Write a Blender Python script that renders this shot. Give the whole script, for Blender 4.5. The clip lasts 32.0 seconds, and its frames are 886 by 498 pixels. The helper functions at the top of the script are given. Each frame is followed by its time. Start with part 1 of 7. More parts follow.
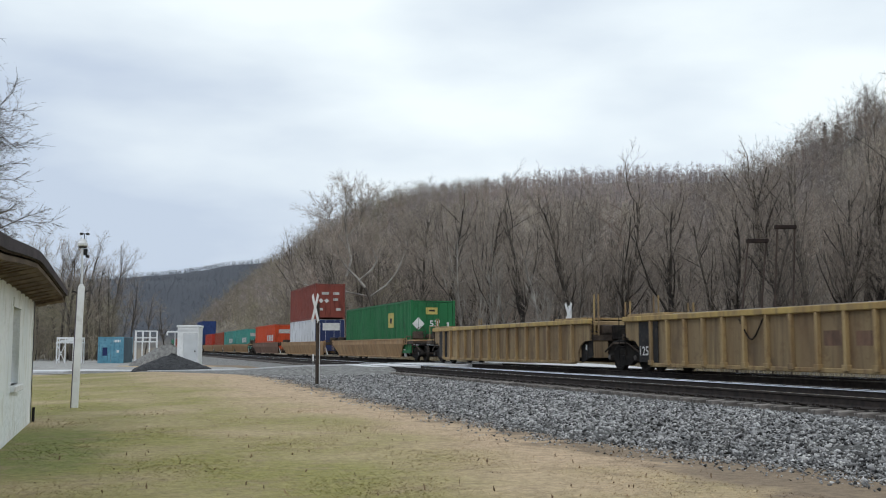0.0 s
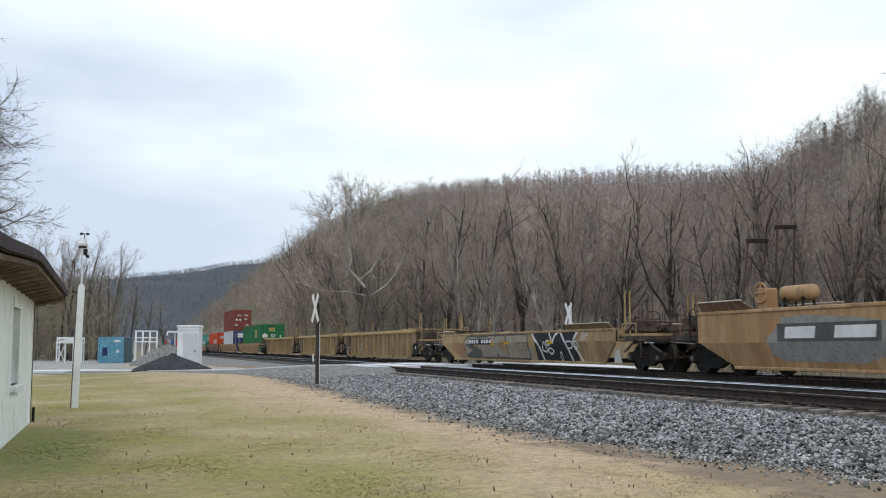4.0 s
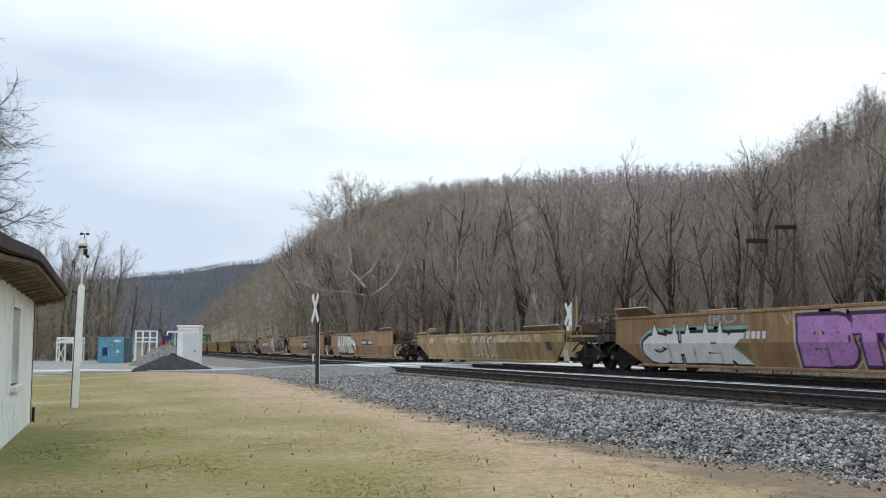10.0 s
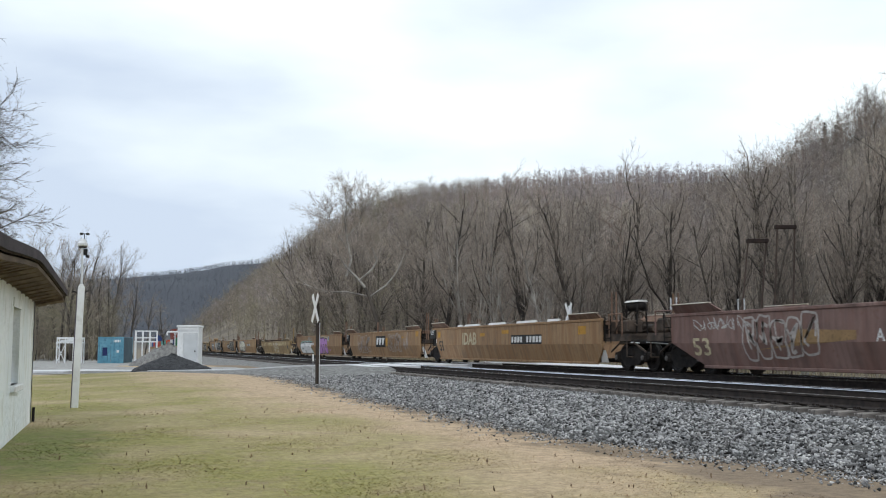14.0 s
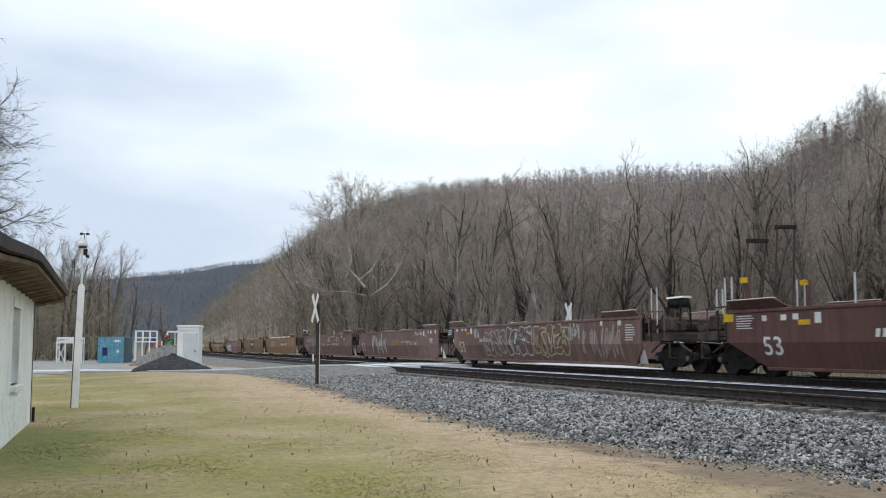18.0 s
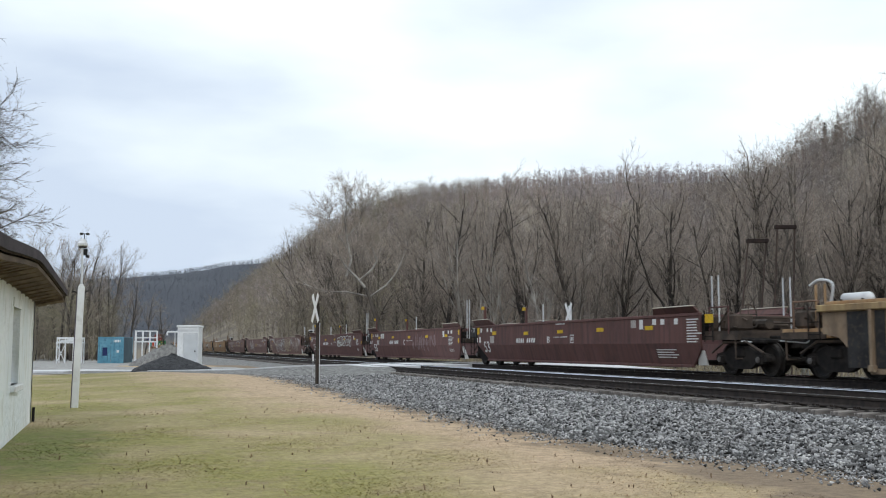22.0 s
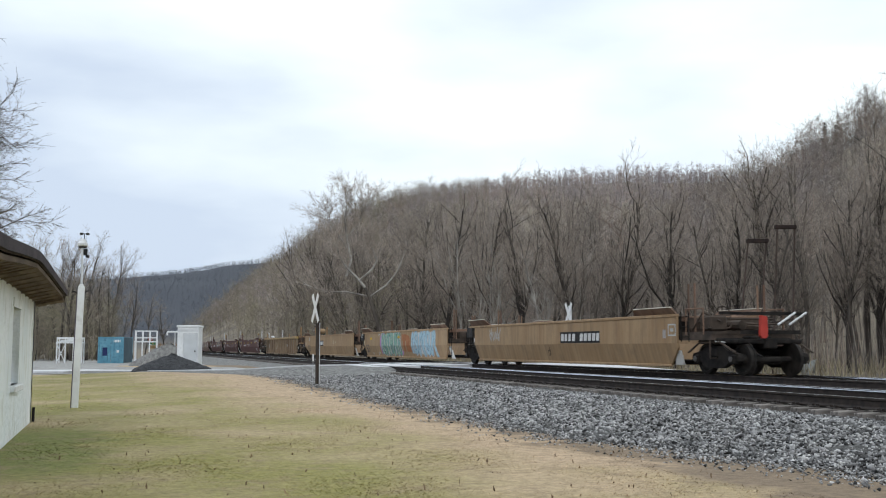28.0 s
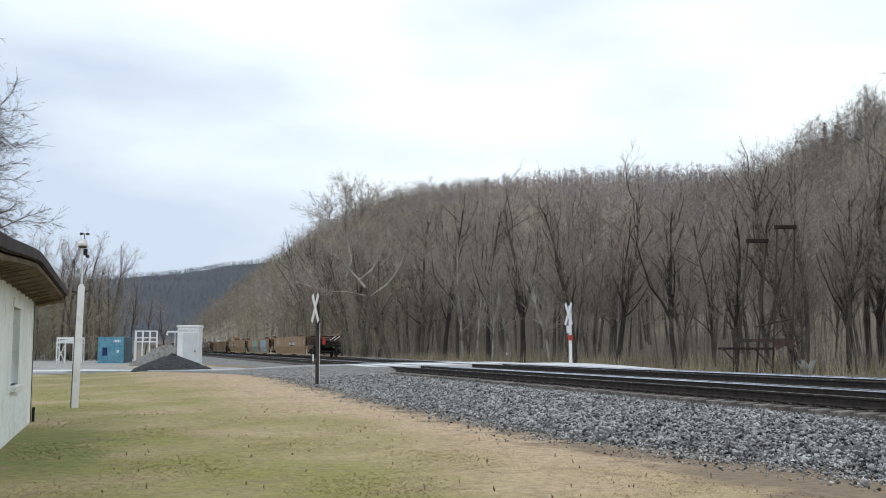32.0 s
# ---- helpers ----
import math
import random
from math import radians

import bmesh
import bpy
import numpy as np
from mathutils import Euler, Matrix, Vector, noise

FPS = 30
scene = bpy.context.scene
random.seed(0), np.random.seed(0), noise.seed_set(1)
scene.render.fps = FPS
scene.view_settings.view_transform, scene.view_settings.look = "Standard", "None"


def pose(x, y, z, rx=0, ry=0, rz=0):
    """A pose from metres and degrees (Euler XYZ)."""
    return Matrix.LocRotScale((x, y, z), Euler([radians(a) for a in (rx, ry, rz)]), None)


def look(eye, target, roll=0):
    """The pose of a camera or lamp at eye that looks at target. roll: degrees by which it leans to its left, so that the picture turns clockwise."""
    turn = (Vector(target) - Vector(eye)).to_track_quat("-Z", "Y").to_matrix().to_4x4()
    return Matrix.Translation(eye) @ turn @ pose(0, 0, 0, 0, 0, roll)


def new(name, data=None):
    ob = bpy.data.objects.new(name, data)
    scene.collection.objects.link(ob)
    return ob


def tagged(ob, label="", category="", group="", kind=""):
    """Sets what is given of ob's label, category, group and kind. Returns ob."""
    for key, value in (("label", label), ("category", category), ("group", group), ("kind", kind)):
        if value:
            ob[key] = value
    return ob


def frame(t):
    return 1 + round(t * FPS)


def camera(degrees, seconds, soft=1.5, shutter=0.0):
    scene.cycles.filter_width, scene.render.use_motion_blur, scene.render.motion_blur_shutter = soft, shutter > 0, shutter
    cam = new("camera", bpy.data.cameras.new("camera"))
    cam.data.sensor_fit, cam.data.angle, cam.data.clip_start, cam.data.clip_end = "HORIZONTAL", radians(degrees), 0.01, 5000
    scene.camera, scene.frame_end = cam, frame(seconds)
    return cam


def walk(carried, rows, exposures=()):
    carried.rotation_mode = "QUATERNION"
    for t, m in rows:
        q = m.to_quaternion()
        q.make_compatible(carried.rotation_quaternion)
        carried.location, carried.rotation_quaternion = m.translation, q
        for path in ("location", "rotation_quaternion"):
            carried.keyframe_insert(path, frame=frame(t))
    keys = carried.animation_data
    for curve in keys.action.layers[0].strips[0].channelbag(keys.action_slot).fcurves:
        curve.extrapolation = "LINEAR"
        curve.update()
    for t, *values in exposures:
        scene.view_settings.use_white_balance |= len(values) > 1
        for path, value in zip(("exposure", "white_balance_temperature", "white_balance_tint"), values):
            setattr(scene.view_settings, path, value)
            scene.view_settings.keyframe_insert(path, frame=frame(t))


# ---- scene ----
cam = camera(47.3, 32.0, soft=1.05, shutter=0.12)
EYE_H = 1.55
EYE = Vector((0, 0, EYE_H))
YAW, PITCH = radians(17.99), radians(5.584)
AIM = EYE + Vector((math.sin(YAW) * math.cos(PITCH), math.cos(YAW) * math.cos(PITCH), math.sin(PITCH)))
walk(cam, [(0.0, look(EYE, AIM)), (32.0, look(EYE, AIM))], [(0.0, -0.15), (0.4, -0.08), (0.9, 0.04), (32.0, 0.04)])

# ---- daylight: a bright overcast sky and a weak, wide sun ----
world = bpy.data.worlds.new("overcast_sky")
scene.world = world
world.use_nodes = True
nt = world.node_tree
nt.nodes.clear()


def link(tree, a, b):
    tree.links.new(a, b)


def make_sky():
    n = nt.nodes
    out, bg = n.new("ShaderNodeOutputWorld"), n.new("ShaderNodeBackground")
    sky = n.new("ShaderNodeTexSky")
    sky.sky_type, sky.sun_disc = "NISHITA", False
    sky.sun_elevation, sky.sun_rotation = radians(38), radians(215)
    sky.dust_density, sky.air_density = 3.0, 1.0
    dim = n.new("ShaderNodeMix")
    dim.data_type, dim.blend_type = "RGBA", "MULTIPLY"
    dim.inputs["Factor"].default_value = 1.0
    dim.inputs["B"].default_value = (0.09, 0.09, 0.09, 1)
    co, mp = n.new("ShaderNodeTexCoord"), n.new("ShaderNodeMapping")
    mp.inputs["Scale"].default_value = (1.0, 1.0, 3.2)
    mp.inputs["Location"].default_value = (3.1, 0.4, 1.2)
    no = n.new("ShaderNodeTexNoise")
    no.inputs["Scale"].default_value, no.inputs["Detail"].default_value = 1.9, 6.0
    no.inputs["Roughness"].default_value = 0.45
    ramp = n.new("ShaderNodeValToRGB")
    ramp.color_ramp.elements[0].position, ramp.color_ramp.elements[1].position = 0.36, 0.60
    ramp.color_ramp.elements[0].color = (0.66, 0.765, 0.92, 1)
    ramp.color_ramp.elements[1].color = (1.10, 1.20, 1.235, 1)
    mix = n.new("ShaderNodeMix")
    mix.data_type = "RGBA"
    mix.inputs["Factor"].default_value = 0.93
    link(nt, co.outputs["Generated"], mp.inputs["Vector"])
    link(nt, mp.outputs["Vector"], no.inputs["Vector"])
    # brighter towards the hidden sun, duller away from it
    dot, rg, sm = n.new("ShaderNodeVectorMath"), n.new("ShaderNodeMapRange"), n.new("ShaderNodeMath")
    dot.operation = "DOT_PRODUCT"
    dot.inputs[1].default_value = (0.75, 0.20, 0.90)
    rg.inputs["From Min"].default_value, rg.inputs["From Max"].default_value = 0.24, 0.62
    rg.inputs["To Min"].default_value, rg.inputs["To Max"].default_value = -0.38, 0.13
    link(nt, co.outputs["Generated"], dot.inputs[0])
    link(nt, dot.outputs["Value"], rg.inputs["Value"])
    link(nt, no.outputs["Fac"], sm.inputs[0])
    link(nt, rg.outputs["Result"], sm.inputs[1])
    link(nt, sm.outputs["Value"], ramp.inputs["Fac"])
    link(nt, sky.outputs["Color"], dim.inputs["A"])
    link(nt, dim.outputs["Result"], mix.inputs["A"])
    link(nt, ramp.outputs["Color"], mix.inputs["B"])
    link(nt, mix.outputs["Result"], bg.inputs["Color"])
    bg.inputs["Strength"].default_value = 1.0
    link(nt, bg.outputs["Background"], out.inputs["Surface"])


make_sky()
sun = new("sun", bpy.data.lights.new("sun", "SUN"))
sun.data.energy, sun.data.angle, sun.data.color = 0.6, radians(25), (1.0, 0.96, 0.9)
sun.matrix_world = look((-30, -40, 40), (0, 0, 0))


# ---- materials ----
def mat(name, c1, c2, scale=3.0, rough=0.8, metal=0.0, bump=0.2, bscale=30.0, c3=None, stretch=(1, 1, 1), rnd=0.0, spec=0.3, low=0.35, high=0.65):
    """c1 to c2 by a coarse noise, c3 in spots by a finer one, relief by a third."""
    m = bpy.data.materials.new(name)
    m.use_nodes = True
    t, n = m.node_tree, m.node_tree.nodes
    p = n["Principled BSDF"]
    p.inputs["Roughness"].default_value, p.inputs["Metallic"].default_value = rough, metal
    p.inputs["Specular IOR Level"].default_value = spec
    co, mp = n.new("ShaderNodeTexCoord"), n.new("ShaderNodeMapping")
    mp.inputs["Scale"].default_value = stretch
    link(t, co.outputs["Object"], mp.inputs["Vector"])
    a = n.new("ShaderNodeTexNoise")
    a.inputs["Scale"].default_value, a.inputs["Detail"].default_value = scale, 5.0
    link(t, mp.outputs["Vector"], a.inputs["Vector"])
    r = n.new("ShaderNodeValToRGB")
    r.color_ramp.elements[0].position, r.color_ramp.elements[1].position = low, high
    r.color_ramp.elements[0].color, r.color_ramp.elements[1].color = (*c1, 1), (*c2, 1)
    link(t, a.outputs["Fac"], r.inputs["Fac"])
    col = r.outputs["Color"]
    if c3:
        b = n.new("ShaderNodeTexNoise")
        b.inputs["Scale"].default_value, b.inputs["Detail"].default_value = scale * 4.3, 4.0
        link(t, mp.outputs["Vector"], b.inputs["Vector"])
        s = n.new("ShaderNodeValToRGB")
        s.color_ramp.elements[0].position, s.color_ramp.elements[1].position = 0.52, 0.68
        link(t, b.outputs["Fac"], s.inputs["Fac"])
        x = n.new("ShaderNodeMix")
        x.data_type = "RGBA"
        x.inputs["B"].default_value = (*c3, 1)
        link(t, s.outputs["Color"], x.inputs["Factor"])
        link(t, col, x.inputs["A"])
        col = x.outputs["Result"]
    if rnd:
        g, o = n.new("ShaderNodeNewGeometry"), n.new("ShaderNodeObjectInfo")
        add, rg = n.new("ShaderNodeMath"), n.new("ShaderNodeMapRange")
        fr = n.new("ShaderNodeMath")
        fr.operation = "FRACT"
        link(t, g.outputs["Random Per Island"], add.inputs[0])
        link(t, o.outputs["Random"], add.inputs[1])
        link(t, add.outputs["Value"], fr.inputs[0])
        rg.inputs["To Min"].default_value, rg.inputs["To Max"].default_value = 1 - rnd, 1 + rnd
        link(t, fr.outputs["Value"], rg.inputs["Value"])
        v = n.new("ShaderNodeMix")
        v.data_type, v.blend_type = "RGBA", "MULTIPLY"
        v.inputs["Factor"].default_value = 1.0
        link(t, col, v.inputs["A"])
        link(t, rg.outputs["Result"], v.inputs["B"])
        col = v.outputs["Result"]
    link(t, col, p.inputs["Base Color"])
    if bump:
        d = n.new("ShaderNodeTexNoise")
        d.inputs["Scale"].default_value, d.inputs["Detail"].default_value = bscale, 6.0
        link(t, co.outputs["Object"], d.inputs["Vector"])
        bp = n.new("ShaderNodeBump")
        bp.inputs["Strength"].default_value, bp.inputs["Distance"].default_value = bump, 0.6 / bscale
        link(t, d.outputs["Fac"], bp.inputs["Height"])
        link(t, bp.outputs["Normal"], p.inputs["Normal"])
    return m


def ground_mat(blades=False):
    """Winter lawn: straw, tan and green patches at several scales, then leaf litter under the woods far off."""
    m = mat("grass_blades" if blades else "winter_lawn", (0.288, 0.262, 0.095), (0.43, 0.338, 0.20), scale=0.3, rough=0.95, bump=0.5, bscale=14.0, c3=None, low=0.43, high=0.66)
    t, n = m.node_tree, m.node_tree.nodes
    p = n["Principled BSDF"]
    was = p.inputs["Base Color"].links[0].from_socket
    co = n.new("ShaderNodeTexCoord")
    sep = n.new("ShaderNodeSeparateXYZ")
    link(t, co.outputs["Object"], sep.inputs["Vector"])
    # the strip beside the ballast is dry straw; the lawn by the house is greener
    wob = n.new("ShaderNodeTexNoise")
    wob.inputs["Scale"].default_value, wob.inputs["Detail"].default_value = 0.35, 5.0
    link(t, co.outputs["Object"], wob.inputs["Vector"])
    sc = n.new("ShaderNodeMath")
    sc.operation, sc.inputs[1].default_value, sc.inputs[2].default_value = "MULTIPLY_ADD", 7.0, -3.5
    link(t, wob.outputs["Fac"], sc.inputs[0])
    ad = n.new("ShaderNodeMath")
    link(t, sep.outputs["X"], ad.inputs[0])
    link(t, sc.outputs["Value"], ad.inputs[1])
    dry = n.new("ShaderNodeMapRange")
    yd = n.new("ShaderNodeMath")
    yd.operation, yd.inputs[1].default_value = "MULTIPLY_ADD", 0.075
    link(t, sep.outputs["Y"], yd.inputs[0])
    link(t, ad.outputs["Value"], yd.inputs[2])
    dry.inputs["From Min"].default_value, dry.inputs["From Max"].default_value = 4.2, 7.4
    link(t, yd.outputs["Value"], dry.inputs["Value"])
    x = n.new("ShaderNodeMix")
    x.data_type = "RGBA"
    x.inputs["B"].default_value = (0.50, 0.37, 0.245, 1)
    link(t, dry.outputs["Result"], x.inputs["Factor"])
    link(t, was, x.inputs["A"])
    # bare brown earth at the foot of the stone slope
    ea = n.new("ShaderNodeTexNoise")
    ea.inputs["Scale"].default_value, ea.inputs["Detail"].default_value = 0.9, 7.0
    link(t, co.outputs["Object"], ea.inputs["Vector"])
    em = n.new("ShaderNodeMath")
    em.operation, em.inputs[1].default_value = "MULTIPLY_ADD", 3.0
    link(t, ea.outputs["Fac"], em.inputs[0])
    link(t, sep.outputs["X"], em.inputs[2])
    er = n.new("ShaderNodeMapRange")
    er.inputs["From Min"].default_value, er.inputs["From Max"].default_value = 8.0, 8.55
    link(t, em.outputs["Value"], er.inputs["Value"])
    e = n.new("ShaderNodeMix")
    e.data_type = "RGBA"
    e.inputs["B"].default_value = (0.235, 0.175, 0.12, 1)
    link(t, er.outputs["Result"], e.inputs["Factor"])
    link(t, x.outputs["Result"], e.inputs["A"])
    x = e
    # mossy green beside the house
    gx, gy, gm = n.new("ShaderNodeMapRange"), n.new("ShaderNodeMapRange"), n.new("ShaderNodeMath")
    gx.inputs["From Min"].default_value, gx.inputs["From Max"].default_value = 0.15, -0.55
    gy.inputs["From Min"].default_value, gy.inputs["From Max"].default_value = 22.5, 19.5
    gw = n.new("ShaderNodeMath")
    gw.operation, gw.inputs[1].default_value = "MULTIPLY_ADD", 2.6
    link(t, ea.outputs["Fac"], gw.inputs[0])
    link(t, sep.outputs["X"], gw.inputs[2])
    gs = n.new("ShaderNodeMath")
    gs.operation, gs.inputs[1].default_value = "SUBTRACT", 1.3
    link(t, gw.outputs["Value"], gs.inputs[0])
    link(t, gs.outputs["Value"], gx.inputs["Value"])
    link(t, sep.outputs["Y"], gy.inputs["Value"])
    gm.operation = "MULTIPLY"
    link(t, gx.outputs["Result"], gm.inputs[0])
    gb, gz = n.new("ShaderNodeMapRange"), n.new("ShaderNodeMath")
    gb.inputs["From Min"].default_value, gb.inputs["From Max"].default_value = 12.6, 14.2
    link(t, sep.outputs["Y"], gb.inputs["Value"])
    gz.operation = "MULTIPLY"
    link(t, gy.outputs["Result"], gz.inputs[0])
    link(t, gb.outputs["Result"], gz.inputs[1])
    link(t, gz.outputs["Value"], gm.inputs[1])
    o = n.new("ShaderNodeMix")
    o.data_type = "RGBA"
    o.inputs["B"].default_value = (0.20, 0.21, 0.068, 1)
    link(t, gm.outputs["Value"], o.inputs["Factor"])
    link(t, x.outputs["Result"], o.inputs["A"])
    x = o
    # dead brown thatch in small patches
    th, tr, tm = n.new("ShaderNodeTexNoise"), n.new("ShaderNodeMapRange"), n.new("ShaderNodeMix")
    th.inputs["Scale"].default_value, th.inputs["Detail"].default_value, th.inputs["Roughness"].default_value = 1.7, 9.0, 0.72
    tr.inputs["From Min"].default_value, tr.inputs["From Max"].default_value, tr.inputs["To Max"].default_value = 0.50, 0.66, 0.7
    tm.data_type = "RGBA"
    tm.inputs["B"].default_value = (0.30, 0.225, 0.145, 1)
    link(t, co.outputs["Object"], th.inputs["Vector"])
    link(t, th.outputs["Fac"], tr.inputs["Value"])
    link(t, tr.outputs["Result"], tm.inputs["Factor"])
    link(t, x.outputs["Result"], tm.inputs["A"])
    x = tm
    # tufts and litter
    f = n.new("ShaderNodeTexNoise")
    f.inputs["Scale"].default_value, f.inputs["Detail"].default_value, f.inputs["Roughness"].default_value = 6.0, 8.0, 0.8
    link(t, co.outputs["Object"], f.inputs["Vector"])
    fr = n.new("ShaderNodeMapRange")
    fr.inputs["From Min"].default_value, fr.inputs["From Max"].default_value = 0.3, 0.7
    fr.inputs["To Min"].default_value, fr.inputs["To Max"].default_value = 0.58, 1.42
    link(t, f.outputs["Fac"], fr.inputs["Value"])
    v = n.new("ShaderNodeMix")
    v.data_type, v.blend_type = "RGBA", "MULTIPLY"
    v.inputs["Factor"].default_value = 1.0
    link(t, x.outputs["Result"], v.inputs["A"])
    link(t, fr.outputs["Result"], v.inputs["B"])
    if blades:
        isl, gain, bl = n.new("ShaderNodeNewGeometry"), n.new("ShaderNodeMapRange"), n.new("ShaderNodeMix")
        gain.inputs["To Min"].default_value, gain.inputs["To Max"].default_value = 1.0, 1.35
        link(t, isl.outputs["Random Per Island"], gain.inputs["Value"])
        bl.data_type, bl.blend_type = "RGBA", "MULTIPLY"
        bl.inputs["Factor"].default_value = 1.0
        link(t, x.outputs["Result"], bl.inputs["A"])
        link(t, gain.outputs["Result"], bl.inputs["B"])
        v = bl
    # woods beyond the line
    far = n.new("ShaderNodeMapRange")
    far.inputs["From Min"].default_value, far.inputs["From Max"].default_value = 22.0, 27.0
    link(t, ad.outputs["Value"], far.inputs["Value"])
    fy = n.new("ShaderNodeMapRange")
    fy.inputs["From Min"].default_value, fy.inputs["From Max"].default_value = 118.0, 150.0
    link(t, sep.outputs["Y"], fy.inputs["Value"])
    mx = n.new("ShaderNodeMath")
    mx.operation = "MAXIMUM"
    link(t, far.outputs["Result"], mx.inputs[0])
    link(t, fy.outputs["Result"], mx.inputs[1])
    lit = n.new("ShaderNodeTexNoise")
    lit.inputs["Scale"].default_value, lit.inputs["Detail"].default_value = 0.09, 9.0
    link(t, co.outputs["Object"], lit.inputs["Vector"])
    lr = n.new("ShaderNodeValToRGB")
    lr.color_ramp.elements[0].position, lr.color_ramp.elements[1].position = 0.35, 0.65
    lr.color_ramp.elements[0].color, lr.color_ramp.elements[1].color = (0.15, 0.126, 0.10, 1), (0.27, 0.228, 0.17, 1)
    link(t, lit.outputs["Fac"], lr.inputs["Fac"])
    w = n.new("ShaderNodeMix")
    w.data_type = "RGBA"
    link(t, mx.outputs["Value"], w.inputs["Factor"])
    link(t, v.outputs["Result"], w.inputs["A"])
    link(t, lr.outputs["Color"], w.inputs["B"])
    # distant hill ground: the blue-grey of haze is put into its colour
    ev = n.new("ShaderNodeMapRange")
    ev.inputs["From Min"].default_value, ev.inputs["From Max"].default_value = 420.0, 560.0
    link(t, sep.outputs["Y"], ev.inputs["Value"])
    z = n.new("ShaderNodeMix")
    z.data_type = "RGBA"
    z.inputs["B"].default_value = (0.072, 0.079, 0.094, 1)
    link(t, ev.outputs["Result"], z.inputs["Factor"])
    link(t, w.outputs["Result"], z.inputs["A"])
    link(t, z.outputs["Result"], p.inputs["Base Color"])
    return m


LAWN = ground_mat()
BLADES = ground_mat(True)
# near bed: shade in the gaps between loose stones put into a dark colour
GAPGRAVEL = mat("gap_shaded_gravel", (0.05, 0.048, 0.047), (0.15, 0.147, 0.141), 9.0, 0.9, bump=1.0, bscale=14.0, c3=(0.035, 0.034, 0.033))
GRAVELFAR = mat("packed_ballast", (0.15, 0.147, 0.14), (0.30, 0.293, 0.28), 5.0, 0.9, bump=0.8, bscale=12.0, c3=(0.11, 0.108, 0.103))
STONE = mat("ballast_stone", (0.205, 0.202, 0.20), (0.36, 0.353, 0.346), 2.2, 0.85, bump=0.3, bscale=60.0, rnd=0.95)
LOT = mat("lot_gravel", (0.29, 0.283, 0.268), (0.42, 0.41, 0.392), 0.8, 0.95, bump=0.4, bscale=14.0, c3=(0.22, 0.213, 0.20))
ROAD = mat("pale_road", (0.62, 0.62, 0.63), (0.74, 0.74, 0.75), 0.9, 0.8, bump=0.2, bscale=20.0)
TIE = mat("tie_wood", (0.075, 0.066, 0.06), (0.27, 0.243, 0.22), 3.0, 0.9, bump=0.5, bscale=25.0, stretch=(0.6, 6, 3), rnd=0.3)
RAIL = mat("rail_rust", (0.026, 0.022, 0.02), (0.055, 0.043, 0.037), 6.0, 0.8, 0.0, bump=0.15, bscale=40.0)
RAILTOP = mat("polished_steel", (0.92, 0.92, 0.91), (0.80, 0.81, 0.83), 4.0, 0.25, 1.0, bump=0.02)


def car_paint(name, c1, c2, rust, grime, rough=0.65, wear=0.5):
    """Old paint on steel: faded patches, upright rust and grime streaks, chipped spots; each panel differs."""
    m = mat(name, c1, c2, 0.45, rough, bump=0.06, bscale=5.0, low=0.3, high=0.7)
    t, n = m.node_tree, m.node_tree.nodes
    p = n["Principled BSDF"]
    col = p.inputs["Base Color"].links[0].from_socket
    co, ob, off, ad = n.new("ShaderNodeTexCoord"), n.new("ShaderNodeObjectInfo"), n.new("ShaderNodeMath"), n.new("ShaderNodeVectorMath")
    off.operation, off.inputs[1].default_value = "MULTIPLY", 60.0
    link(t, ob.outputs["Random"], off.inputs[0])
    link(t, co.outputs["Object"], ad.inputs[0])
    link(t, off.outputs["Value"], ad.inputs[1])
    for node in n:
        if node.bl_idname == "ShaderNodeMapping":
            link(t, ad.outputs["Vector"], node.inputs["Vector"])
    for tone, stretch, scale, lo, hi, gain in ((rust, (1, 2.2, .35), 1.0, .43, .66, .85), (grime, (1, 6.0, .45), 1.0, .47, .68, .7), (rust, (1, 1, 1), 4.5, .58, .66, wear), (grime, (1, 1, .8), 1.6, .54, .68, .55)):
        mp, no, rg, mx = n.new("ShaderNodeMapping"), n.new("ShaderNodeTexNoise"), n.new("ShaderNodeMapRange"), n.new("ShaderNodeMix")
        mp.inputs["Scale"].default_value = stretch
        no.inputs["Scale"].default_value, no.inputs["Detail"].default_value, no.inputs["Roughness"].default_value = scale, 6.0, 0.6
        rg.inputs["From Min"].default_value, rg.inputs["From Max"].default_value, rg.inputs["To Max"].default_value = lo, hi, gain
        mx.data_type = "RGBA"
        mx.inputs["B"].default_value = (*tone, 1)
        link(t, ad.outputs["Vector"], mp.inputs["Vector"])
        link(t, mp.outputs["Vector"], no.inputs["Vector"])
        link(t, no.outputs["Fac"], rg.inputs["Value"])
        link(t, rg.outputs["Result"], mx.inputs["Factor"])
        link(t, col, mx.inputs["A"])
        col = mx.outputs["Result"]
    link(t, col, p.inputs["Base Color"])
    return m


TAN = car_paint("tan_paint", (0.40, 0.255, 0.125), (0.49, 0.325, 0.175), (0.33, 0.175, 0.075), (0.22, 0.145, 0.085))
TAN3 = car_paint("brown_tan_paint", (0.295, 0.182, 0.092), (0.38, 0.243, 0.128), (0.25, 0.13, 0.056), (0.175, 0.115, 0.07))
OCHRE = car_paint("yellow_ochre_paint", (0.46, 0.335, 0.155), (0.365, 0.262, 0.138), (0.255, 0.16, 0.08), (0.15, 0.105, 0.065))
TAN2 = car_paint("ochre_tan_paint", (0.375, 0.25, 0.135), (0.44, 0.305, 0.175), (0.32, 0.20, 0.105), (0.24, 0.165, 0.10), wear=.25)
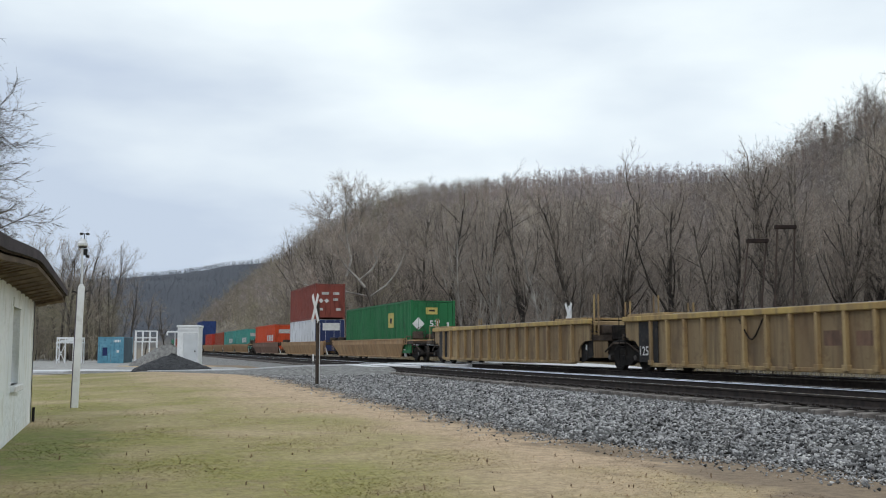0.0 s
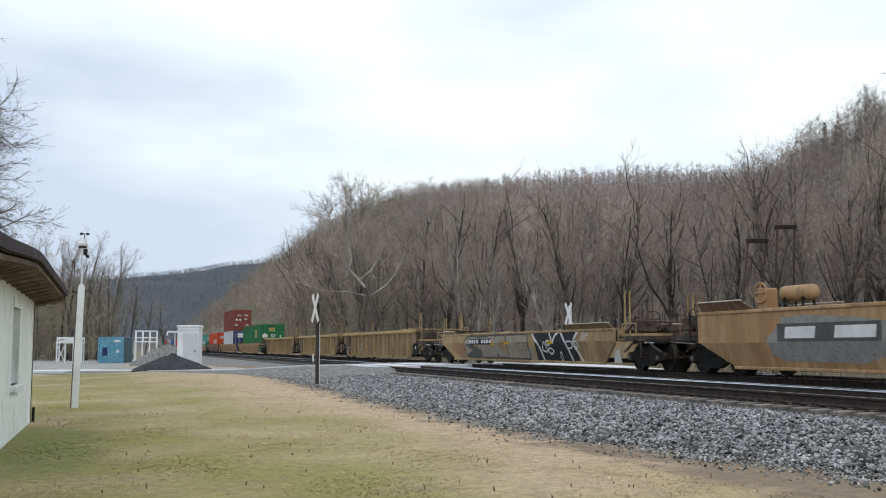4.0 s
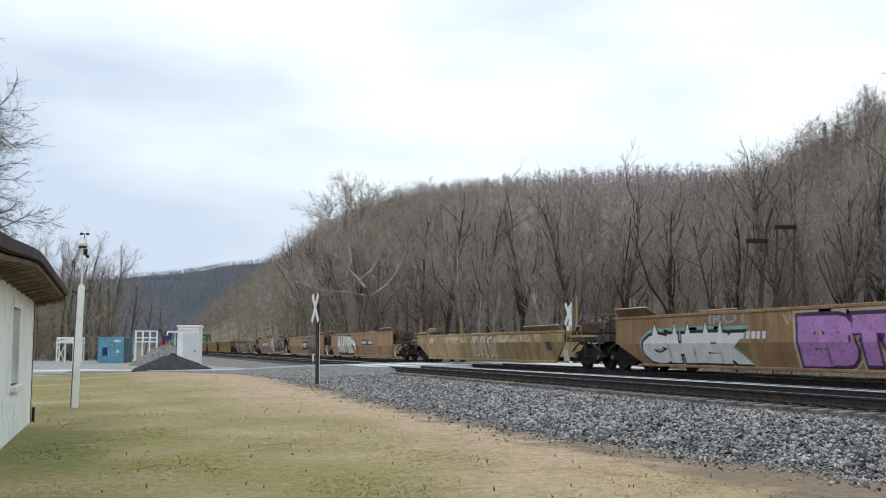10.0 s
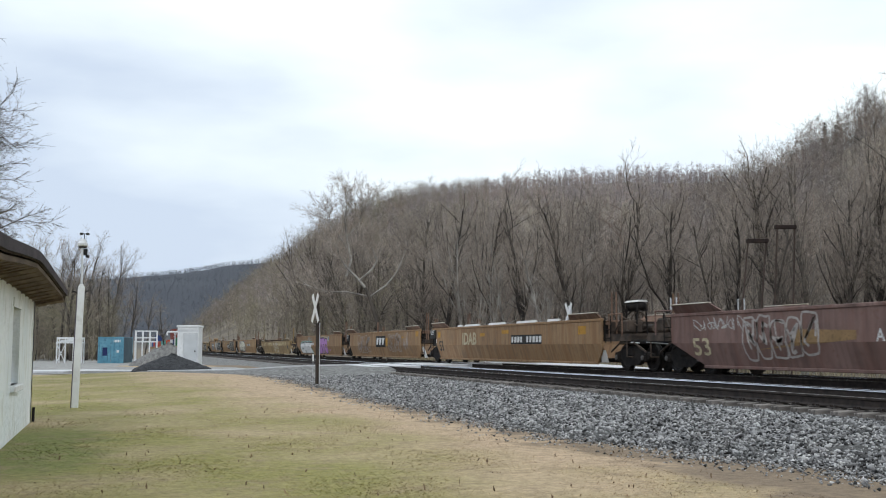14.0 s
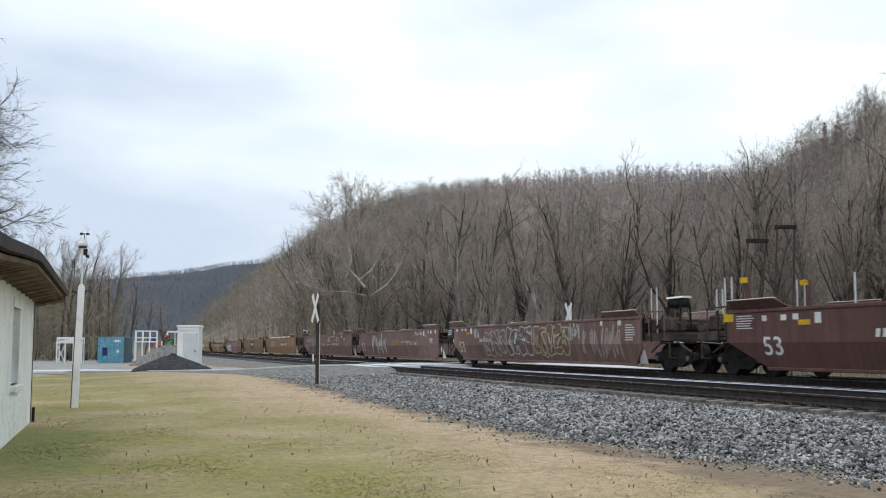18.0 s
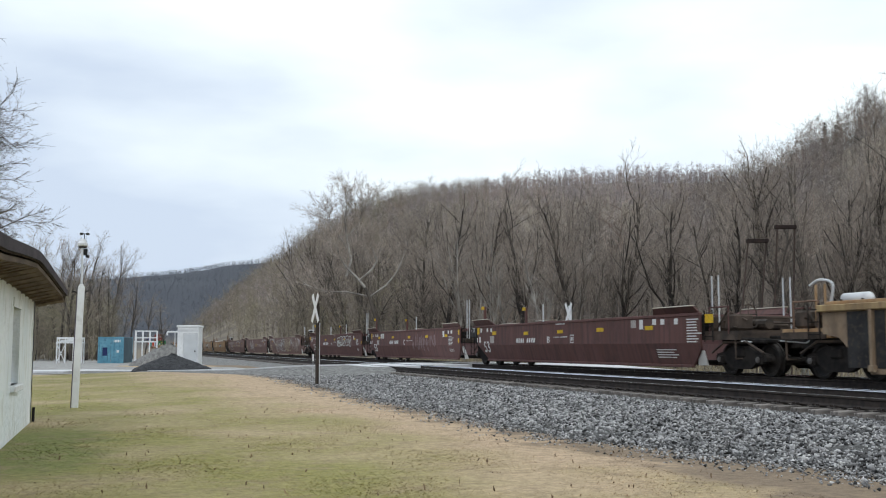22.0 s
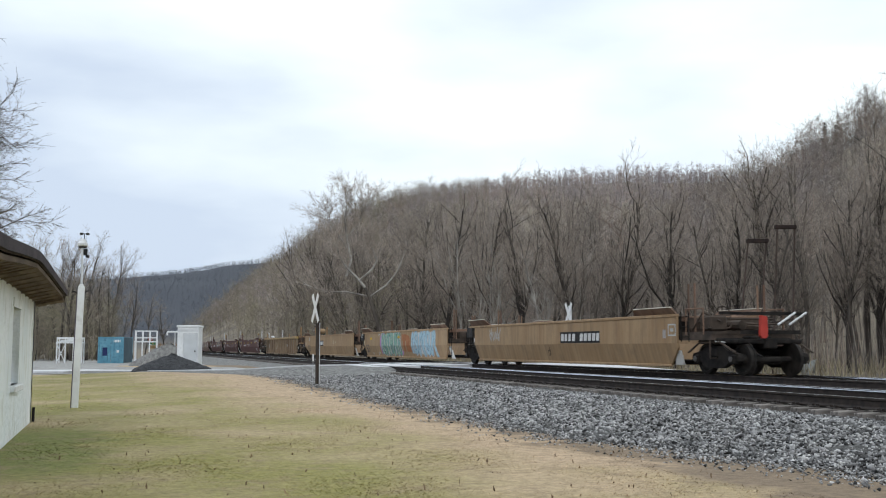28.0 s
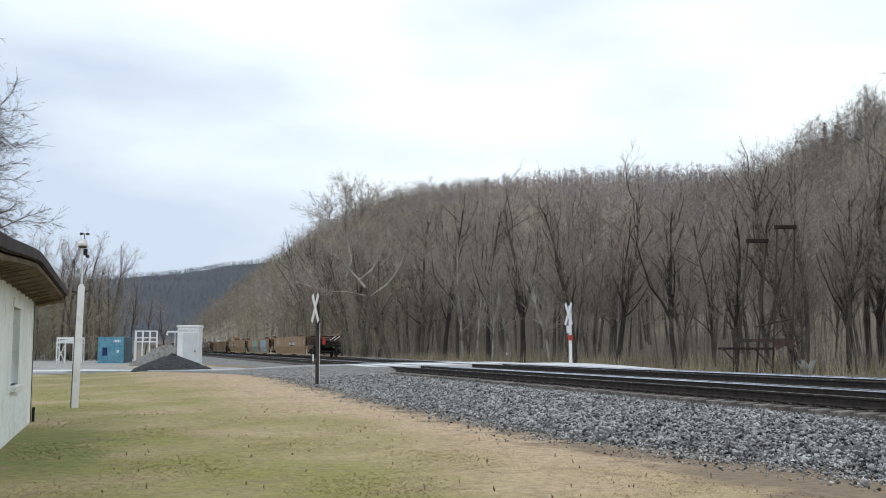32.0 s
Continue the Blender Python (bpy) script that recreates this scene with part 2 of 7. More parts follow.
RUSTY = car_paint("rusty_brown_paint", (0.22, 0.135, 0.095), (0.29, 0.185, 0.125), (0.16, 0.085, 0.055), (0.09, 0.062, 0.048), .75)
OCHREDARK = car_paint("grimy_ochre_paint", (0.33, 0.245, 0.13), (0.25, 0.18, 0.105), (0.19, 0.12, 0.065), (0.115, 0.082, 0.055), .7)
BROWNTAN = car_paint("grey_brown_paint", (0.34, 0.255, 0.165), (0.27, 0.20, 0.135), (0.21, 0.135, 0.085), (0.125, 0.092, 0.066), .7)
MAROON = car_paint("maroon_paint", (0.118, 0.057, 0.051), (0.152, 0.075, 0.067), (0.112, 0.053, 0.044), (0.066, 0.038, 0.035), .7, .25)
BROWN = car_paint("faded_brown_paint", (0.185, 0.113, 0.098), (0.26, 0.17, 0.148), (0.17, 0.088, 0.068), (0.105, 0.07, 0.06), .7)
YELLOW = car_paint("yellow_chord_paint", (0.56, 0.40, 0.13), (0.46, 0.33, 0.125), (0.33, 0.21, 0.09), (0.22, 0.155, 0.09), .6)
GEAR = mat("rusty_end_gear", (0.042, 0.033, 0.027), (0.105, 0.078, 0.06), 3.0, 0.8, 0.1, bump=0.2, bscale=25.0)
IRON = mat("dark_iron", (0.011, 0.010, 0.010), (0.03, 0.026, 0.023), 4.0, 0.85, 0.0, bump=0.2, bscale=25.0, spec=0.15)
WHEEL = mat("wheel_steel", (0.014, 0.013, 0.012), (0.038, 0.032, 0.028), 5.0, 0.6, 0.2, bump=0.1, spec=0.2)
GALV = mat("galvanised_steel", (0.55, 0.56, 0.57), (0.72, 0.73, 0.74), 2.0, 0.5, 0.3, bump=0.05)
WHITE = mat("white_paint", (0.72, 0.73, 0.73), (0.82, 0.83, 0.83), 1.6, 0.6, bump=0.1, bscale=8.0, c3=(0.68, 0.68, 0.67))
BARK = mat("grey_bark", (0.055, 0.048, 0.042), (0.16, 0.138, 0.117), 1.2, 0.95, bump=0.6, bscale=14.0, stretch=(1, 1, 0.3), rnd=0.3)
DARKBARK = mat("dark_bark", (0.028, 0.024, 0.022), (0.085, 0.074, 0.064), 1.2, 0.95, bump=0.6, bscale=14.0, stretch=(1, 1, 0.3))
TWIG = mat("brown_twigs", (0.26, 0.222, 0.19), (0.44, 0.375, 0.318), 0.3, 0.95, bump=0.0, rnd=0.4)
PALE = mat("pale_sycamore_bark", (0.14, 0.125, 0.11), (0.50, 0.475, 0.435), 0.75, 0.9, bump=0.3, bscale=10.0)
WOODS = mat("winter_woods", (0.175, 0.157, 0.142), (0.305, 0.267, 0.24), 0.035, 0.95, bump=0.0, rnd=0.5, c3=(0.33, 0.245, 0.195))
RIDGEWOODS = mat("ridge_woods", (0.128, 0.116, 0.108), (0.225, 0.20, 0.182), 0.035, 0.95, bump=0.0, rnd=0.5, c3=(0.235, 0.18, 0.148))
# a paler, more violet WOODS: slight haze of distance put into the colour
WOODSMID = mat("hazed_hillside_woods", (0.265, 0.235, 0.24), (0.43, 0.372, 0.355), 0.018, 0.95, bump=0.0, rnd=0.5, c3=(0.375, 0.278, 0.235))
THICKET = mat("olive_thicket", (0.215, 0.187, 0.15), (0.345, 0.30, 0.235), 0.05, 0.95, bump=0.0, rnd=0.45, c3=(0.31, 0.285, 0.18))
DARKTWIG = mat("dark_twigs", (0.07, 0.058, 0.048), (0.14, 0.118, 0.10), 0.3, 0.95, bump=0.0, rnd=0.3)
# far ridge: grey-violet haze of distance put into the base colour
HAZEWOODS = mat("hazed_distant_woods", (0.128, 0.138, 0.162), (0.178, 0.187, 0.212), 0.01, 0.95, bump=0.0, rnd=0.3)
PINE = mat("pine_needles", (0.018, 0.032, 0.018), (0.04, 0.06, 0.03), 0.4, 0.9, bump=0.0, rnd=0.4)
REED = mat("dry_reeds", (0.22, 0.19, 0.125), (0.38, 0.33, 0.22), 0.4, 0.95, bump=0.0, rnd=0.35)


# ---- mesh building ----
class Geo:
    def __init__(self):
        self.v, self.f = [], []

    def add(self, vs, fs):
        k = len(self.v)
        self.v += [tuple(p) for p in vs]
        self.f += [tuple(i + k for i in f) for f in fs]
        return self

    def box(self, x0, x1, y0, y1, z0, z1, b=0.0):
        if not b:
            return self.add([(x, y, z) for z in (z0, z1) for y in (y0, y1) for x in (x0, x1)],
                            [(0, 2, 3, 1), (4, 5, 7, 6), (0, 1, 5, 4), (2, 6, 7, 3), (0, 4, 6, 2), (1, 3, 7, 5)])
        b = min(b, (x1 - x0) / 2.5, (y1 - y0) / 2.5, (z1 - z0) / 2.5)
        vs, idx = [], {}
        for sx in (0, 1):
            for sy in (0, 1):
                for sz in (0, 1):
                    c = ((x0, x1)[sx], (y0, y1)[sy], (z0, z1)[sz])
                    o = (b if not sx else -b, b if not sy else -b, b if not sz else -b)
                    for ax in range(3):
                        p = [c[i] + (0 if i == ax else o[i]) for i in range(3)]
                        idx[sx, sy, sz, ax] = len(vs)
                        vs.append(p)
        fs = []
        for ax in range(3):
            u, w = (ax + 1) % 3, (ax + 2) % 3
            for s in (0, 1):
                q = []
                for a, c in ((0, 0), (1, 0), (1, 1), (0, 1)):
                    k = [0, 0, 0]
                    k[ax], k[u], k[w] = s, a, c
                    q.append(idx[k[0], k[1], k[2], ax])
                fs.append(q if s else q[::-1])
            for a in (0, 1):
                for c in (0, 1):
                    k0, k1 = [0, 0, 0], [0, 0, 0]
                    k0[u] = k1[u] = a
                    k0[w] = k1[w] = c
                    k1[ax] = 1
                    k0, k1 = tuple(k0), tuple(k1)
                    q = [idx[(*k0, u)], idx[(*k1, u)], idx[(*k1, w)], idx[(*k0, w)]]
                    fs.append(q if a != c else q[::-1])
        for k in [(a, c, d) for a in (0, 1) for c in (0, 1) for d in (0, 1)]:
            q = [idx[(*k, 0)], idx[(*k, 1)], idx[(*k, 2)]]
            fs.append(q if sum(k) % 2 else q[::-1])
        return self.add(vs, fs)

    def prism(self, pts, a, b, axis="y"):
        """A polygon drawn across an axis, drawn out from a to b. Across y the points are (x, z), across x (y, z), across z (x, y)."""
        n = len(pts)
        put = {"y": lambda p, c: (p[0], c, p[1]), "x": lambda p, c: (c, p[0], p[1]), "z": lambda p, c: (p[0], p[1], c)}[axis]
        vs = [put(p, a) for p in pts] + [put(p, b) for p in pts]
        return self.add(vs, [tuple(range(n))[::-1], tuple(range(n, 2 * n))] + [(i, (i + 1) % n, n + (i + 1) % n, n + i) for i in range(n)])

    def tube(self, p, q, r0, r1=None, n=8, caps=True):
        p, q = Vector(p), Vector(q)
        r1 = r0 if r1 is None else r1
        d = (q - p).normalized()
        u = d.orthogonal().normalized()
        w = d.cross(u)
        vs = [p + r0 * (math.cos(2 * math.pi * i / n) * u + math.sin(2 * math.pi * i / n) * w) for i in range(n)]
        vs += [q + r1 * (math.cos(2 * math.pi * i / n) * u + math.sin(2 * math.pi * i / n) * w) for i in range(n)]
        fs = [(i, (i + 1) % n, n + (i + 1) % n, n + i) for i in range(n)]
        if caps:
            fs += [tuple(range(n))[::-1], tuple(range(n, 2 * n))]
        return self.add(vs, fs)

    def path(self, pts, r, n=6):
        for a, b in zip(pts, pts[1:]):
            self.tube(a, b, r, n=n)
        return self

    def lathe(self, prof, c, axis="x", n=16):
        """(along, radius) pairs turned about an axis through c."""
        vs, fs, k = [], [], len(prof)
        for i in range(n):
            a = 2 * math.pi * i / n
            for s, r in prof:
                o = {"x": (s, r * math.cos(a), r * math.sin(a)), "y": (r * math.cos(a), s, r * math.sin(a)), "z": (r * math.cos(a), r * math.sin(a), s)}[axis]
                vs.append((c[0] + o[0], c[1] + o[1], c[2] + o[2]))
        for i in range(n):
            j = (i + 1) % n
            for m in range(k - 1):
                fs.append((i * k + m, i * k + m + 1, j * k + m + 1, j * k + m))
        return self.add(vs, fs)

    def mesh(self, name, material, smooth=False):
        me = bpy.data.meshes.new(name)
        me.from_pydata(self.v, [], self.f)
        me.materials.append(material)
        if smooth:
            me.polygons.foreach_set("use_smooth", [True] * len(me.polygons))
        me.update()
        return me


def part(name, geo, material, parent=None, label="", smooth=False):
    me = geo.mesh(name, material, smooth) if isinstance(geo, Geo) else geo
    ob = new(name, me)
    if parent:
        ob.parent = parent
    return tagged(ob, label)


def thing(name, m, label, category, group="", kind=""):
    ob = new(name)
    ob.empty_display_size = 0.3
    ob.matrix_world = m
    return tagged(ob, label, category, group, kind)


def np_mesh(name, verts, tris, material):
    me = bpy.data.meshes.new(name)
    me.vertices.add(len(verts))
    me.vertices.foreach_set("co", np.asarray(verts, np.float32).ravel())
    me.loops.add(3 * len(tris))
    me.loops.foreach_set("vertex_index", np.asarray(tris, np.int32).ravel())
    me.polygons.add(len(tris))
    me.polygons.foreach_set("loop_start", np.arange(0, 3 * len(tris), 3, dtype=np.int32))
    me.materials.append(material)
    me.update(calc_edges=True)
    return me


# ---- terrain ----
def smooth(a, b, x):
    t = np.clip((x - a) / (b - a), 0, 1)
    return t * t * (3 - 2 * t)


BEAR = [-2.2, -0.45, -0.08, 0.0, 0.0617, 0.1005, 0.1388, 0.1777, 0.2341, 0.3006, 0.4044, 0.5044, 0.5658, 0.6434, 0.7286, 0.85, 1.3, 2.2]
H_FAR = [20, 47, 60, 65, 71, 77, 79, 79, 73, 64, 60, 60, 60, 60, 60, 60, 50, 20]
H_MID = [0, 0, 0, 0, 2, 14, 28, 43, 58.5, 68.5, 74, 74, 72, 68, 64, 62, 50, 20]
H_NEAR = [0, 0, 0, 0, 0, 0, 0, 0, 0, 0, 5, 18, 27, 36, 48, 57, 60, 20]


def height(x, y):
    x, y = np.asarray(x, float), np.asarray(y, float)
    r, a = np.hypot(x, y), np.arctan2(x, y)
    low = 0.26 * smooth(26, 46, y) * (1 - smooth(72, 95, y)) * smooth(-4, 3, x) * (1 - smooth(9, 12, x)) + 0.04 * smooth(60, 100, y)
    low = low + 0.42 * smooth(12, 20, x) * smooth(-60, 0, y + 40)
    edge = 1 - smooth(2.2, 3.0, np.abs(a))
    far = np.interp(a, BEAR, H_FAR) * smooth(420, 1000, r) * edge
    mid = np.interp(a, BEAR, H_MID) * smooth(150, 470, r) * edge
    near = np.interp(a, BEAR, H_NEAR) * smooth(62, 250, r) * edge
    bumpy = 2.2 * (np.sin(x * 0.021 + 1.3) * np.cos(y * 0.017) + 0.6 * np.sin(x * 0.053 + y * 0.041)) * smooth(150, 350, r)
    return low + np.maximum(np.maximum(far, mid), near) + bumpy * smooth(2, 20, np.maximum(np.maximum(far, mid), near))


def ground():
    rs = np.concatenate([[0.0], np.geomspace(2.0, 60, 60), np.geomspace(63, 3200, 90)])
    an = np.concatenate([np.linspace(-math.pi, -0.35, 60, endpoint=False), np.linspace(-0.35, 0.95, 200, endpoint=False), np.linspace(0.95, math.pi, 60)])
    R, T = np.meshgrid(rs, an, indexing="ij")
    X, Y = R * np.sin(T), R * np.cos(T)
    Z = height(X, Y) + 0.006 * np.sin(X * 1.7) * np.sin(Y * 1.1 + 2) * (1 - smooth(25, 40, R)) * (1 - smooth(5, 7, X))
    V = np.stack([X, Y, Z], -1).reshape(-1, 3)
    n = len(an)
    i, j = np.meshgrid(np.arange(len(rs) - 1), np.arange(n - 1), indexing="ij")
    a = (i * n + j).ravel()
    tris = np.concatenate([np.stack([a, a + n, a + n + 1], 1), np.stack([a, a + n + 1, a + 1], 1)])[:, ::-1]
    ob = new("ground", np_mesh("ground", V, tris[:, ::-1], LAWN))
    ob.data.polygons.foreach_set("use_smooth", [True] * len(ob.data.polygons))
    tagged(ob, "winter lawn of straw and green grass, rising to wooded hills", "ground", kind="structure")


ground()

# ---- tracks: near line at x 12.75, far line at x 16.75, both along y ----
NEAR_X, FAR_X, RAIL_Z = 12.75, 16.75, 0.82
Y0, Y1 = -60.0, 700.0
TOP = [(6.7, -0.12), (7.4, -0.02), (8.6, 0.16), (10.4, 0.40), (10.95, 0.415), (11.45, 0.42), (14.1, 0.45), (15.0, 0.52), (15.4, 0.57), (18.2, 0.60), (18.8, 0.62), (20.6, 0.40), (21.2, 0.30)]


def ballast_top(x, y=30.0):
    """The stone's height; its foot draws back from the lawn towards the viewer's end."""
    x = np.asarray(x, float) - 0.24 * np.clip(16.0 - np.asarray(y, float), 0, 8) * (1 - smooth(8.6, 10.4, np.asarray(x, float)))
    return np.interp(x, [p[0] for p in TOP], [p[1] for p in TOP])


def ballast():
    rng = np.random.default_rng(5)
    xs = np.concatenate([np.arange(6.7, 11.4, 0.3), [11.4, 14.1, 15.0, 15.4, 18.2, 18.8, 20.6, 21.2]])
    n = len(xs)
    for ys, material, label in ((np.concatenate([np.arange(Y0, 6, 6.0), np.arange(6, 52.2, 0.5)]), GAPGRAVEL, "grey crushed-stone railway embankment"),
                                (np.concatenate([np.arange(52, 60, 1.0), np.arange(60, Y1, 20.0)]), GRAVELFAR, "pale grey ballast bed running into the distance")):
        g = Geo()
        for y in ys:
            for x in xs:
                near = 5 < y < 51.9
                z = float(ballast_top(x, y)) + (rng.normal(0, 0.022) if near and x < 11.3 else 0)
                w = 0.35 * math.sin(y * 0.5) + 0.25 * math.sin(y * 1.3 + 1) if near and x < 6.9 else 0.0
                g.v.append((x + w, y, z))
        for i in range(len(ys) - 1):
            for j in range(n - 1):
                a = i * n + j
                g.f.append((a, a + n, a + n + 1, a + 1)[::-1])
        tagged(part("ballast", g, material, smooth=True), label, "ballast", kind="structure")
    # loose stones on the near slope
    m = 125000
    y = 5.5 + 46 * rng.random(m) ** 1.7
    x = 5.7 + 5.8 * rng.random(m) ** 0.72
    foot = 6.7 + 0.24 * np.clip(16.0 - y, 0, 8) - 0.05 * np.clip(y - 30, 0, 16)
    keep = rng.random(m) < np.clip((x - foot) / 1.0 + 0.16 * np.sin(y * 2.1) + 0.14 * np.sin(y * 0.7), 0.07, 1) * np.where(x > 11.3, .25, 1) * (x > foot - .5)
    x, y = x[keep], y[keep]
    foot = foot[keep]
    m = len(x)
    s = rng.uniform(0.021, 0.044, m) * (1 + 0.45 * (rng.random(m) < 0.12)) * np.where(x < foot + .9, .7, 1.0) * np.where(x > 10.8, 0.7, 1.0)
    base = np.array([(1, 0, 0), (-1, 0, 0), (0, 1, 0), (0, -1, 0), (0, 0, 1), (0, 0, -1)], float)
    tri = np.array([(0, 2, 4), (2, 1, 4), (1, 3, 4), (3, 0, 4), (2, 0, 5), (1, 2, 5), (3, 1, 5), (0, 3, 5)])
    a = rng.uniform(0, 2 * math.pi, m)
    tip = rng.normal(0, 0.55, m)
    P = base[None] * rng.uniform(0.65, 1.25, (m, 6, 1)) + rng.normal(0, 0.27, (m, 6, 3))
    P[:, :, 2] *= 0.6
    c, d = np.cos(tip)[:, None], np.sin(tip)[:, None]
    P = np.stack([P[:, :, 0], P[:, :, 1] * c - P[:, :, 2] * d, P[:, :, 1] * d + P[:, :, 2] * c], -1)
    c, d = np.cos(a)[:, None], np.sin(a)[:, None]
    Q = np.stack([P[:, :, 0] * c - P[:, :, 1] * d, P[:, :, 0] * d + P[:, :, 1] * c, P[:, :, 2]], -1) * s[:, None, None]
    Q += np.stack([x, y, np.maximum(ballast_top(x, y), height(x, y)) + np.where(x > 10.8, -0.014, 0.010) + rng.uniform(-.02, .026, m)], -1)[:, None]
    T = (tri[None] + 6 * np.arange(m)[:, None, None]).reshape(-1, 3)
    tagged(new("ballast_stones", np_mesh("ballast_stones", Q.reshape(-1, 3), T, STONE)), "loose grey crushed stones on the embankment slope", "gravel", kind="stuff")


ballast()


def rail_profile(cx, top):
    h = [(-.075, 0), (-.075, .012), (-.02, .035), (-.009, .05), (-.009, .135), (-.034, .15), (-.037, .178), (-.030, .186)]
    pts = [(cx + a, top - 0.186 + b) for a, b in h] + [(cx - a, top - 0.186 + b) for a, b in h[::-1]]
    return pts


def track(name, cx, z_near, z_far, label):
    tr = thing(name, pose(0, 0, 0), label, "track", kind="structure")
    for dx, top in ((-0.753, z_near), (0.753, z_far)):
        part("rail", Geo().prism(rail_profile(cx + dx, top)[::-1], Y0, Y1, "y"), RAIL, tr)
        # worn bright on top and on the gauge side only
        prof = [(.028, .003), (-.032, .003), (-.041, -.034), (-.034, -.036)] if dx > 0 else [(-.026, .003), (.032, .003), (.041, -.034), (.034, -.036)]
        part("rail_running_surface", Geo().prism([(cx + dx + q, top + h) for q, h in prof], Y0, Y1, "y"), RAILTOP, tr, "polished steel running surface")
    tz = (z_near + z_far) / 2 - 0.205
    tilt = math.degrees(math.atan((z_far - z_near) / 1.506))
    tie = Geo().box(-1.3, 1.3, -0.115, 0.115, -0.18, 0.0, 0.012).mesh("tie", TIE)
    plate = Geo()
    for s in (-1, 1):
        plate.box(s * 0.753 - 0.18, s * 0.753 + 0.18, -0.095, 0.095, 0.0, 0.019)
        for k in (-1, 1):
            for q in (-0.06, 0.05):
                plate.box(s * 0.753 + k * 0.1 - 0.018, s * 0.753 + k * 0.1 + 0.018, q - 0.018, q + 0.018, 0.019, 0.055)
    plate = plate.mesh("tie_plates", RAIL)
    rng = random.Random(cx)
    y = 4.0
    joined = Geo()
    while y < 300:
        m = pose(cx + rng.uniform(-.04, .04), y, tz, 0, -tilt, rng.uniform(-1.2, 1.2))
        if y < 62:
            for me, nm in ((tie, "tie"), (plate, "tie_plates")):
                ob = new(nm, me)
                ob.parent, ob.matrix_basis = tr, m
        else:
            joined.box(cx - 1.3, cx + 1.3, y - .115, y + .115, tz - .18, tz)
        y += 0.535
    tagged(part("distant_ties", joined, TIE, tr), kind="stuff")
    return tr


track("track_near", NEAR_X, 0.72, 0.77, "rusty rails on dark wooden ties and grey stone")
track("track_far", FAR_X, 0.81, 0.83, "polished rails on dark wooden ties and grey stone")


def ribbon(pts, material, name, label, category, thick=0.12):
    """A strip along (x, y, z, half-width) points, with thickness."""
    g, n = Geo(), len(pts)
    for i, (x, y, z, w) in enumerate(pts):
        a, b = pts[max(0, i - 1)], pts[min(n - 1, i + 1)]
        d = Vector((b[0] - a[0], b[1] - a[1], 0)).normalized()
        s = Vector((d.y, -d.x, 0))
        for k, dz in ((1, 0), (-1, 0), (-1, -thick), (1, -thick)):
            g.v.append((x + s.x * w * k, y + s.y * w * k, z + dz))
    for i in range(n - 1):
        for k in range(4):
            a, b = 4 * i + k, 4 * i + (k + 1) % 4
            g.f.append((a, b, b + 4, a + 4))
    g.f += [(3, 2, 1, 0), tuple(range(4 * n - 4, 4 * n))]
    ob = part(name, g, material)
    return tagged(ob, label, category, kind="structure")


ribbon([(-60, 96, .07, 3.2), (-20, 77, .07, 3.0), (-6, 71, .08, 2.9), (0, 66.5, .20, 2.8), (4, 61, .29, 2.8), (8.3, 54.5, .46, 2.7), (11.15, 50, .74, 2.7)],
       ROAD, "road", "pale grey road leading up to the crossing", "road", 0.10)
# stony shoulders under the road where it climbs to the rails
bank = Geo()
for x, y, z, w in ((0, 66.5, .17, 2.9), (4, 61, .25, 3.1), (8.3, 54.5, .41, 3.2), (11.3, 49.8, .68, 3.2), (12.6, 47.8, .45, 3.2), (13.6, 46.2, .2, 3.2)):
    d = Vector((.55, -.83, 0))
    s = Vector((-.83, -.55, 0))
    e = 1.0 + 3.0 * z
    bank.v += [(x + s.x * w * k + s.x * q * e, y + s.y * w * k + s.y * q * e, z if not q else -.05) for k, q in ((1, 1), (1, 0), (-1, 0), (-1, -1))]
for i in range(5):
    for k in range(3):
        bank.f.append((4 * i + k, 4 * i + k + 4, 4 * i + k + 5, 4 * i + k + 1))
k = len(bank.v)
bank.v += [(10.95, 44.55, .70), (12.0, 44.55, .70), (12.0, 42.0, .36), (9.6, 42.2, .28), (10.95, 52, .70), (9.2, 52, .28)]
bank.f += [(k, k + 3, k + 2, k + 1), (k, k + 4, k + 5, k + 3)]
tagged(part("road_shoulder", bank, GRAVELFAR, smooth=False), "grey stone shoulder under the crossing road", "shoulder", kind="structure")
ribbon([(19.2, 47.2, .80, 2.9), (20.4, 44, .79, 2.0), (21.4, 41.5, .72, 1.5), (22.8, 39, .58, 1.2), (24.4, 37, .44, 1.0), (26.0, 35.4, .30, 1.0)],
       ROAD, "road", "pale gravel lane beyond the tracks", "road")
# crossing panels between and beside the rails
cross = thing("crossing_deck", pose(0, 0, 0), "pale concrete panels level with the rails at the crossing", "crossing", kind="structure")
for x0, x1, z in ((11.1, 11.92, .715), (12.09, 13.41, .745), (13.59, 15.92, .785), (16.09, 17.41, .82), (17.59, 19.4, .815)):
    for k in range(3):
        part("panel", Geo().box(x0, x1, 44.6 + k * 2.2, 46.78 + k * 2.2, z - .34, z, 0.01), ROAD, cross)

lot = Geo()
lx, ly = np.linspace(-45, 10.5, 24), np.linspace(63, 150, 24)
for yy in ly:
    for xx in lx:
        lot.v.append((xx + (yy - 63) * -0.05, yy - max(0, xx + 4) * 0.45, float(height(xx, yy)) + 0.012))
for i in range(23):
    for j in range(23):
        a = i * 24 + j
        lot.f.append((a, a + 1, a + 25, a + 24))
tagged(part("gravel_lot", lot, LOT, smooth=True), "beige gravel yard beside the tracks", "yard", kind="structure")



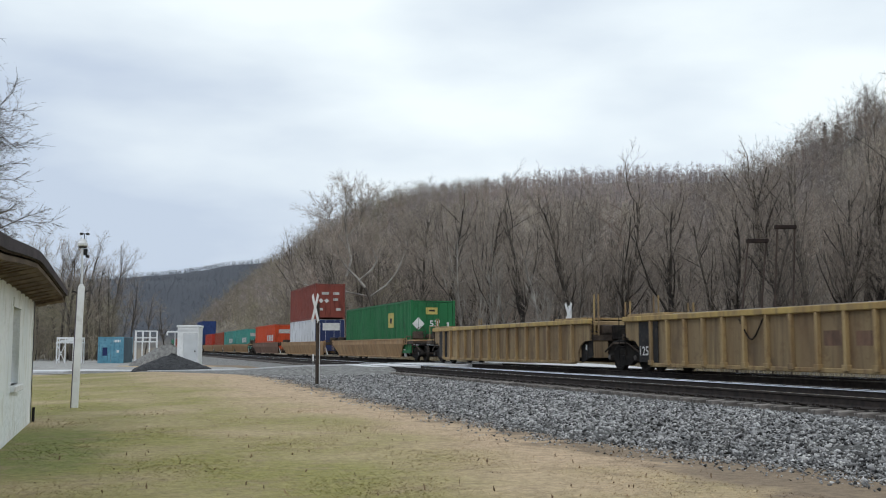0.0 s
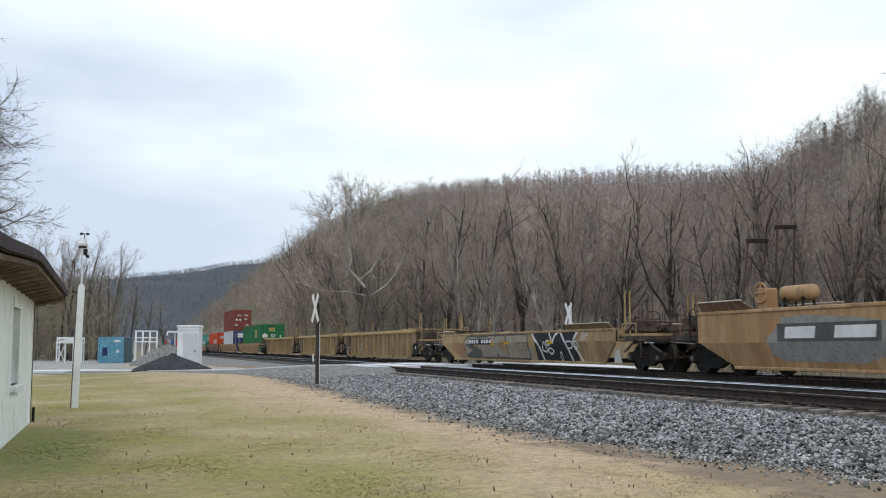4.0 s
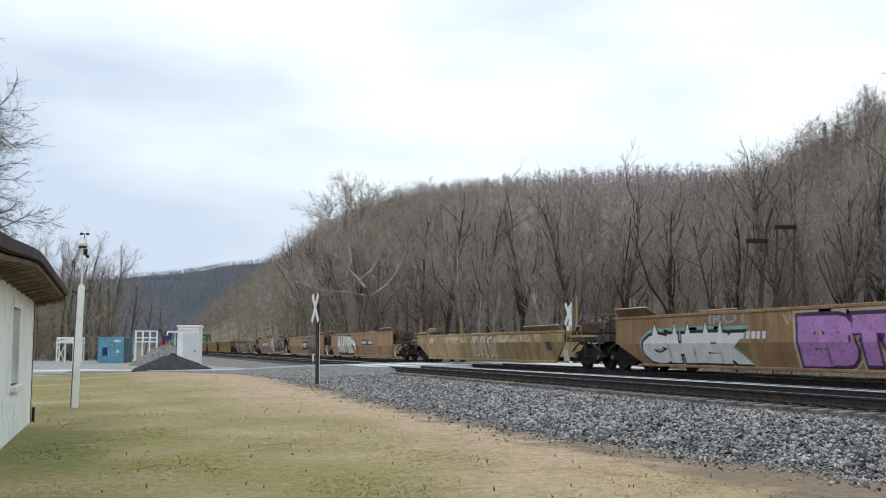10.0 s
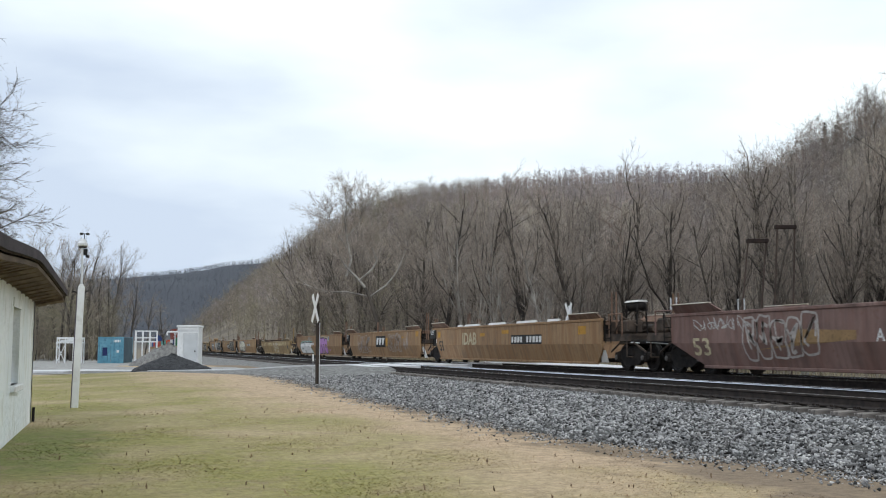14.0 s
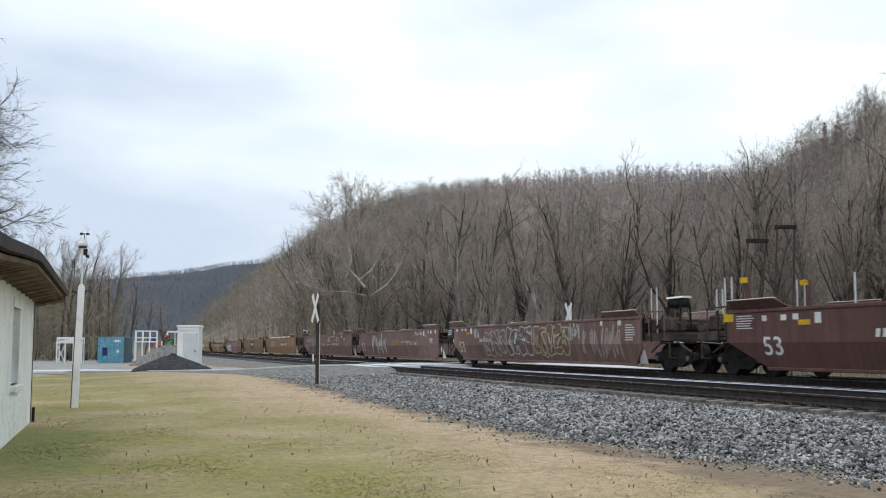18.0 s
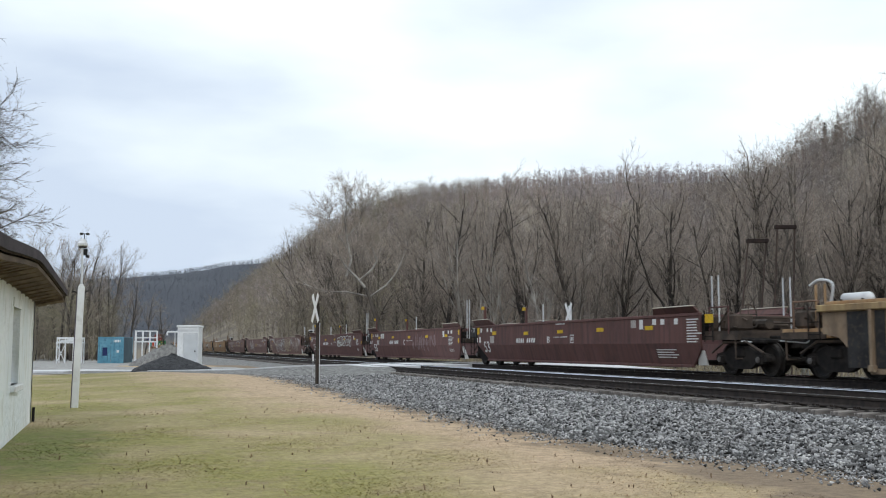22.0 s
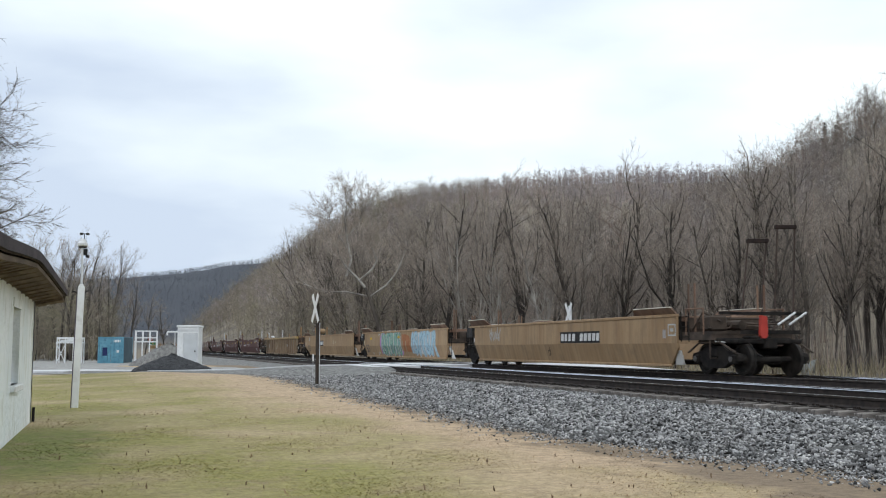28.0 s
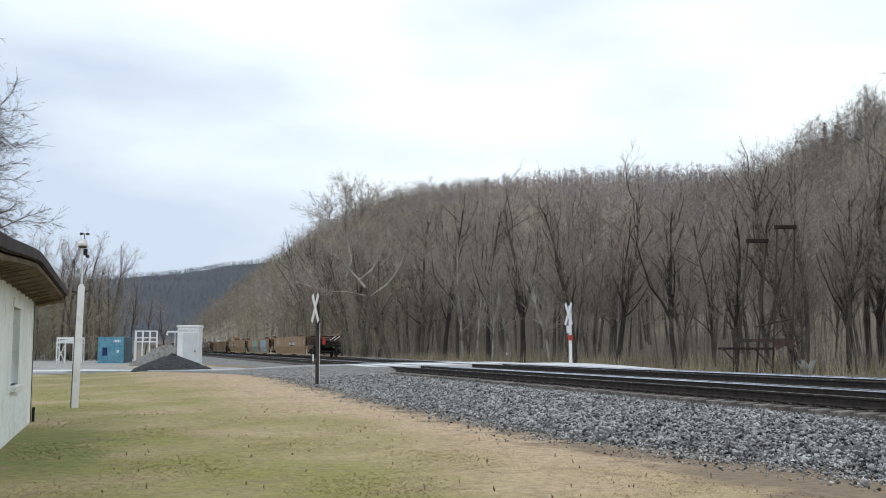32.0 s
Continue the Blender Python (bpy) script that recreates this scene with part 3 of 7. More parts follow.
# ---- woods ----
def sway(rng, d, a):
    return (d + Vector((rng.uniform(-a, a), rng.uniform(-a, a), rng.uniform(-a, a)))).normalized()


def grow(seed, h, r, crown=0.4, limbs=9, spread=0.75, lean=(0, 0), twigs=7, wide=0.02, droop=0.0):
    """A bare tree: thick wood as tubes, fine twigs as slivers."""
    rng, wood, fine = random.Random(seed), Geo(), Geo()

    def sliver(p, d, L, w):
        s = d.cross(Vector((rng.uniform(-1, 1), rng.uniform(-1, 1), rng.uniform(-1, 1)))).normalized() * w
        q = p + d * L
        fine.add([p - s, p + s, q], [(0, 1, 2)])

    def shoot(p, d, L, r0, lvl):
        segs = (9, 5, 3)[lvl]
        n = (6, 4, 3)[lvl]
        forked = False
        for i in range(segs):
            d = sway(rng, d + Vector((0, 0, (0.06, 0.14 - droop, 0.10 - droop)[lvl])), (0.10, 0.26, 0.30)[lvl])
            q = p + d * L / segs
            r1 = r0 * (0.875, 0.80, 0.66)[lvl]
            wood.tube(p, q, r0, r1, n, False)
            f = (i + 1) / segs
            if lvl == 0 and f > crown and not forked and not droop:
                # the stem divides into two or three leaders
                forked = True
                for _ in range(rng.choice((1, 1, 2))):
                    a = rng.uniform(0, 2 * math.pi)
                    shoot(q, (d + Vector((math.cos(a), math.sin(a), 0)) * rng.uniform(.3, .55)).normalized(), L * (1 - f) * rng.uniform(.75, 1.0), r1 * .75, 1)
            if lvl < 2:
                k = limbs / segs / max(0.1, 1 - crown) * (f > crown) if lvl == 0 else 1.5
                k = int(k) + (rng.random() < k % 1)
                for _ in range(k):
                    a = rng.uniform(0, 2 * math.pi)
                    o = Vector((math.cos(a), math.sin(a), 0))
                    e = (d * rng.uniform(0.55, 0.9) + o * spread * rng.uniform(0.6, 1.3)).normalized()
                    s = L * (0.40, 0.5)[lvl] * rng.uniform(0.55, 1.1) * (1.15 - 0.45 * f)
                    shoot(p.lerp(q, rng.random()), e, s, r1 * (0.62, 0.66)[lvl] * rng.uniform(0.7, 1.1), lvl + 1)
            else:
                for _ in range(twigs):
                    e = sway(rng, d - Vector((0, 0, droop)), 0.7)
                    t = p.lerp(q, rng.random())
                    m = L * rng.uniform(0.22, 0.5)
                    for _ in range(2):
                        sliver(t, e, m, wide)
                        t = t + e * m * .8
                        e = sway(rng, e + Vector((0, 0, .15 - droop)), 0.35)
                        for _ in range(2):
                            sliver(t - e * m * rng.uniform(0, .6), sway(rng, e, 0.75), m * rng.uniform(.35, .7), wide * 0.8)
                        m *= .7
            p, r0 = q, r1

    shoot(Vector((0, 0, -0.2)), Vector((lean[0], lean[1], 1)).normalized(), h * 0.92, r, 0)
    return wood, fine


KINDS = []
for k, (h, r, c, lb, sp, ln) in enumerate([(15, .25, .40, 11, .62, (.02, 0)), (13, .19, .45, 9, .55, (-.05, .03)), (17, .30, .32, 13, .75, (.03, .05)),
                                          (11, .14, .35, 9, .5, (.06, -.02)), (14, .23, .30, 13, .8, (-.03, .02)), (9, .11, .25, 10, .6, (.1, .0)), (16, .24, .5, 10, .5, (0, -.03))]):
    a, b = grow(20 + k, h, r * 0.9, c, lb, sp, ln, twigs=3, wide=0.008)
    KINDS.append((max(q[2] for q in b.v), a.mesh("trunk", BARK, True), b.mesh("crown", TWIG)))


def tree(x, y, kind, scale, turn, label="bare grey-brown tree in winter woods", group="woodland edge"):
    h, a, b = KINDS[kind]
    ob = thing("tree", pose(x, y, float(height(x, y)) - 0.05, 0, 0, turn), label, "tree", group)
    for nm, me in (("trunk", a), ("crown", b)):
        p = part(nm, me, None, ob)
        p.scale = (scale,) * 3
    return ob


rng = random.Random(11)
for i in range(190):
    # a belt of trees behind the line, thinning with distance along it
    y = 14 + 175 * (i + rng.random()) / 190
    x = 29.0 + rng.random() ** 1.5 * 24 + max(0, (y - 90)) * 0.01 + max(0, 34 - y) * 0.2
    k = rng.randrange(7)
    if i % 6 == 0:
        tree(30 + 14 * rng.random(), 16 + 30 * rng.random(), k, .6 + .25 * rng.random(), rng.uniform(0, 360))
    tree(x, y, k, min(1.15, (0.158 * math.hypot(x, y) + 1.2) / KINDS[k][0] * rng.uniform(0.68, 1.0)), rng.uniform(0, 360))
# trees beyond the yard and above the house
for x, y, k, s in ((-4.6, 126, 2, .8), (-1.8, 128, 1, .95), (-7.2, 135, 0, .9), (-.2, 142, 6, .9), (2.6, 150, 0, .75), (-3.0, 131, 0, .95), (-.6, 134, 4, .9), (-6.0, 128, 6, .85), (-9.0, 132, 0, 1.0), (-5.5, 140, 2, .85), (-12, 138, 4, 1.0), (-2.5, 150, 1, .9), (-15.5, 128, 3, 1.2), (-8, 155, 6, 1.0), (-18, 140, 2, 1.0), (1.5, 160, 3, .9),
                   (-22, 150, 0, .9), (5, 175, 1, .8), (9, 190, 4, .7)):
    tree(x, y, k, s, x * 47 % 360, "bare tree beyond the gravel yard", "yard trees")
a, b = grow(77, 15.0, .26, .30, 64, 1.1, (0.03, 0), twigs=9, wide=.009, droop=.10)
ob = thing("tree", pose(-7.6, 45, 0, 0, 0, 40), "large bare spreading tree behind the white house", "tree")
part("trunk", a.mesh("trunk", BARK, True), None, ob)
part("crown", b.mesh("crown", DARKTWIG), None, ob)
# tall dark trees that stand out along the wood's edge
for k, (x, y, h, r, c, lb, sp, ln) in enumerate(((26.7, 64.7, 12.3, .22, .30, 17, .6, (0, 0)), (28.9, 54.9, 11.2, .21, .25, 14, .55, (.03, 0)), (25.8, 54.3, 10.4, .17, .35, 13, .5, (-.04, 0)),
                                                (33.3, 43.8, 11.6, .22, .35, 16, .8, (-.22, .1)), (26.4, 80.9, 14.0, .22, .3, 15, .6, (.05, 0)), (32.0, 38.5, 9.2, .17, .25, 13, .55, (.04, 0)),
                                                (29.8, 49.8, 9.8, .18, .25, 13, .55, (-.03, 0)), (26.4, 70.4, 12.4, .2, .35, 14, .55, (-.06, 0)), (28.4, 42.1, 8.2, .14, .3, 12, .6, (.08, 0)), (34.4, 39, 9.8, .2, .25, 14, .6, (-.08, 0)))):
    a, b = grow(140 + k, h, r * 1.0, c, lb, sp, ln, twigs=4, wide=.008)
    ob = thing("tree", pose(x, y, float(height(x, y)) - .05), "tall dark bare tree at the wood's edge", "tree", "woodland edge")
    part("trunk", a.mesh("trunk", DARKBARK, True), None, ob)
    part("crown", b.mesh("crown", TWIG), None, ob)
# slender trees with pale limbs deeper in the wood
for k, (x, y, h, r) in enumerate(((26.9, 67.5, 9.5, .13), (29.8, 62.5, 9.0, .12), (36.5, 47.5, 8.0, .11), (25.4, 73.0, 10.5, .12), (25.2, 66.5, 8.5, .10), (28.2, 78.0, 11.0, .13), (27.0, 60.5, 8.2, .10), (31.0, 71.0, 10.0, .12))):
    a, b = grow(170 + k, h, r, .25, 12, .85, (-.08 + .08 * (k % 3), 0), twigs=3, wide=.007)
    ob = thing("tree", pose(x, y, float(height(x, y)) - .05), "slender pale-barked bare tree among darker ones", "tree", "woodland edge")
    part("trunk", a.mesh("trunk", PALE, True), None, ob)
    part("crown", b.mesh("crown", TWIG), None, ob)
# the leaning sycamore with pale upper limbs
def sycamore():
    rng, wood, pale, fine = random.Random(4), Geo(), Geo(), Geo()
    ob = thing("sycamore_tree", pose(22.5, 83.9, .4, 0, 0, -18) @ Matrix.Diagonal((.95, .95, .76, 1)), "leaning sycamore with pale peeling upper limbs", "tree")

    def limb(g, pts, r0, r1, n=6):
        pts = [Vector((p[0], p[2] if len(p) > 2 else 0, p[1])) for p in pts]
        k = len(pts) - 1
        for i in range(k):
            g.tube(pts[i], pts[i + 1], r0 + (r1 - r0) * i / k, r0 + (r1 - r0) * (i + 1) / k, n, False)
        return pts

    def spray(p, d, L, r, lvl):
        for i in range(3):
            d = sway(rng, d + Vector((0, 0, .12)), .22)
            q = p + d * L / 3
            (pale if lvl < 1 else fine).tube(p, q, r, r * .7, 3, False)
            if lvl < 2:
                for _ in range(2):
                    spray(p.lerp(q, rng.random()), sway(rng, d, .75), L * .55, r * .5, lvl + 1)
            else:
                for _ in range(2):
                    e = sway(rng, d, .8)
                    s = e.cross(Vector((rng.uniform(-1, 1), 1, rng.uniform(-1, 1)))).normalized() * .010
                    fine.add([q - s, q + s, q + e * L * .8], [(0, 1, 2)])
            p, r = q, r * .7

    limb(wood, [(.1, -.4), (-.5, 2.0), (-1.15, 4.4), (-1.9, 7.2), (-2.3, 8.3)], .23, .15)
    ends = [limb(pale, [(-2.3, 8.3), (-3.0, 9.4), (-4.0, 10.6), (-4.6, 11.8), (-4.9, 13.0)], .14, .055),
            limb(pale, [(-1.9, 7.2), (-.4, 8.6, .5), (.6, 10.2, .7), (1.1, 11.8, .6), (1.4, 13.0, .6)], .12, .05),
            limb(pale, [(-2.8, 9.1), (-1.7, 10.2, -.5), (-1.2, 11.2, -.6), (-1.5, 12.2, -.6)], .12, .05),
            limb(pale, [(-4.0, 9.6), (-3.6, 11.4, .4), (-4.0, 13.6, .5), (-4.2, 16.0, .4), (-4.0, 18.0, .3)], .15, .045),
            limb(pale, [(-4.0, 12.8, .4), (-5.0, 14.8, .6), (-5.6, 16.0, .8)], .07, .035),
            limb(pale, [(-4.1, 14.0, .4), (-2.9, 15.6, .2), (-2.6, 17.0, .0)], .07, .035),
            limb(pale, [(-2.0, 7.3), (-4.0, 7.8, -.6), (-5.6, 7.7, -1.0), (-7.2, 8.4, -1.2)], .10, .04)]
    for pts in ends:
        for a, b in zip(pts[1:], pts[2:]):
            for _ in range(3 if b.z > 10.5 else 2):
                spray(a.lerp(b, rng.random()), sway(rng, (b - a).normalized(), .8), rng.uniform(1.4, 2.6), .032, 0)
        for _ in range(3):
            spray(pts[-1], sway(rng, (pts[-1] - pts[-2]).normalized(), .5), 2.4, .036, 0)
    part("trunk", wood.mesh("trunk", BARK, True), None, ob)
    part("limb", pale.mesh("limb", PALE, True), None, ob, "pale peeling limbs")
    part("crown", fine.mesh("crown", TWIG), None, ob)


sycamore()


def forest(name, seed, n, arc, reach, h, slivers, wide, trunk, base, material, label, ok=lambda x, y: True, conifers=0):
    """A wood of many bare trees as one mesh, on the hillside."""
    g = np.random.default_rng(seed)
    shapes = []
    for _ in range(6):
        V, T = [], []

        def tri(p, q, w, z=0.0):
            d = q - p
            s = np.cross(d, g.normal(size=3))
            s = s / np.linalg.norm(s) * w
            T.append((len(V), len(V) + 1, len(V) + 2))
            V.extend([p - s, p + s, q])
        top = np.array([g.normal(0, .05), g.normal(0, .05), 1.0])
        for _ in range(2):
            tri(np.zeros(3), top * .9, trunk)
        for _ in range(slivers // 8):
            f = g.uniform(base, .9)
            k = .55 + .9 * math.sin(math.pi * min(1, (f - .1) * 1.05))
            o = np.array([g.normal(0, .11) * k, g.normal(0, .11) * k, g.uniform(.05, .17)])
            p = top * f
            tri(p, p + o, wide)
            for _ in range(3):
                s = p + o * g.uniform(.35, 1)
                e = np.array([g.normal(0, .05), g.normal(0, .05), g.uniform(.01, .09)])
                tri(s, s + e, wide * .7)
                s = s + e * g.uniform(.4, .9)
                tri(s, s + np.array([g.normal(0, .03), g.normal(0, .03), g.uniform(.0, .06)]), wide * .6)
        shapes.append((np.array(V), np.array(T)))
    VV, TT, k = [], [], 0
    a = g.uniform(arc[0], arc[1], n)
    r = np.sqrt(g.uniform(reach[0] ** 2, reach[1] ** 2, n))
    x, y = r * np.sin(a), r * np.cos(a)
    z = height(x, y)
    for i in range(n):
        if not ok(x[i], y[i]):
            continue
        V, T = shapes[i % 6]
        s, t = h * g.uniform(.7, 1.2), g.uniform(0, 6.28)
        c, d = math.cos(t), math.sin(t)
        W = np.stack([V[:, 0] * c - V[:, 1] * d, V[:, 0] * d + V[:, 1] * c, V[:, 2]], 1) * s
        VV.append(W + (x[i], y[i], z[i]))
        TT.append(T + k)
        k += len(V)
    tagged(new(name, np_mesh(name, np.concatenate(VV), np.concatenate(TT), material)), label, "woods", kind="stuff")


clear = lambda x, y: x > 30 + 0.012 * max(0, y - 90) and (x > 34 or y > 60)
forest("woods_near_hill", 1, 1150, (0.33, 0.83), (64, 285), 10.0, 400, .0022, .0075, .15, WOODS, "bare brown woods on the near hillside", clear)
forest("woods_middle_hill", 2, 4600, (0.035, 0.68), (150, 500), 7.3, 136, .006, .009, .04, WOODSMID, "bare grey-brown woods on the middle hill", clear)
forest("woods_valley", 3, 800, (-0.12, 0.30), (150, 420), 10, 200, .0034, .008, .06, THICKET, "bare woods along the valley floor", lambda x, y: x > 26 + .02 * y or x < -8 - .03 * y)
forest("woods_trackside", 5, 1500, (0.04, 0.36), (95, 420), 8.5, 260, .0028, .005, .03, THICKET, "bare brown thicket beside the far line", lambda x, y: x > 22.5 + .006 * y)
forest("woods_far_hill", 4, 8000, (-0.30, 0.20), (480, 1060), 4.2, 90, .017, .005, .0, HAZEWOODS, "distant wooded ridge, grey-violet haze in its colour")

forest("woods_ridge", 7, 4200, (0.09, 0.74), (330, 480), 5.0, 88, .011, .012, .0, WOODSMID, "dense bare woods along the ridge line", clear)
forest("woods_near_ridge", 8, 1000, (0.46, 0.83), (190, 275), 5.5, 120, .0075, .011, .0, RIDGEWOODS, "dense bare woods along the near ridge", clear)
forest("woods_yard_edge", 6, 640, (-0.20, 0.0), (124, 180), 8.6, 260, .0034, .006, .02, THICKET, "brown brush behind the gravel yard", lambda x, y: x < 5)


def reeds():
    g = np.random.default_rng(9)
    n = 6000
    y = g.uniform(20, 95, n)
    x = 24.5 + g.random(n) ** 1.4 * 14
    keep = x > 26 - 0.02 * y
    x, y = x[keep], y[keep]
    n = len(x)
    h = g.uniform(.3, 1.1, n)
    a = g.uniform(0, 6.28, n)
    w = .02
    P = np.stack([x, y, height(x, y) - .02], 1)
    s = np.stack([np.cos(a) * w, np.sin(a) * w, a * 0], 1)
    q = P + np.stack([g.normal(0, .25, n), g.normal(0, .25, n), h], 1)
    V = np.stack([P - s, P + s, q], 1).reshape(-1, 3)
    m = 20000
    y2 = 16 + 150 * g.random(m) ** 1.2
    x2 = 27.5 + g.random(m) ** 1.3 * 45 + .02 * y2
    P2 = np.stack([x2, y2, height(x2, y2) - .05], 1)
    a2, w2 = g.uniform(0, 6.28, m), g.uniform(.006, .016, m)
    s2 = np.stack([np.cos(a2) * w2, np.sin(a2) * w2, 0 * a2], 1)
    h2 = g.uniform(.5, 3.4, m) * np.where(g.random(m) < .25, 1.5, 1)
    q2 = P2 + np.stack([g.normal(0, .12, m) * h2, g.normal(0, .12, m) * h2, h2], 1)
    W = np.stack([P2 - s2, P2 + s2, q2], 1).reshape(-1, 3)
    tagged(new("saplings", np_mesh("saplings", W, np.arange(3 * m).reshape(-1, 3), WOODS)), "thin bare saplings and brush on the wood's floor", "undergrowth", kind="stuff")
    tagged(new("dry_undergrowth", np_mesh("dry_undergrowth", V, np.arange(3 * n).reshape(-1, 3), REED)), "dry straw-coloured weeds along the wood's edge", "undergrowth", kind="stuff")


reeds()


def pine(x, y, h):
    ob = thing("pine_tree", pose(x, y, float(height(x, y)) - .1), "dark green pine on the wooded ridge", "tree", "ridge pines")
    part("trunk", Geo().tube((0, 0, 0), (0, 0, h), .18, .03, 5), BARK, ob)
    r, g = random.Random(x), Geo()
    for k in range(170):
        z = h * (.15 + .85 * r.random())
        L = ((h - z) * .30 + .4) * r.uniform(.6, 1.15)
        a = r.uniform(0, 6.28)
        d = Vector((math.cos(a), math.sin(a), r.uniform(-.25, .2)))
        p = Vector((0, 0, z))
        for q in (-.35, 0, .35):
            e = Vector((math.cos(a + q), math.sin(a + q), d.z))
            s = Vector((-math.sin(a), math.cos(a), .4)) * .22
            g.add([p + e * L * .15 - s, p + e * L * .15 + s, p + e * L * r.uniform(.8, 1.1)], [(0, 1, 2)])
    part("crown", g, PINE, ob)


for px_, r_, h_ in ((.655, 246, 9), (.672, 250, 8), (.681, 246, 11), (.690, 244, 8.5), (.711, 248, 8)):
    pine(r_ * math.sin(px_), r_ * math.cos(px_), h_)


# ---- the train: car space has y forward, z = 0 at the rail top, the viewer on the -x side ----
MOVERS, ROLLERS = [], []
SPEED = 14.8


def lean_box(z):
    return 1.45 - 0.19 * max(0.0, 0.86 - z) / 0.66


def lean_low(z):
    return 1.45 - 0.20 * max(0.0, 0.95 - z) / 0.75


def lean_flat(z):
    return 1.40


def slab(g, poly, sgn, lean, t=0.06, off=0.0):
    """A side plate from a (y, z) outline, leaning with height."""
    n = len(poly)
    vs = [(sgn * (lean(z) + off), y, z) for y, z in poly] + [(sgn * (lean(z) + off - t), y, z) for y, z in poly]
    fs = [tuple(range(n)), tuple(range(n, 2 * n))[::-1]] + [(i, n + i, n + (i + 1) % n, (i + 1) % n) for i in range(n)]
    if sgn < 0:
        fs = [f[::-1] for f in fs]
    g.add(vs, [f[::-1] for f in fs])
    return g


def wheelset_mesh():
    g = Geo()
    for s in (-1, 1):
        g.lathe([(s * .68, 0), (s * .68, .40), (s * .685, .465), (s * .715, .465), (s * .72, .435), (s * .815, .425), (s * .82, .36), (s * .79, .33), (s * .77, .16), (s * .84, .12), (s * .84, 0)], (0, 0, 0), "x", 20)
        g.lathe([(s * .84, .07), (s * 1.08, .07), (s * 1.09, 0)], (0, 0, 0), "x", 8)
    g.lathe([(-.7, .08), (.7, .08)], (0, 0, 0), "x", 8)
    return g.mesh("wheelset", WHEEL, False)


def frame_mesh():
    g = Geo()
    top = [(-1.12, .50), (-1.06, .60), (-.66, .66), (-.36, .80), (.36, .80), (.66, .66), (1.06, .60), (1.12, .50), (1.12, .40), (.70, .40), (.56, .28), (.34, .20), (-.34, .20), (-.56, .28), (-.70, .40), (-1.12, .40)]
    for s in (-1, 1):
        x0, x1 = sorted((s * .95, s * 1.10))
        n = len(top)
        g.prism(top if s > 0 else top, x0, x1, "x")
        for q in (-.86, .86):
            g.box(min(s * .93, s * 1.16), max(s * .93, s * 1.16), q - .13, q + .13, .32, .56, .03)
        for q in (-.14, 0, .14):
            g.lathe([(.26, .055), (.5, .055)], (s * 1.02, q, 0), "z", 8)
    g.box(-1.15, 1.15, -.2, .2, .5, .74, .04)
    g.box(-.5, .5, -.25, .25, .74, .84, .03)
    for q in (-.45, .45):
        g.box(-.9, .9, q - .05, q + .05, .3, .42)
    return g.mesh("truck_frame", IRON)


WHEELSET, FRAME = wheelset_mesh(), frame_mesh()
CAP = mat("bearing_cap", (0.16, 0.15, 0.14), (0.09, 0.085, 0.08), 5, 0.5, 0.3)
DARKPANEL = mat("black_panel_paint", (0.02, 0.02, 0.021), (0.04, 0.039, 0.039), 2.0, 0.75, bump=0.05, spec=0.2, c3=(0.06, 0.05, 0.043))
WHITEPAINT = mat("white_lettering", (0.74, 0.74, 0.72), (0.62, 0.62, 0.60), 4.0, 0.6, bump=0.0)
PALESTEEL = mat("bare_worn_steel", (0.62, 0.61, 0.58), (0.74, 0.73, 0.70), 2.0, 0.5, 0.1, bump=0.05)
PALEEDGE = mat("pale_edge_strip", (0.66, 0.62, 0.54), (0.50, 0.42, 0.30), 1.5, 0.5, 0.1, bump=0.05, stretch=(1, .4, 1))


CAPS = {k: Geo().lathe([(k * 1.17, .075), (k * 1.20, .075), (k * 1.21, 0)], (0, 0, 0), "x", 8).mesh("bearing_cap", CAP) for k in (-1, 1)}


def truck(unit, y):
    t = part("truck", FRAME, None, unit)
    t.location = (0, y, -0.02)
    for q in (-.86, .86):
        w = part("wheelset", WHEELSET, None, t)
        w.location = (0, q, .445)
        ROLLERS.append(w)
    part("bolster", Geo().box(-1.22, 1.22, -.3, .3, .84, 1.02, .04).box(-1.0, 1.0, -1.0, 1.0, .86, .98, .03), None, t).data.materials[0] = IRON
    for k in (-1, 1):
        part("brake_beam", Geo().path([(k * 1.2, -1.15, .62), (k * 1.24, -.5, .9), (k * 1.24, .5, .9), (k * 1.2, 1.15, .62)], .03, 5), GEAR, t)
        for q in (-.86, .86):
            part("bearing_cap", CAPS[k], None, t).location = (0, q, .445)
    return t


def ladder(g, x, y0, y1, z0, z1, n):
    for y in (y0, y1):
        g.tube((x, y, z0), (x, y, z1), .018, n=5)
    for i in range(n):
        z = z0 + (z1 - z0) * (i + .5) / n
        g.tube((x, y0, z), (x, y1, z), .013, n=5)


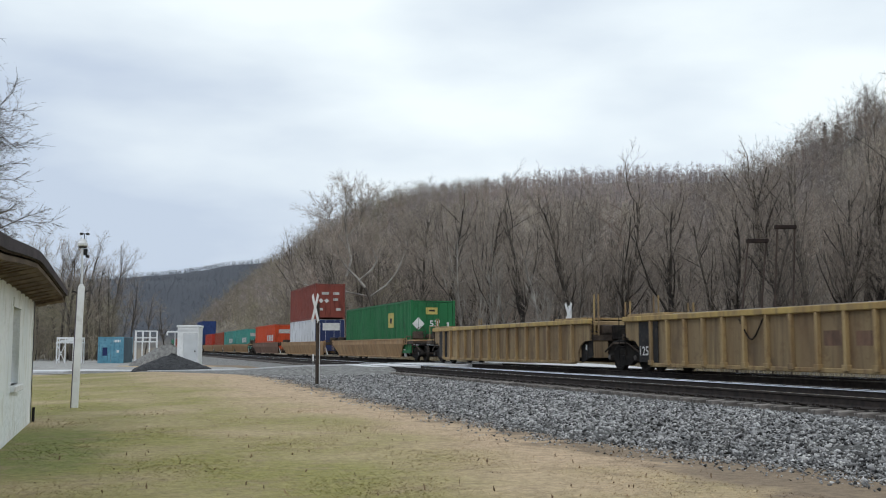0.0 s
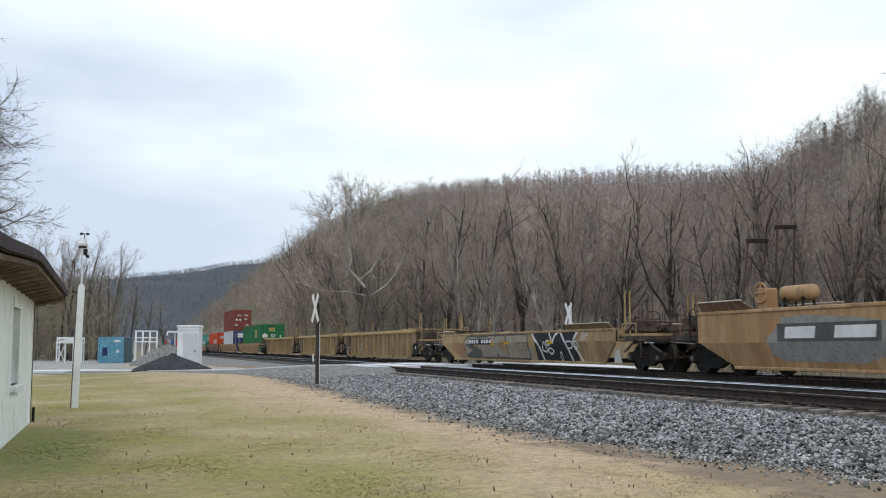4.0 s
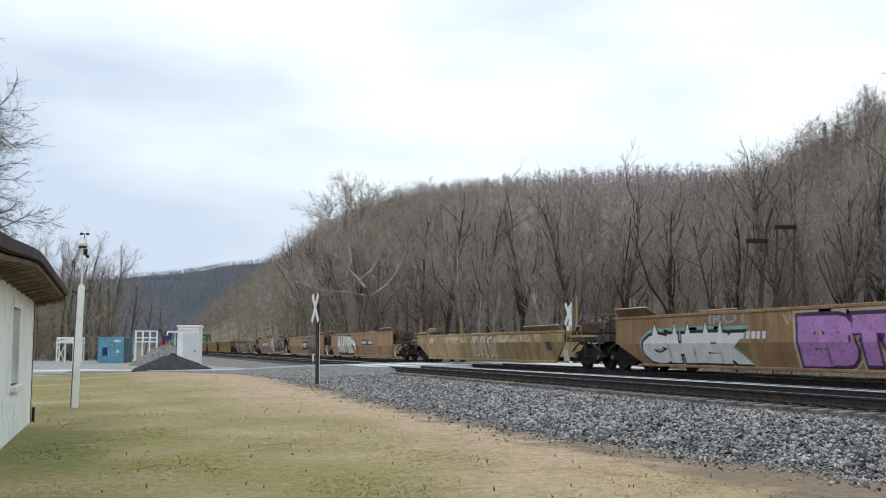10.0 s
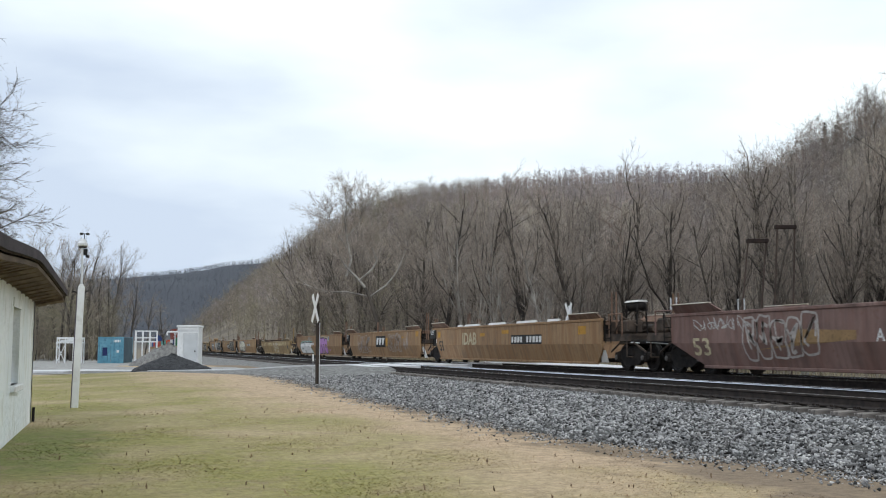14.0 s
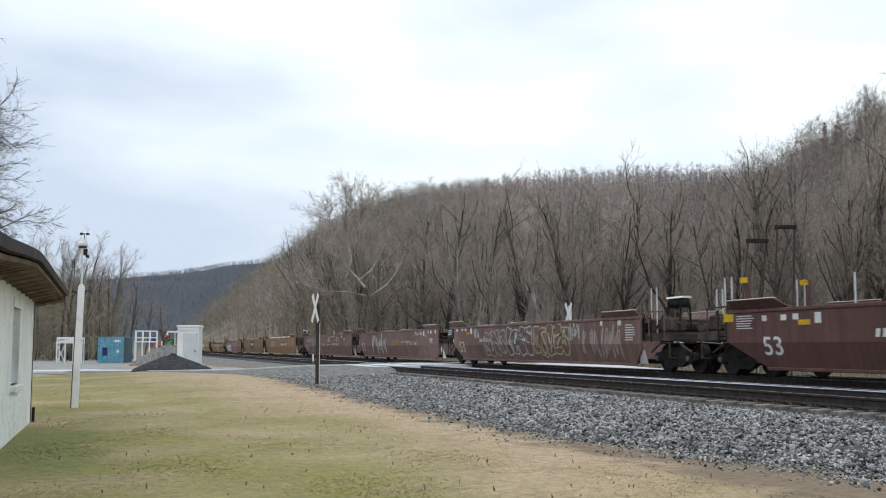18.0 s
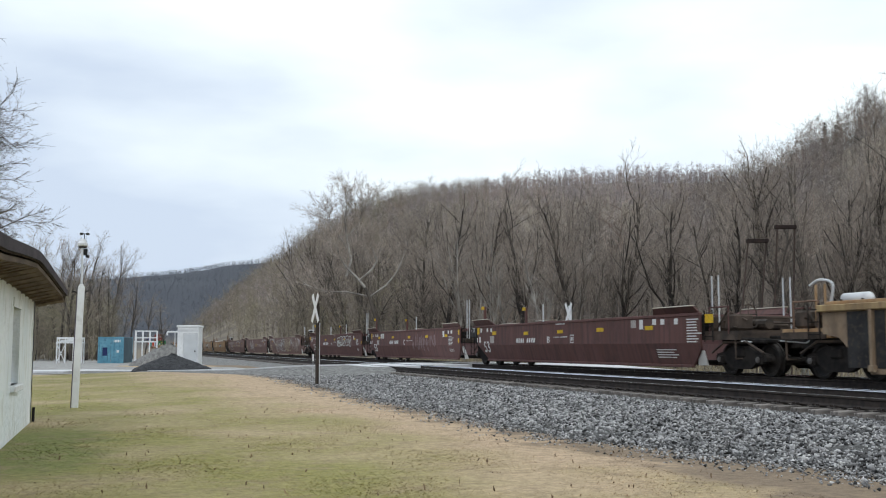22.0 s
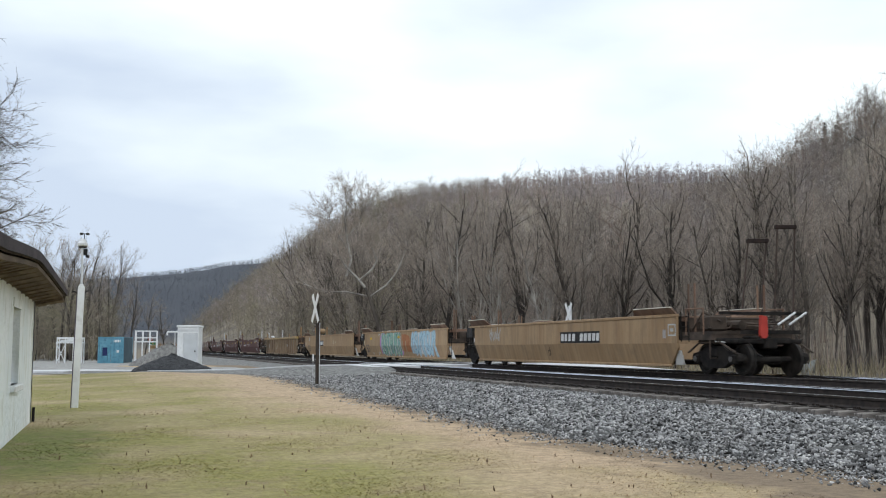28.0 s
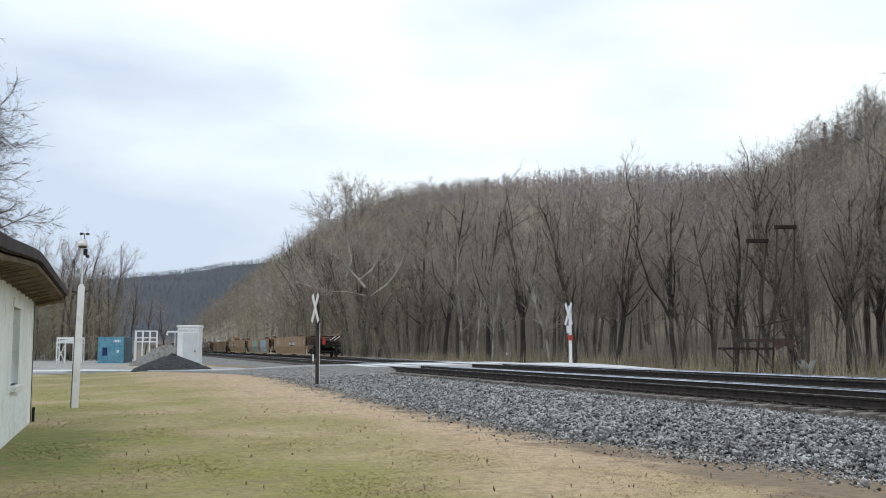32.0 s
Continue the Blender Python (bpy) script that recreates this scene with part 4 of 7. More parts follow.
def end_gear(u, e, s, ft, Z, paint):
    """Brake valves, pipes, hand rails and a brake wheel on a car's end."""
    r = random.Random(repr((e, s, ft, Z)))
    reach = 1.5 if ft == "coupled" else .5
    if ft == "coupled":
        part("rigging_box", Geo().box(-1.18, -.62, *sorted((e + s * .75, e + s * 1.3)), 1.2, 1.62, .05), GEAR, u)
        part("rigging_plate", Geo().box(-1.28, 1.28, *sorted((e + s * .3, e + s * .36)), 1.1, Z - .12, .01), GEAR, u)
        part("lever", Geo().path([(-1.2, e + s * .4, 1.2), (-1.15, e + s * .9, 1.72), (-.9, e + s * 1.4, 1.45)], .03, 5), GEAR, u)
        part("reservoir", Geo().lathe([(-.5, 0), (-.48, .14), (.48, .14), (.5, 0)], (-.3, e + s * 1.05, 1.36), "y", 10), GEAR, u)
    part("cross_beam", Geo().box(-1.36, 1.36, *sorted((e + s * .06, e + s * .2)), Z - .22, Z - .06, .02), paint, u)
    for k in range(3 if ft == "coupled" else 1):
        y, z = e + s * reach * (.25 + .3 * k), 1.28 + .16 * (k % 2)
        part("pipe", Geo().path([(-1.25, y, z), (-.5, y + .08, z), (-.4, y + .08, z + .12), (1.2, y, z + .12)], .03, 5), GEAR, u)
    y = e + s * reach * .45
    part("valve_box", Geo().box(-.95, -.5, y - .2, y + .2, 1.18, 1.52, .04), GEAR, u)
    part("brake_cylinder", Geo().lathe([(-.35, 0), (-.35, .13), (.3, .13), (.34, .05), (.6, .05), (.6, 0)], (.3, y, 1.34), "x", 10), GEAR, u)
    if ft == "coupled":
        for q in (-1.3, 1.3):
            part("hand_rail", Geo().path([(q, e + s * .25, 1.1), (q, e + s * .25, Z + .12), (q, e + s * 1.15, Z + .12), (q, e + s * 1.15, 1.1)], .022, 5), paint, u)
            part("step", Geo().path([(q, e + s * 1.45, 1.1), (q, e + s * 1.45, .45), (q * .8, e + s * 1.45, .45)], .025, 5), GEAR, u)
        part("uncoupling_lever", Geo().path([(-1.3, e + s * 1.7, .9), (-.5, e + s * 1.75, .85), (-.2, e + s * 1.9, .95)], .018, 5), GALV, u)
        if s < 0:
            g = Geo()
            for k in range(12):
                t0, t1 = math.pi * k / 6, math.pi * (k + 1) / 6
                g.tube((-.75 + .26 * math.cos(t0), e - 1.25, 1.62 + .26 * math.sin(t0)), (-.75 + .26 * math.cos(t1), e - 1.25, 1.62 + .26 * math.sin(t1)), .018, n=5)
            g.tube((-1.0, e - 1.25, 1.62), (-.5, e - 1.25, 1.62), .014, n=5).tube((-.75, e - 1.25, 1.2), (-.75, e - 1.25, 1.88), .014, n=5)
            part("brake_wheel", g, GEAR, u)
        part("air_hose", Geo().path(spline_pts([(-.3, e + s * 1.9, .85), (-.35, e + s * 2.1, .55), (-.25, e + s * 2.3, .5)]), .03, 5), DARKPANEL, u)


def spline_pts(p):
    (a, b, c), out = [Vector(q) for q in p], []
    for i in range(5):
        t = i / 4
        out.append(a * (1 - t) ** 2 + b * 2 * t * (1 - t) + c * t * t)
    return out


def hood(unit, y0, y1, z, h, paint, slope):
    """The flared guide plates on the side's ends."""
    for s in (-1, 1):
        g = Geo()
        pts = [(y0, z), (y1, z), (y1 - slope, z + h), (y0 + slope * .3, z + h)]
        vs = [(s * (1.40 + .85 * (q - z)), p, q) for p, q in pts] + [(s * (1.35 + .85 * (q - z)), p, q) for p, q in pts]
        fs = [(0, 1, 2, 3), (7, 6, 5, 4)] + [(i, 4 + i, 4 + (i + 1) % 4, (i + 1) % 4) for i in range(4)]
        g.add(vs, fs if s < 0 else [f[::-1] for f in fs])
        k = part("guide_plate", g, RUSTY if paint in (TAN, TAN2, TAN3) else OCHREDARK if paint is OCHRE else paint, unit)
        e = Geo()
        a, b = sorted((y0 + slope * .3, y1 - slope))
        xs = s * (1.375 + .85 * h)
        e.box(xs - .05, xs + .05, a, b, z + h, z + h + .03, .008)
        part("guide_lip", e, PALEEDGE, k, "bright upper lip")


def well_car(kind, front, rear, paint, ftype, rtype, label, top=None, posts=True, tank=0, stanch=2.55, lip=None, hoods=True):
    L, mid = front - rear, (front + rear) / 2
    a, b = L / 2, -L / 2
    u = thing("well_car", pose(FAR_X, mid, RAIL_Z), label, "rail car", "cars of the train")
    MOVERS.append((u, mid, RAIL_Z))
    low = kind == "low"
    Z = top or (1.37 if low else 1.70)
    lean = {"box": lean_box, "low": lean_low, "post": lean_flat}[kind]
    crease = .95 if low else .86
    for s in (-1, 1):
        if kind == "post":
            p = part("side_panel", slab(Geo(), [(b - .35, .98), (b + .1, .95), (b + .42, .80), (b + .58, .55), (b + .60, .26), (a - 1.55, .26), (a - .95, .62), (a - .55, .95), (a, 1.05), (a, Z - .1), (b - .35, Z - .1)][::-1], s, lean, .05), BROWNTAN if paint is TAN else OCHREDARK, u)
            part("wheel_arch", slab(Geo(), [(b - .2, .45), (b + .66, .22), (b + .66, 1.0), (b - .2, 1.0)][::-1], s, lean, .04, -.16), DARKPANEL, u, "black wheel arch liner")
            part("arch_tag", slab(Geo(), [(b + .12, .66), (b + .28, .66), (b + .26, .84), (b + .14, .84)][::-1], s, lean, .02, -.13), WHITEPAINT, u, "small pale tag")
            n = 15
            me = Geo().box(-.06, .06, -.05, .05, .22, Z - .14, .012).box(-.075, .075, -.09, .09, .22, .36, .01).mesh("post", BROWNTAN if paint is TAN else paint)
            for i in range(n):
                o = part("post", me, None, p)
                o.location = (s * 1.455, b + .95 + (L - 2.6) * i / (n - 1), 0)
            e = part("end_panel", slab(Geo(), [(a - 2.0, .3), (a - .85, .3), (a - .85, 1.52), (a - 2.0, 1.52)][::-1], s, lean, .02, .03), DARKPANEL, u, "black painted panel")
            part("top_chord", Geo().box(s * 1.43 - .09, s * 1.43 + .09, b - .45, a + .05, Z - .16, Z, .02), OCHRE if paint is TAN else YELLOW, u, "" if paint is TAN else "worn yellow top chord")
            if paint is TAN:
                part("chord_end", Geo().box(s * 1.43 - .095, s * 1.43 + .095, b - .46, b + .35, Z - .165, Z + .005, .02), YELLOW, u, "yellow painted chord end")
            part("chord_edge", Geo().box(s * 1.43 - .075, s * 1.43 + .075, b + 3, a - 3, Z, Z + .012), PALEEDGE, u, "scraped bare edge")
            part("side_sill", Geo().box(s * 1.38 - .08, s * 1.38 + .08, b + .9, a - 1.55, .17, .28, .015), BROWNTAN if paint is TAN else paint, u)
        else:
            fc, rc = (1.55, 1.0) if low else (1.5, .62)
            cut = (.55 if paint in (MAROON, BROWN) else .65) if kind == "box" and ftype == "artic" else 0.0
            fc = (1.5 if paint in (MAROON, BROWN) else .85) if cut else fc
            part("side_panel", slab(Geo(), [(b, crease), (a - cut, crease), (a - cut, Z - .08), (b, Z - .08)][::-1], s, lean), paint, u)
            part("lower_panel", slab(Geo(), [(b + rc, .24), (a - fc, .24), (a - .05 - cut, crease), (b, crease), (b, crease - (.05 if low else .12))][::-1], s, lean), paint, u)
            part("top_chord", Geo().box(s * 1.42 - .06, s * 1.42 + .06, b, a, Z - .09, Z, .015), paint, u)
            part("side_sill", Geo().box(s * 1.28 - .06, s * 1.28 + .06, b + rc, a - fc, .18, .26, .015), paint, u)
            jp = [(b + .02, .25), (b + .50, .25), (b + .30, .66), (b + .02, .66)] if rtype == "coupled" else [(b - .50, .22), (b - .04, .22), (b - .04, .80), (b - .30, .80)]
            part("jacking_plate", slab(Geo(), jp[::-1], s, lean, .03, -.07), PALESTEEL, u, "pale bare steel plate")
            if cut:
                part("end_box", slab(Geo(), [(a - .36, 1.20), (a + .40, 1.20), (a + .40, Z - .06), (a - .36, Z - .06)][::-1], s, lean, .3, .0), DARKPANEL, u, "black painted end box")
                part("fender", slab(Geo(), [(a - fc - .1, .30), (a - fc + .25, .42), (a - .1, .92), (a + .25, 1.20), (a - cut, 1.20), (a - cut - .05, .86)][::-1], s, lean, .05, -.09), DARKPANEL, u, "black wheel fender")
                part("reflector", slab(Geo(), [(a - cut + .02, .98), (a - cut + .14, .98), (a - cut + .14, 1.16), (a - cut + .02, 1.16)][::-1], s, lean, .01, -.02), WHITEPAINT, u)
    y = b + 1.2
    while y < a - 1.9:
        part("floor_beam", FLOOR_BEAM, None, u).location = (0, y, 0)
        y += 1.9
    part("floor_sill", Geo().box(-.25, .25, b + .6, a - 1, .24, .32), IRON, u)
    for s, e in ((1, a), (-1, b)):
        g = Geo()
        y0, y1 = sorted((e - s * .25, e - s * .05))
        g.box(-1.36, 1.36, y0, y1, .95, Z - .05, .02)
        part("bulkhead", g, paint if kind == "post" else IRON, u)
        ft = ftype if s > 0 else rtype
        out = 1.9 if ft == "coupled" else .75
        g = Geo()
        y0, y1 = sorted((e - s * .2, e + s * out))
        g.box(-.36, .36, y0, y1, .72, 1.05, .03)
        if ft == "coupled":
            g.box(-.16, .16, *sorted((e + s * out, e + s * 2.3)), .72, .98, .03)
            g.box(-.22, .22, *sorted((e + s * 2.12, e + s * 2.36)), .70, 1.0, .04)
        if ft != "coupled":
            g.box(-.62, .62, *sorted((e - s * .05, e + s * .62)), 1.0, 1.5, .04)
            g.box(-.55, .55, *sorted((e - s * .05, e + s * .8)), .5, 1.0, .04)
        part("draft_sill", g, IRON, u)
        g = Geo()
        y0, y1 = sorted((e, e + s * (out - .3)))
        g.box(-1.3, 1.3, y0, y1, 1.10, 1.18)
        for q in (y0 + .06, y1 - .06):
            part("platform_beam", Geo().box(-1.32, 1.32, q - .04, q + .04, .98, 1.10), GEAR, u)
        if ft == "coupled":
            for q in (-1.28, 1.28):
                part("platform_edge", Geo().box(q - .06, q + .06, y0, y1, .94, 1.10), GEAR, u)
        part("end_platform", g, paint if (kind != "box" and ft == "coupled") else GEAR, u)
        for q in (-1.38, 1.38):
            g = Geo()
            ladder(g, q, *sorted((e + s * .12, e + s * .52)), .35 if ft != "coupled" else .9, Z + .05, 5 if ft != "coupled" else 3)
            part("ladder", g, IRON if kind != "low" else paint, u)
        end_gear(u, e, s, ft, Z, RUSTY if paint in (TAN, TAN2, TAN3) else paint)
        dark_car = paint in (MAROON, BROWN)
        if stanch and not (dark_car and ft != "coupled" and (paint is BROWN or s > 0)):
            for q in (-1.15, 1.15)[:1 if dark_car and ft != "coupled" else 2]:
                for d in (.18, .5):
                    hgt = stanch if s < 0 else stanch - .35
                    part("stanchion", Geo().tube((q, e + s * d, 1.15), (q, e + s * d, hgt), .022 if dark_car else .031, n=6), GALV if paint in (MAROON, BROWN) else (paint if kind != "box" else RUSTY), u)
        if hoods and kind == "box":
            hood(u, *( (a - .15, a - 2.55) if s > 0 else (b + .1, b + 2.6) ), Z, .23 if s > 0 else .18, paint, -.35 if s > 0 else .25)
        if hoods and kind == "low":
            hood(u, *( (a - .3, a - 2.0) if s > 0 else (b + .2, b + 3.8) ), Z, .12 if s > 0 else .17, paint, -.3 if s > 0 else .3)
        if kind == "post":
            part("end_walkway", Geo().box(-1.46, 1.46, *sorted((e - s * .2, e - s * 2.4)), Z, Z + .07, .01), paint, u)
    truck(u, a + (-.1 if ftype == "coupled" else .7 if kind == "post" else .4 if kind == "box" and paint in (TAN, TAN2, TAN3) else -.55))
    if rtype == "coupled":
        truck(u, b - 1.35)
    if tank:
        ty = {1: a - 3.4, -1: b - 1.0, 2: a - .35}[tank]
        tz = Z + (.14 if tank == 2 else .38)
        hl, tr = (.62, .2) if tank == 1 else (.48, .15)
        g = Geo().lathe([(-hl, 0), (-hl + .01, tr * .6), (-hl + .09, tr), (hl - .09, tr), (hl - .01, tr * .6), (hl, 0)], (-.7, ty, tz), "y", 14)
        part("air_tank", g, paint if tank == 1 else (GALV if tank == 2 else IRON), u, smooth=True)
        if tank == 1:
            w = Geo()
            for k in range(14):
                t0, t1 = math.pi * k / 7, math.pi * (k + 1) / 7
                w.tube((-1.0, ty + 1.15 + .26 * math.cos(t0), tz + .06 + .26 * math.sin(t0)), (-1.0, ty + 1.15 + .26 * math.cos(t1), tz + .06 + .26 * math.sin(t1)), .026, n=5)
            w.tube((-1.0, ty + .9, tz + .06), (-1.0, ty + 1.4, tz + .06), .02, n=5).tube((-1.0, ty + 1.15, tz - .2), (-1.0, ty + 1.15, tz + .3), .02, n=5)
            part("brake_wheel", w, paint, u)
            part("brake_housing", Geo().box(-.98, -.6, ty + .95, ty + 1.35, Z - .02, tz + .18, .04), paint, u)
        if tank == -1:
            part("tank_cover", Geo().prism([(-.88, tz + .12), (-.52, tz + .12), (-.58, tz + .18), (-.82, tz + .18)], ty - .45, ty + .45, "y"), PALESTEEL, u, "pale strip along the tank's top")
        for q in (-.35, .35):
            part("tank_cradle", Geo().tube((-.9, ty + q, 1.15), (-.85, ty + q, tz), .03, n=6).tube((-.5, ty + q, 1.15), (-.55, ty + q, tz), .03, n=6).box(-.9, -.5, ty + q - .03, ty + q + .03, tz - .17, tz - .12), IRON, u)
    return u, a, b, lean, Z


CARS = {}
FLOOR_BEAM = Geo().box(-1.25, 1.25, -.16, .16, .26, .36).mesh("floor_beam", IRON)


def car(key, *args, **kw):
    CARS[key] = well_car(*args, **kw)


T_ = "tan painted intermodal well car, weathered"
O_ = "ochre yellow ribbed intermodal well car with yellow top chord"
M_ = "dark maroon intermodal well car with white stencils"
B_ = "faded brown intermodal well car covered in scrawls"
u0 = 337.0
for k in range(8):
    car("V%d" % k, "low", u0 - k * 18.6, u0 - k * 18.6 - 16.2, TAN, "artic", "artic", T_ + ", carrying containers", top=1.2, stanch=0, hoods=False)
car("A1", "low", 186.7, 168.4, TAN, "artic", "artic", T_ + ", carrying containers", top=1.2, stanch=0, hoods=False)
car("A2", "low", 167.2, 153.7, TAN, "artic", "artic", T_ + ", carrying containers", top=1.2, stanch=0, hoods=False)
car("A3", "low", 152.9, 139.4, TAN, "artic", "artic", T_ + ", carrying containers", top=1.2, stanch=0, hoods=False)
car("A4", "low", 138.0, 123.2, TAN, "artic", "coupled", T_ + ", carrying containers", top=1.2, stanch=0, hoods=False)
car("A5", "box", 117.8, 99.5, RUSTY, "coupled", "artic", "rusty brown intermodal well car with an orange container", top=1.3, stanch=0, hoods=False)
car("W1", "low", 97.0, 76.8, TAN, "artic", "artic", T_ + " under stacked containers", top=1.25, stanch=0, hoods=False)
car("W0", "low", 73.3, 54.4, TAN, "artic", "coupled", T_ + " under a green container", top=1.25, stanch=0, hoods=False)
car("P1", "post", 48.6, 31.5, OCHRE, "coupled", "artic", O_)
car("P2", "post", 28.6, 12.8, OCHRE, "artic", "artic", O_)
car("P3", "post", 10.4, -6.9, OCHRE, "artic", "coupled", O_)
car("G1", "low", -11.9, -29.9, OCHRE, "coupled", "coupled", "yellow and grey low well car with black and white scrawls", tank=0)
car("H2", "box", -34.8, -52.2, TAN, "coupled", "artic", T_ + ", with pale and black scrawls", tank=1)
car("H3", "box", -54.5, -71.3, TAN, "artic", "artic", T_ + ", with a tangled black scrawl")
car("H4", "box", -73.5, -91.4, TAN, "artic", "coupled", T_ + ", with a large white scrawl")
car("J1", "low", -96.5, -114.8, OCHRE, "coupled", "coupled", "low ochre well car with a pale upper band")
car("K1", "box", -118.8, -136.8, TAN3, "coupled", "artic", T_ + ", with white and violet scrawls")
car("K2", "box", -139.0, -156.2, TAN3, "artic", "artic", T_ + ", with faint scrawls")
car("K3", "box", -158.4, -177.0, TAN3, "artic", "coupled", T_ + ", with an end tank", tank=-1)
car("L1", "box", -181.4, -199.3, BROWN, "coupled", "artic", B_, tank=0)
car("L2", "box", -201.0, -218.5, BROWN, "artic", "artic", B_)
car("L3", "box", -220.4, -238.8, BROWN, "artic", "coupled", B_, tank=-1)
car("M1", "box", -243.4, -261.4, MAROON, "coupled", "artic", M_, stanch=2.95)
car("M2", "box", -263.3, -281.0, MAROON, "artic", "artic", M_, stanch=2.95)
car("M3", "box", -282.9, -301.3, MAROON, "artic", "coupled", M_, stanch=2.7)
car("N1", "post", -306.3, -325.8, TAN, "coupled", "coupled", "rusty brown ribbed intermodal well car with yellow chord ends", tank=2)
car("O1", "box", -329.9, -347.8, TAN2, "coupled", "artic", T_ + ", with an air tank on top", tank=1)
car("O2", "box", -350.4, -367.9, TAN2, "artic", "artic", T_ + ", with a teal scrawl")
car("O3", "box", -371.2, -388.9, TAN2, "artic", "coupled", T_ + ", last of the train")


# ---- containers in the leading wells ----
def container(front, length, z, h, cols, label, base=None):
    mid = front - length / 2
    m = mat("container_paint", cols, tuple(min(1, c * 1.18) for c in cols), 0.7, 0.55, bump=0.05, c3=tuple(c * .7 for c in cols), stretch=(1, 1, .3))
    u = thing("shipping_container", pose(FAR_X, mid, RAIL_Z + z), label, "container", "containers on the train")
    MOVERS.append((u, mid, RAIL_Z + z))
    a, w = length / 2, 1.29 if length > 14 else 1.22
    g = Geo()
    for sy in (-1, 1):
        for sx in (-1, 1):
            y0, y1 = sorted((sy * a, sy * (a - .16)))
            x0, x1 = sorted((sx * w, sx * (w - .14)))
            g.box(x0, x1, y0, y1, 0, h, .01)
    for sx in (-1, 1):
        x0, x1 = sorted((sx * w, sx * (w - .1)))
        g.box(x0, x1, -a + .16, a - .16, 0, .15)
        g.box(x0, x1, -a + .16, a - .16, h - .1, h)
    part("frame", g, m, u)
    for sx in (-1, 1):
        g = Geo()
        n = int(length / .28)
        pts = []
        for i in range(n):
            y = -a + .16 + (length - .32) * i / n
            d = (length - .32) / n
            pts += [(y, 0), (y + d * .35, 0), (y + d * .5, .035), (y + d * .85, .035)]
        pts.append((a - .16, 0))
        for y, o in pts:
            g.v += [(sx * (w - .02 - o), y, .15), (sx * (w - .02 - o), y, h - .1)]
        for i in range(len(pts) - 1):
            g.f.append((2 * i, 2 * i + 1, 2 * i + 3, 2 * i + 2) if sx > 0 else (2 * i, 2 * i + 2, 2 * i + 3, 2 * i + 1))
        part("side_wall", g, m, u)
    part("roof", Geo().box(-w + .05, w - .05, -a + .1, a - .1, h - .09, h - .02), m, u)
    part("end_wall", Geo().box(-w + .1, w - .1, a - .1, a - .04, .1, h - .1), m, u)
    for sx in (-1, 1):
        x0, x1 = sorted((sx * .01, sx * (w - .15)))
        d = part("door", Geo().box(x0, x1, -a + .03, -a + .09, .14, h - .12, .01), m, u)
        g = Geo()
        for q in (.35, .85):
            g.tube((sx * q, -a + .005, .1), (sx * q, -a + .005, h - .1), .022, n=6)
        part("lock_rod", g, m, d)
    return u, a, w, h


CONT = {}
CONT["green"] = container(69.5, 16.15, .45, 2.9, (.02, .14, .05), "green domestic container with yellow emblem and white diamond")
CONT["white"] = container(93.6, 12.19, .45, 2.6, (.62, .64, .66), "white container riding low in a well")
CONT["red"] = container(93.6, 12.19, 3.06, 2.9, (.215, .055, .04), "rust-red container stacked on a white one")
CONT["orange"] = container(117.0, 14.6, .5, 2.6, (.55, .075, .025), "orange-red container riding in a well")
CONT["teal"] = container(137, 12.19, .45, 2.6, (.075, .30, .25), "teal container riding in a well")
CONT["teal2"] = container(152.2, 12.19, .45, 2.6, (.085, .31, .27), "teal container riding in a well")
CONT["brick"] = container(166.6, 12.19, .45, 2.6, (.33, .075, .04), "brick-red container riding in a well")
CONT["red2"] = container(184, 12.19, .45, 2.6, (.45, .05, .03), "red container riding in a well")
CONT["blue"] = container(203, 12.19, .45, 2.6, (.03, .05, .14), "dark blue container riding in a well")
CONT["blue2"] = container(203, 12.19, 3.06, 2.6, (.03, .06, .19), "blue container stacked on another")
for k, c in enumerate([(.4, .05, .03), (.05, .12, .3), (.45, .46, .46), (.28, .07, .04), (.05, .2, .12)]):
    container(221 + k * 18.6, 12.19, .45, 2.6, c, "container riding in a well")


# ---- lettering, plates and scrawls on the cars: a runs back from the car's front edge, z up from the rail ----
def flat(name, c1, c2=None, sc=3.0):
    return mat(name, c1, c2 or tuple(v * .8 for v in c1), sc, 0.65, bump=0.0, c3=tuple(v * .6 for v in c1))


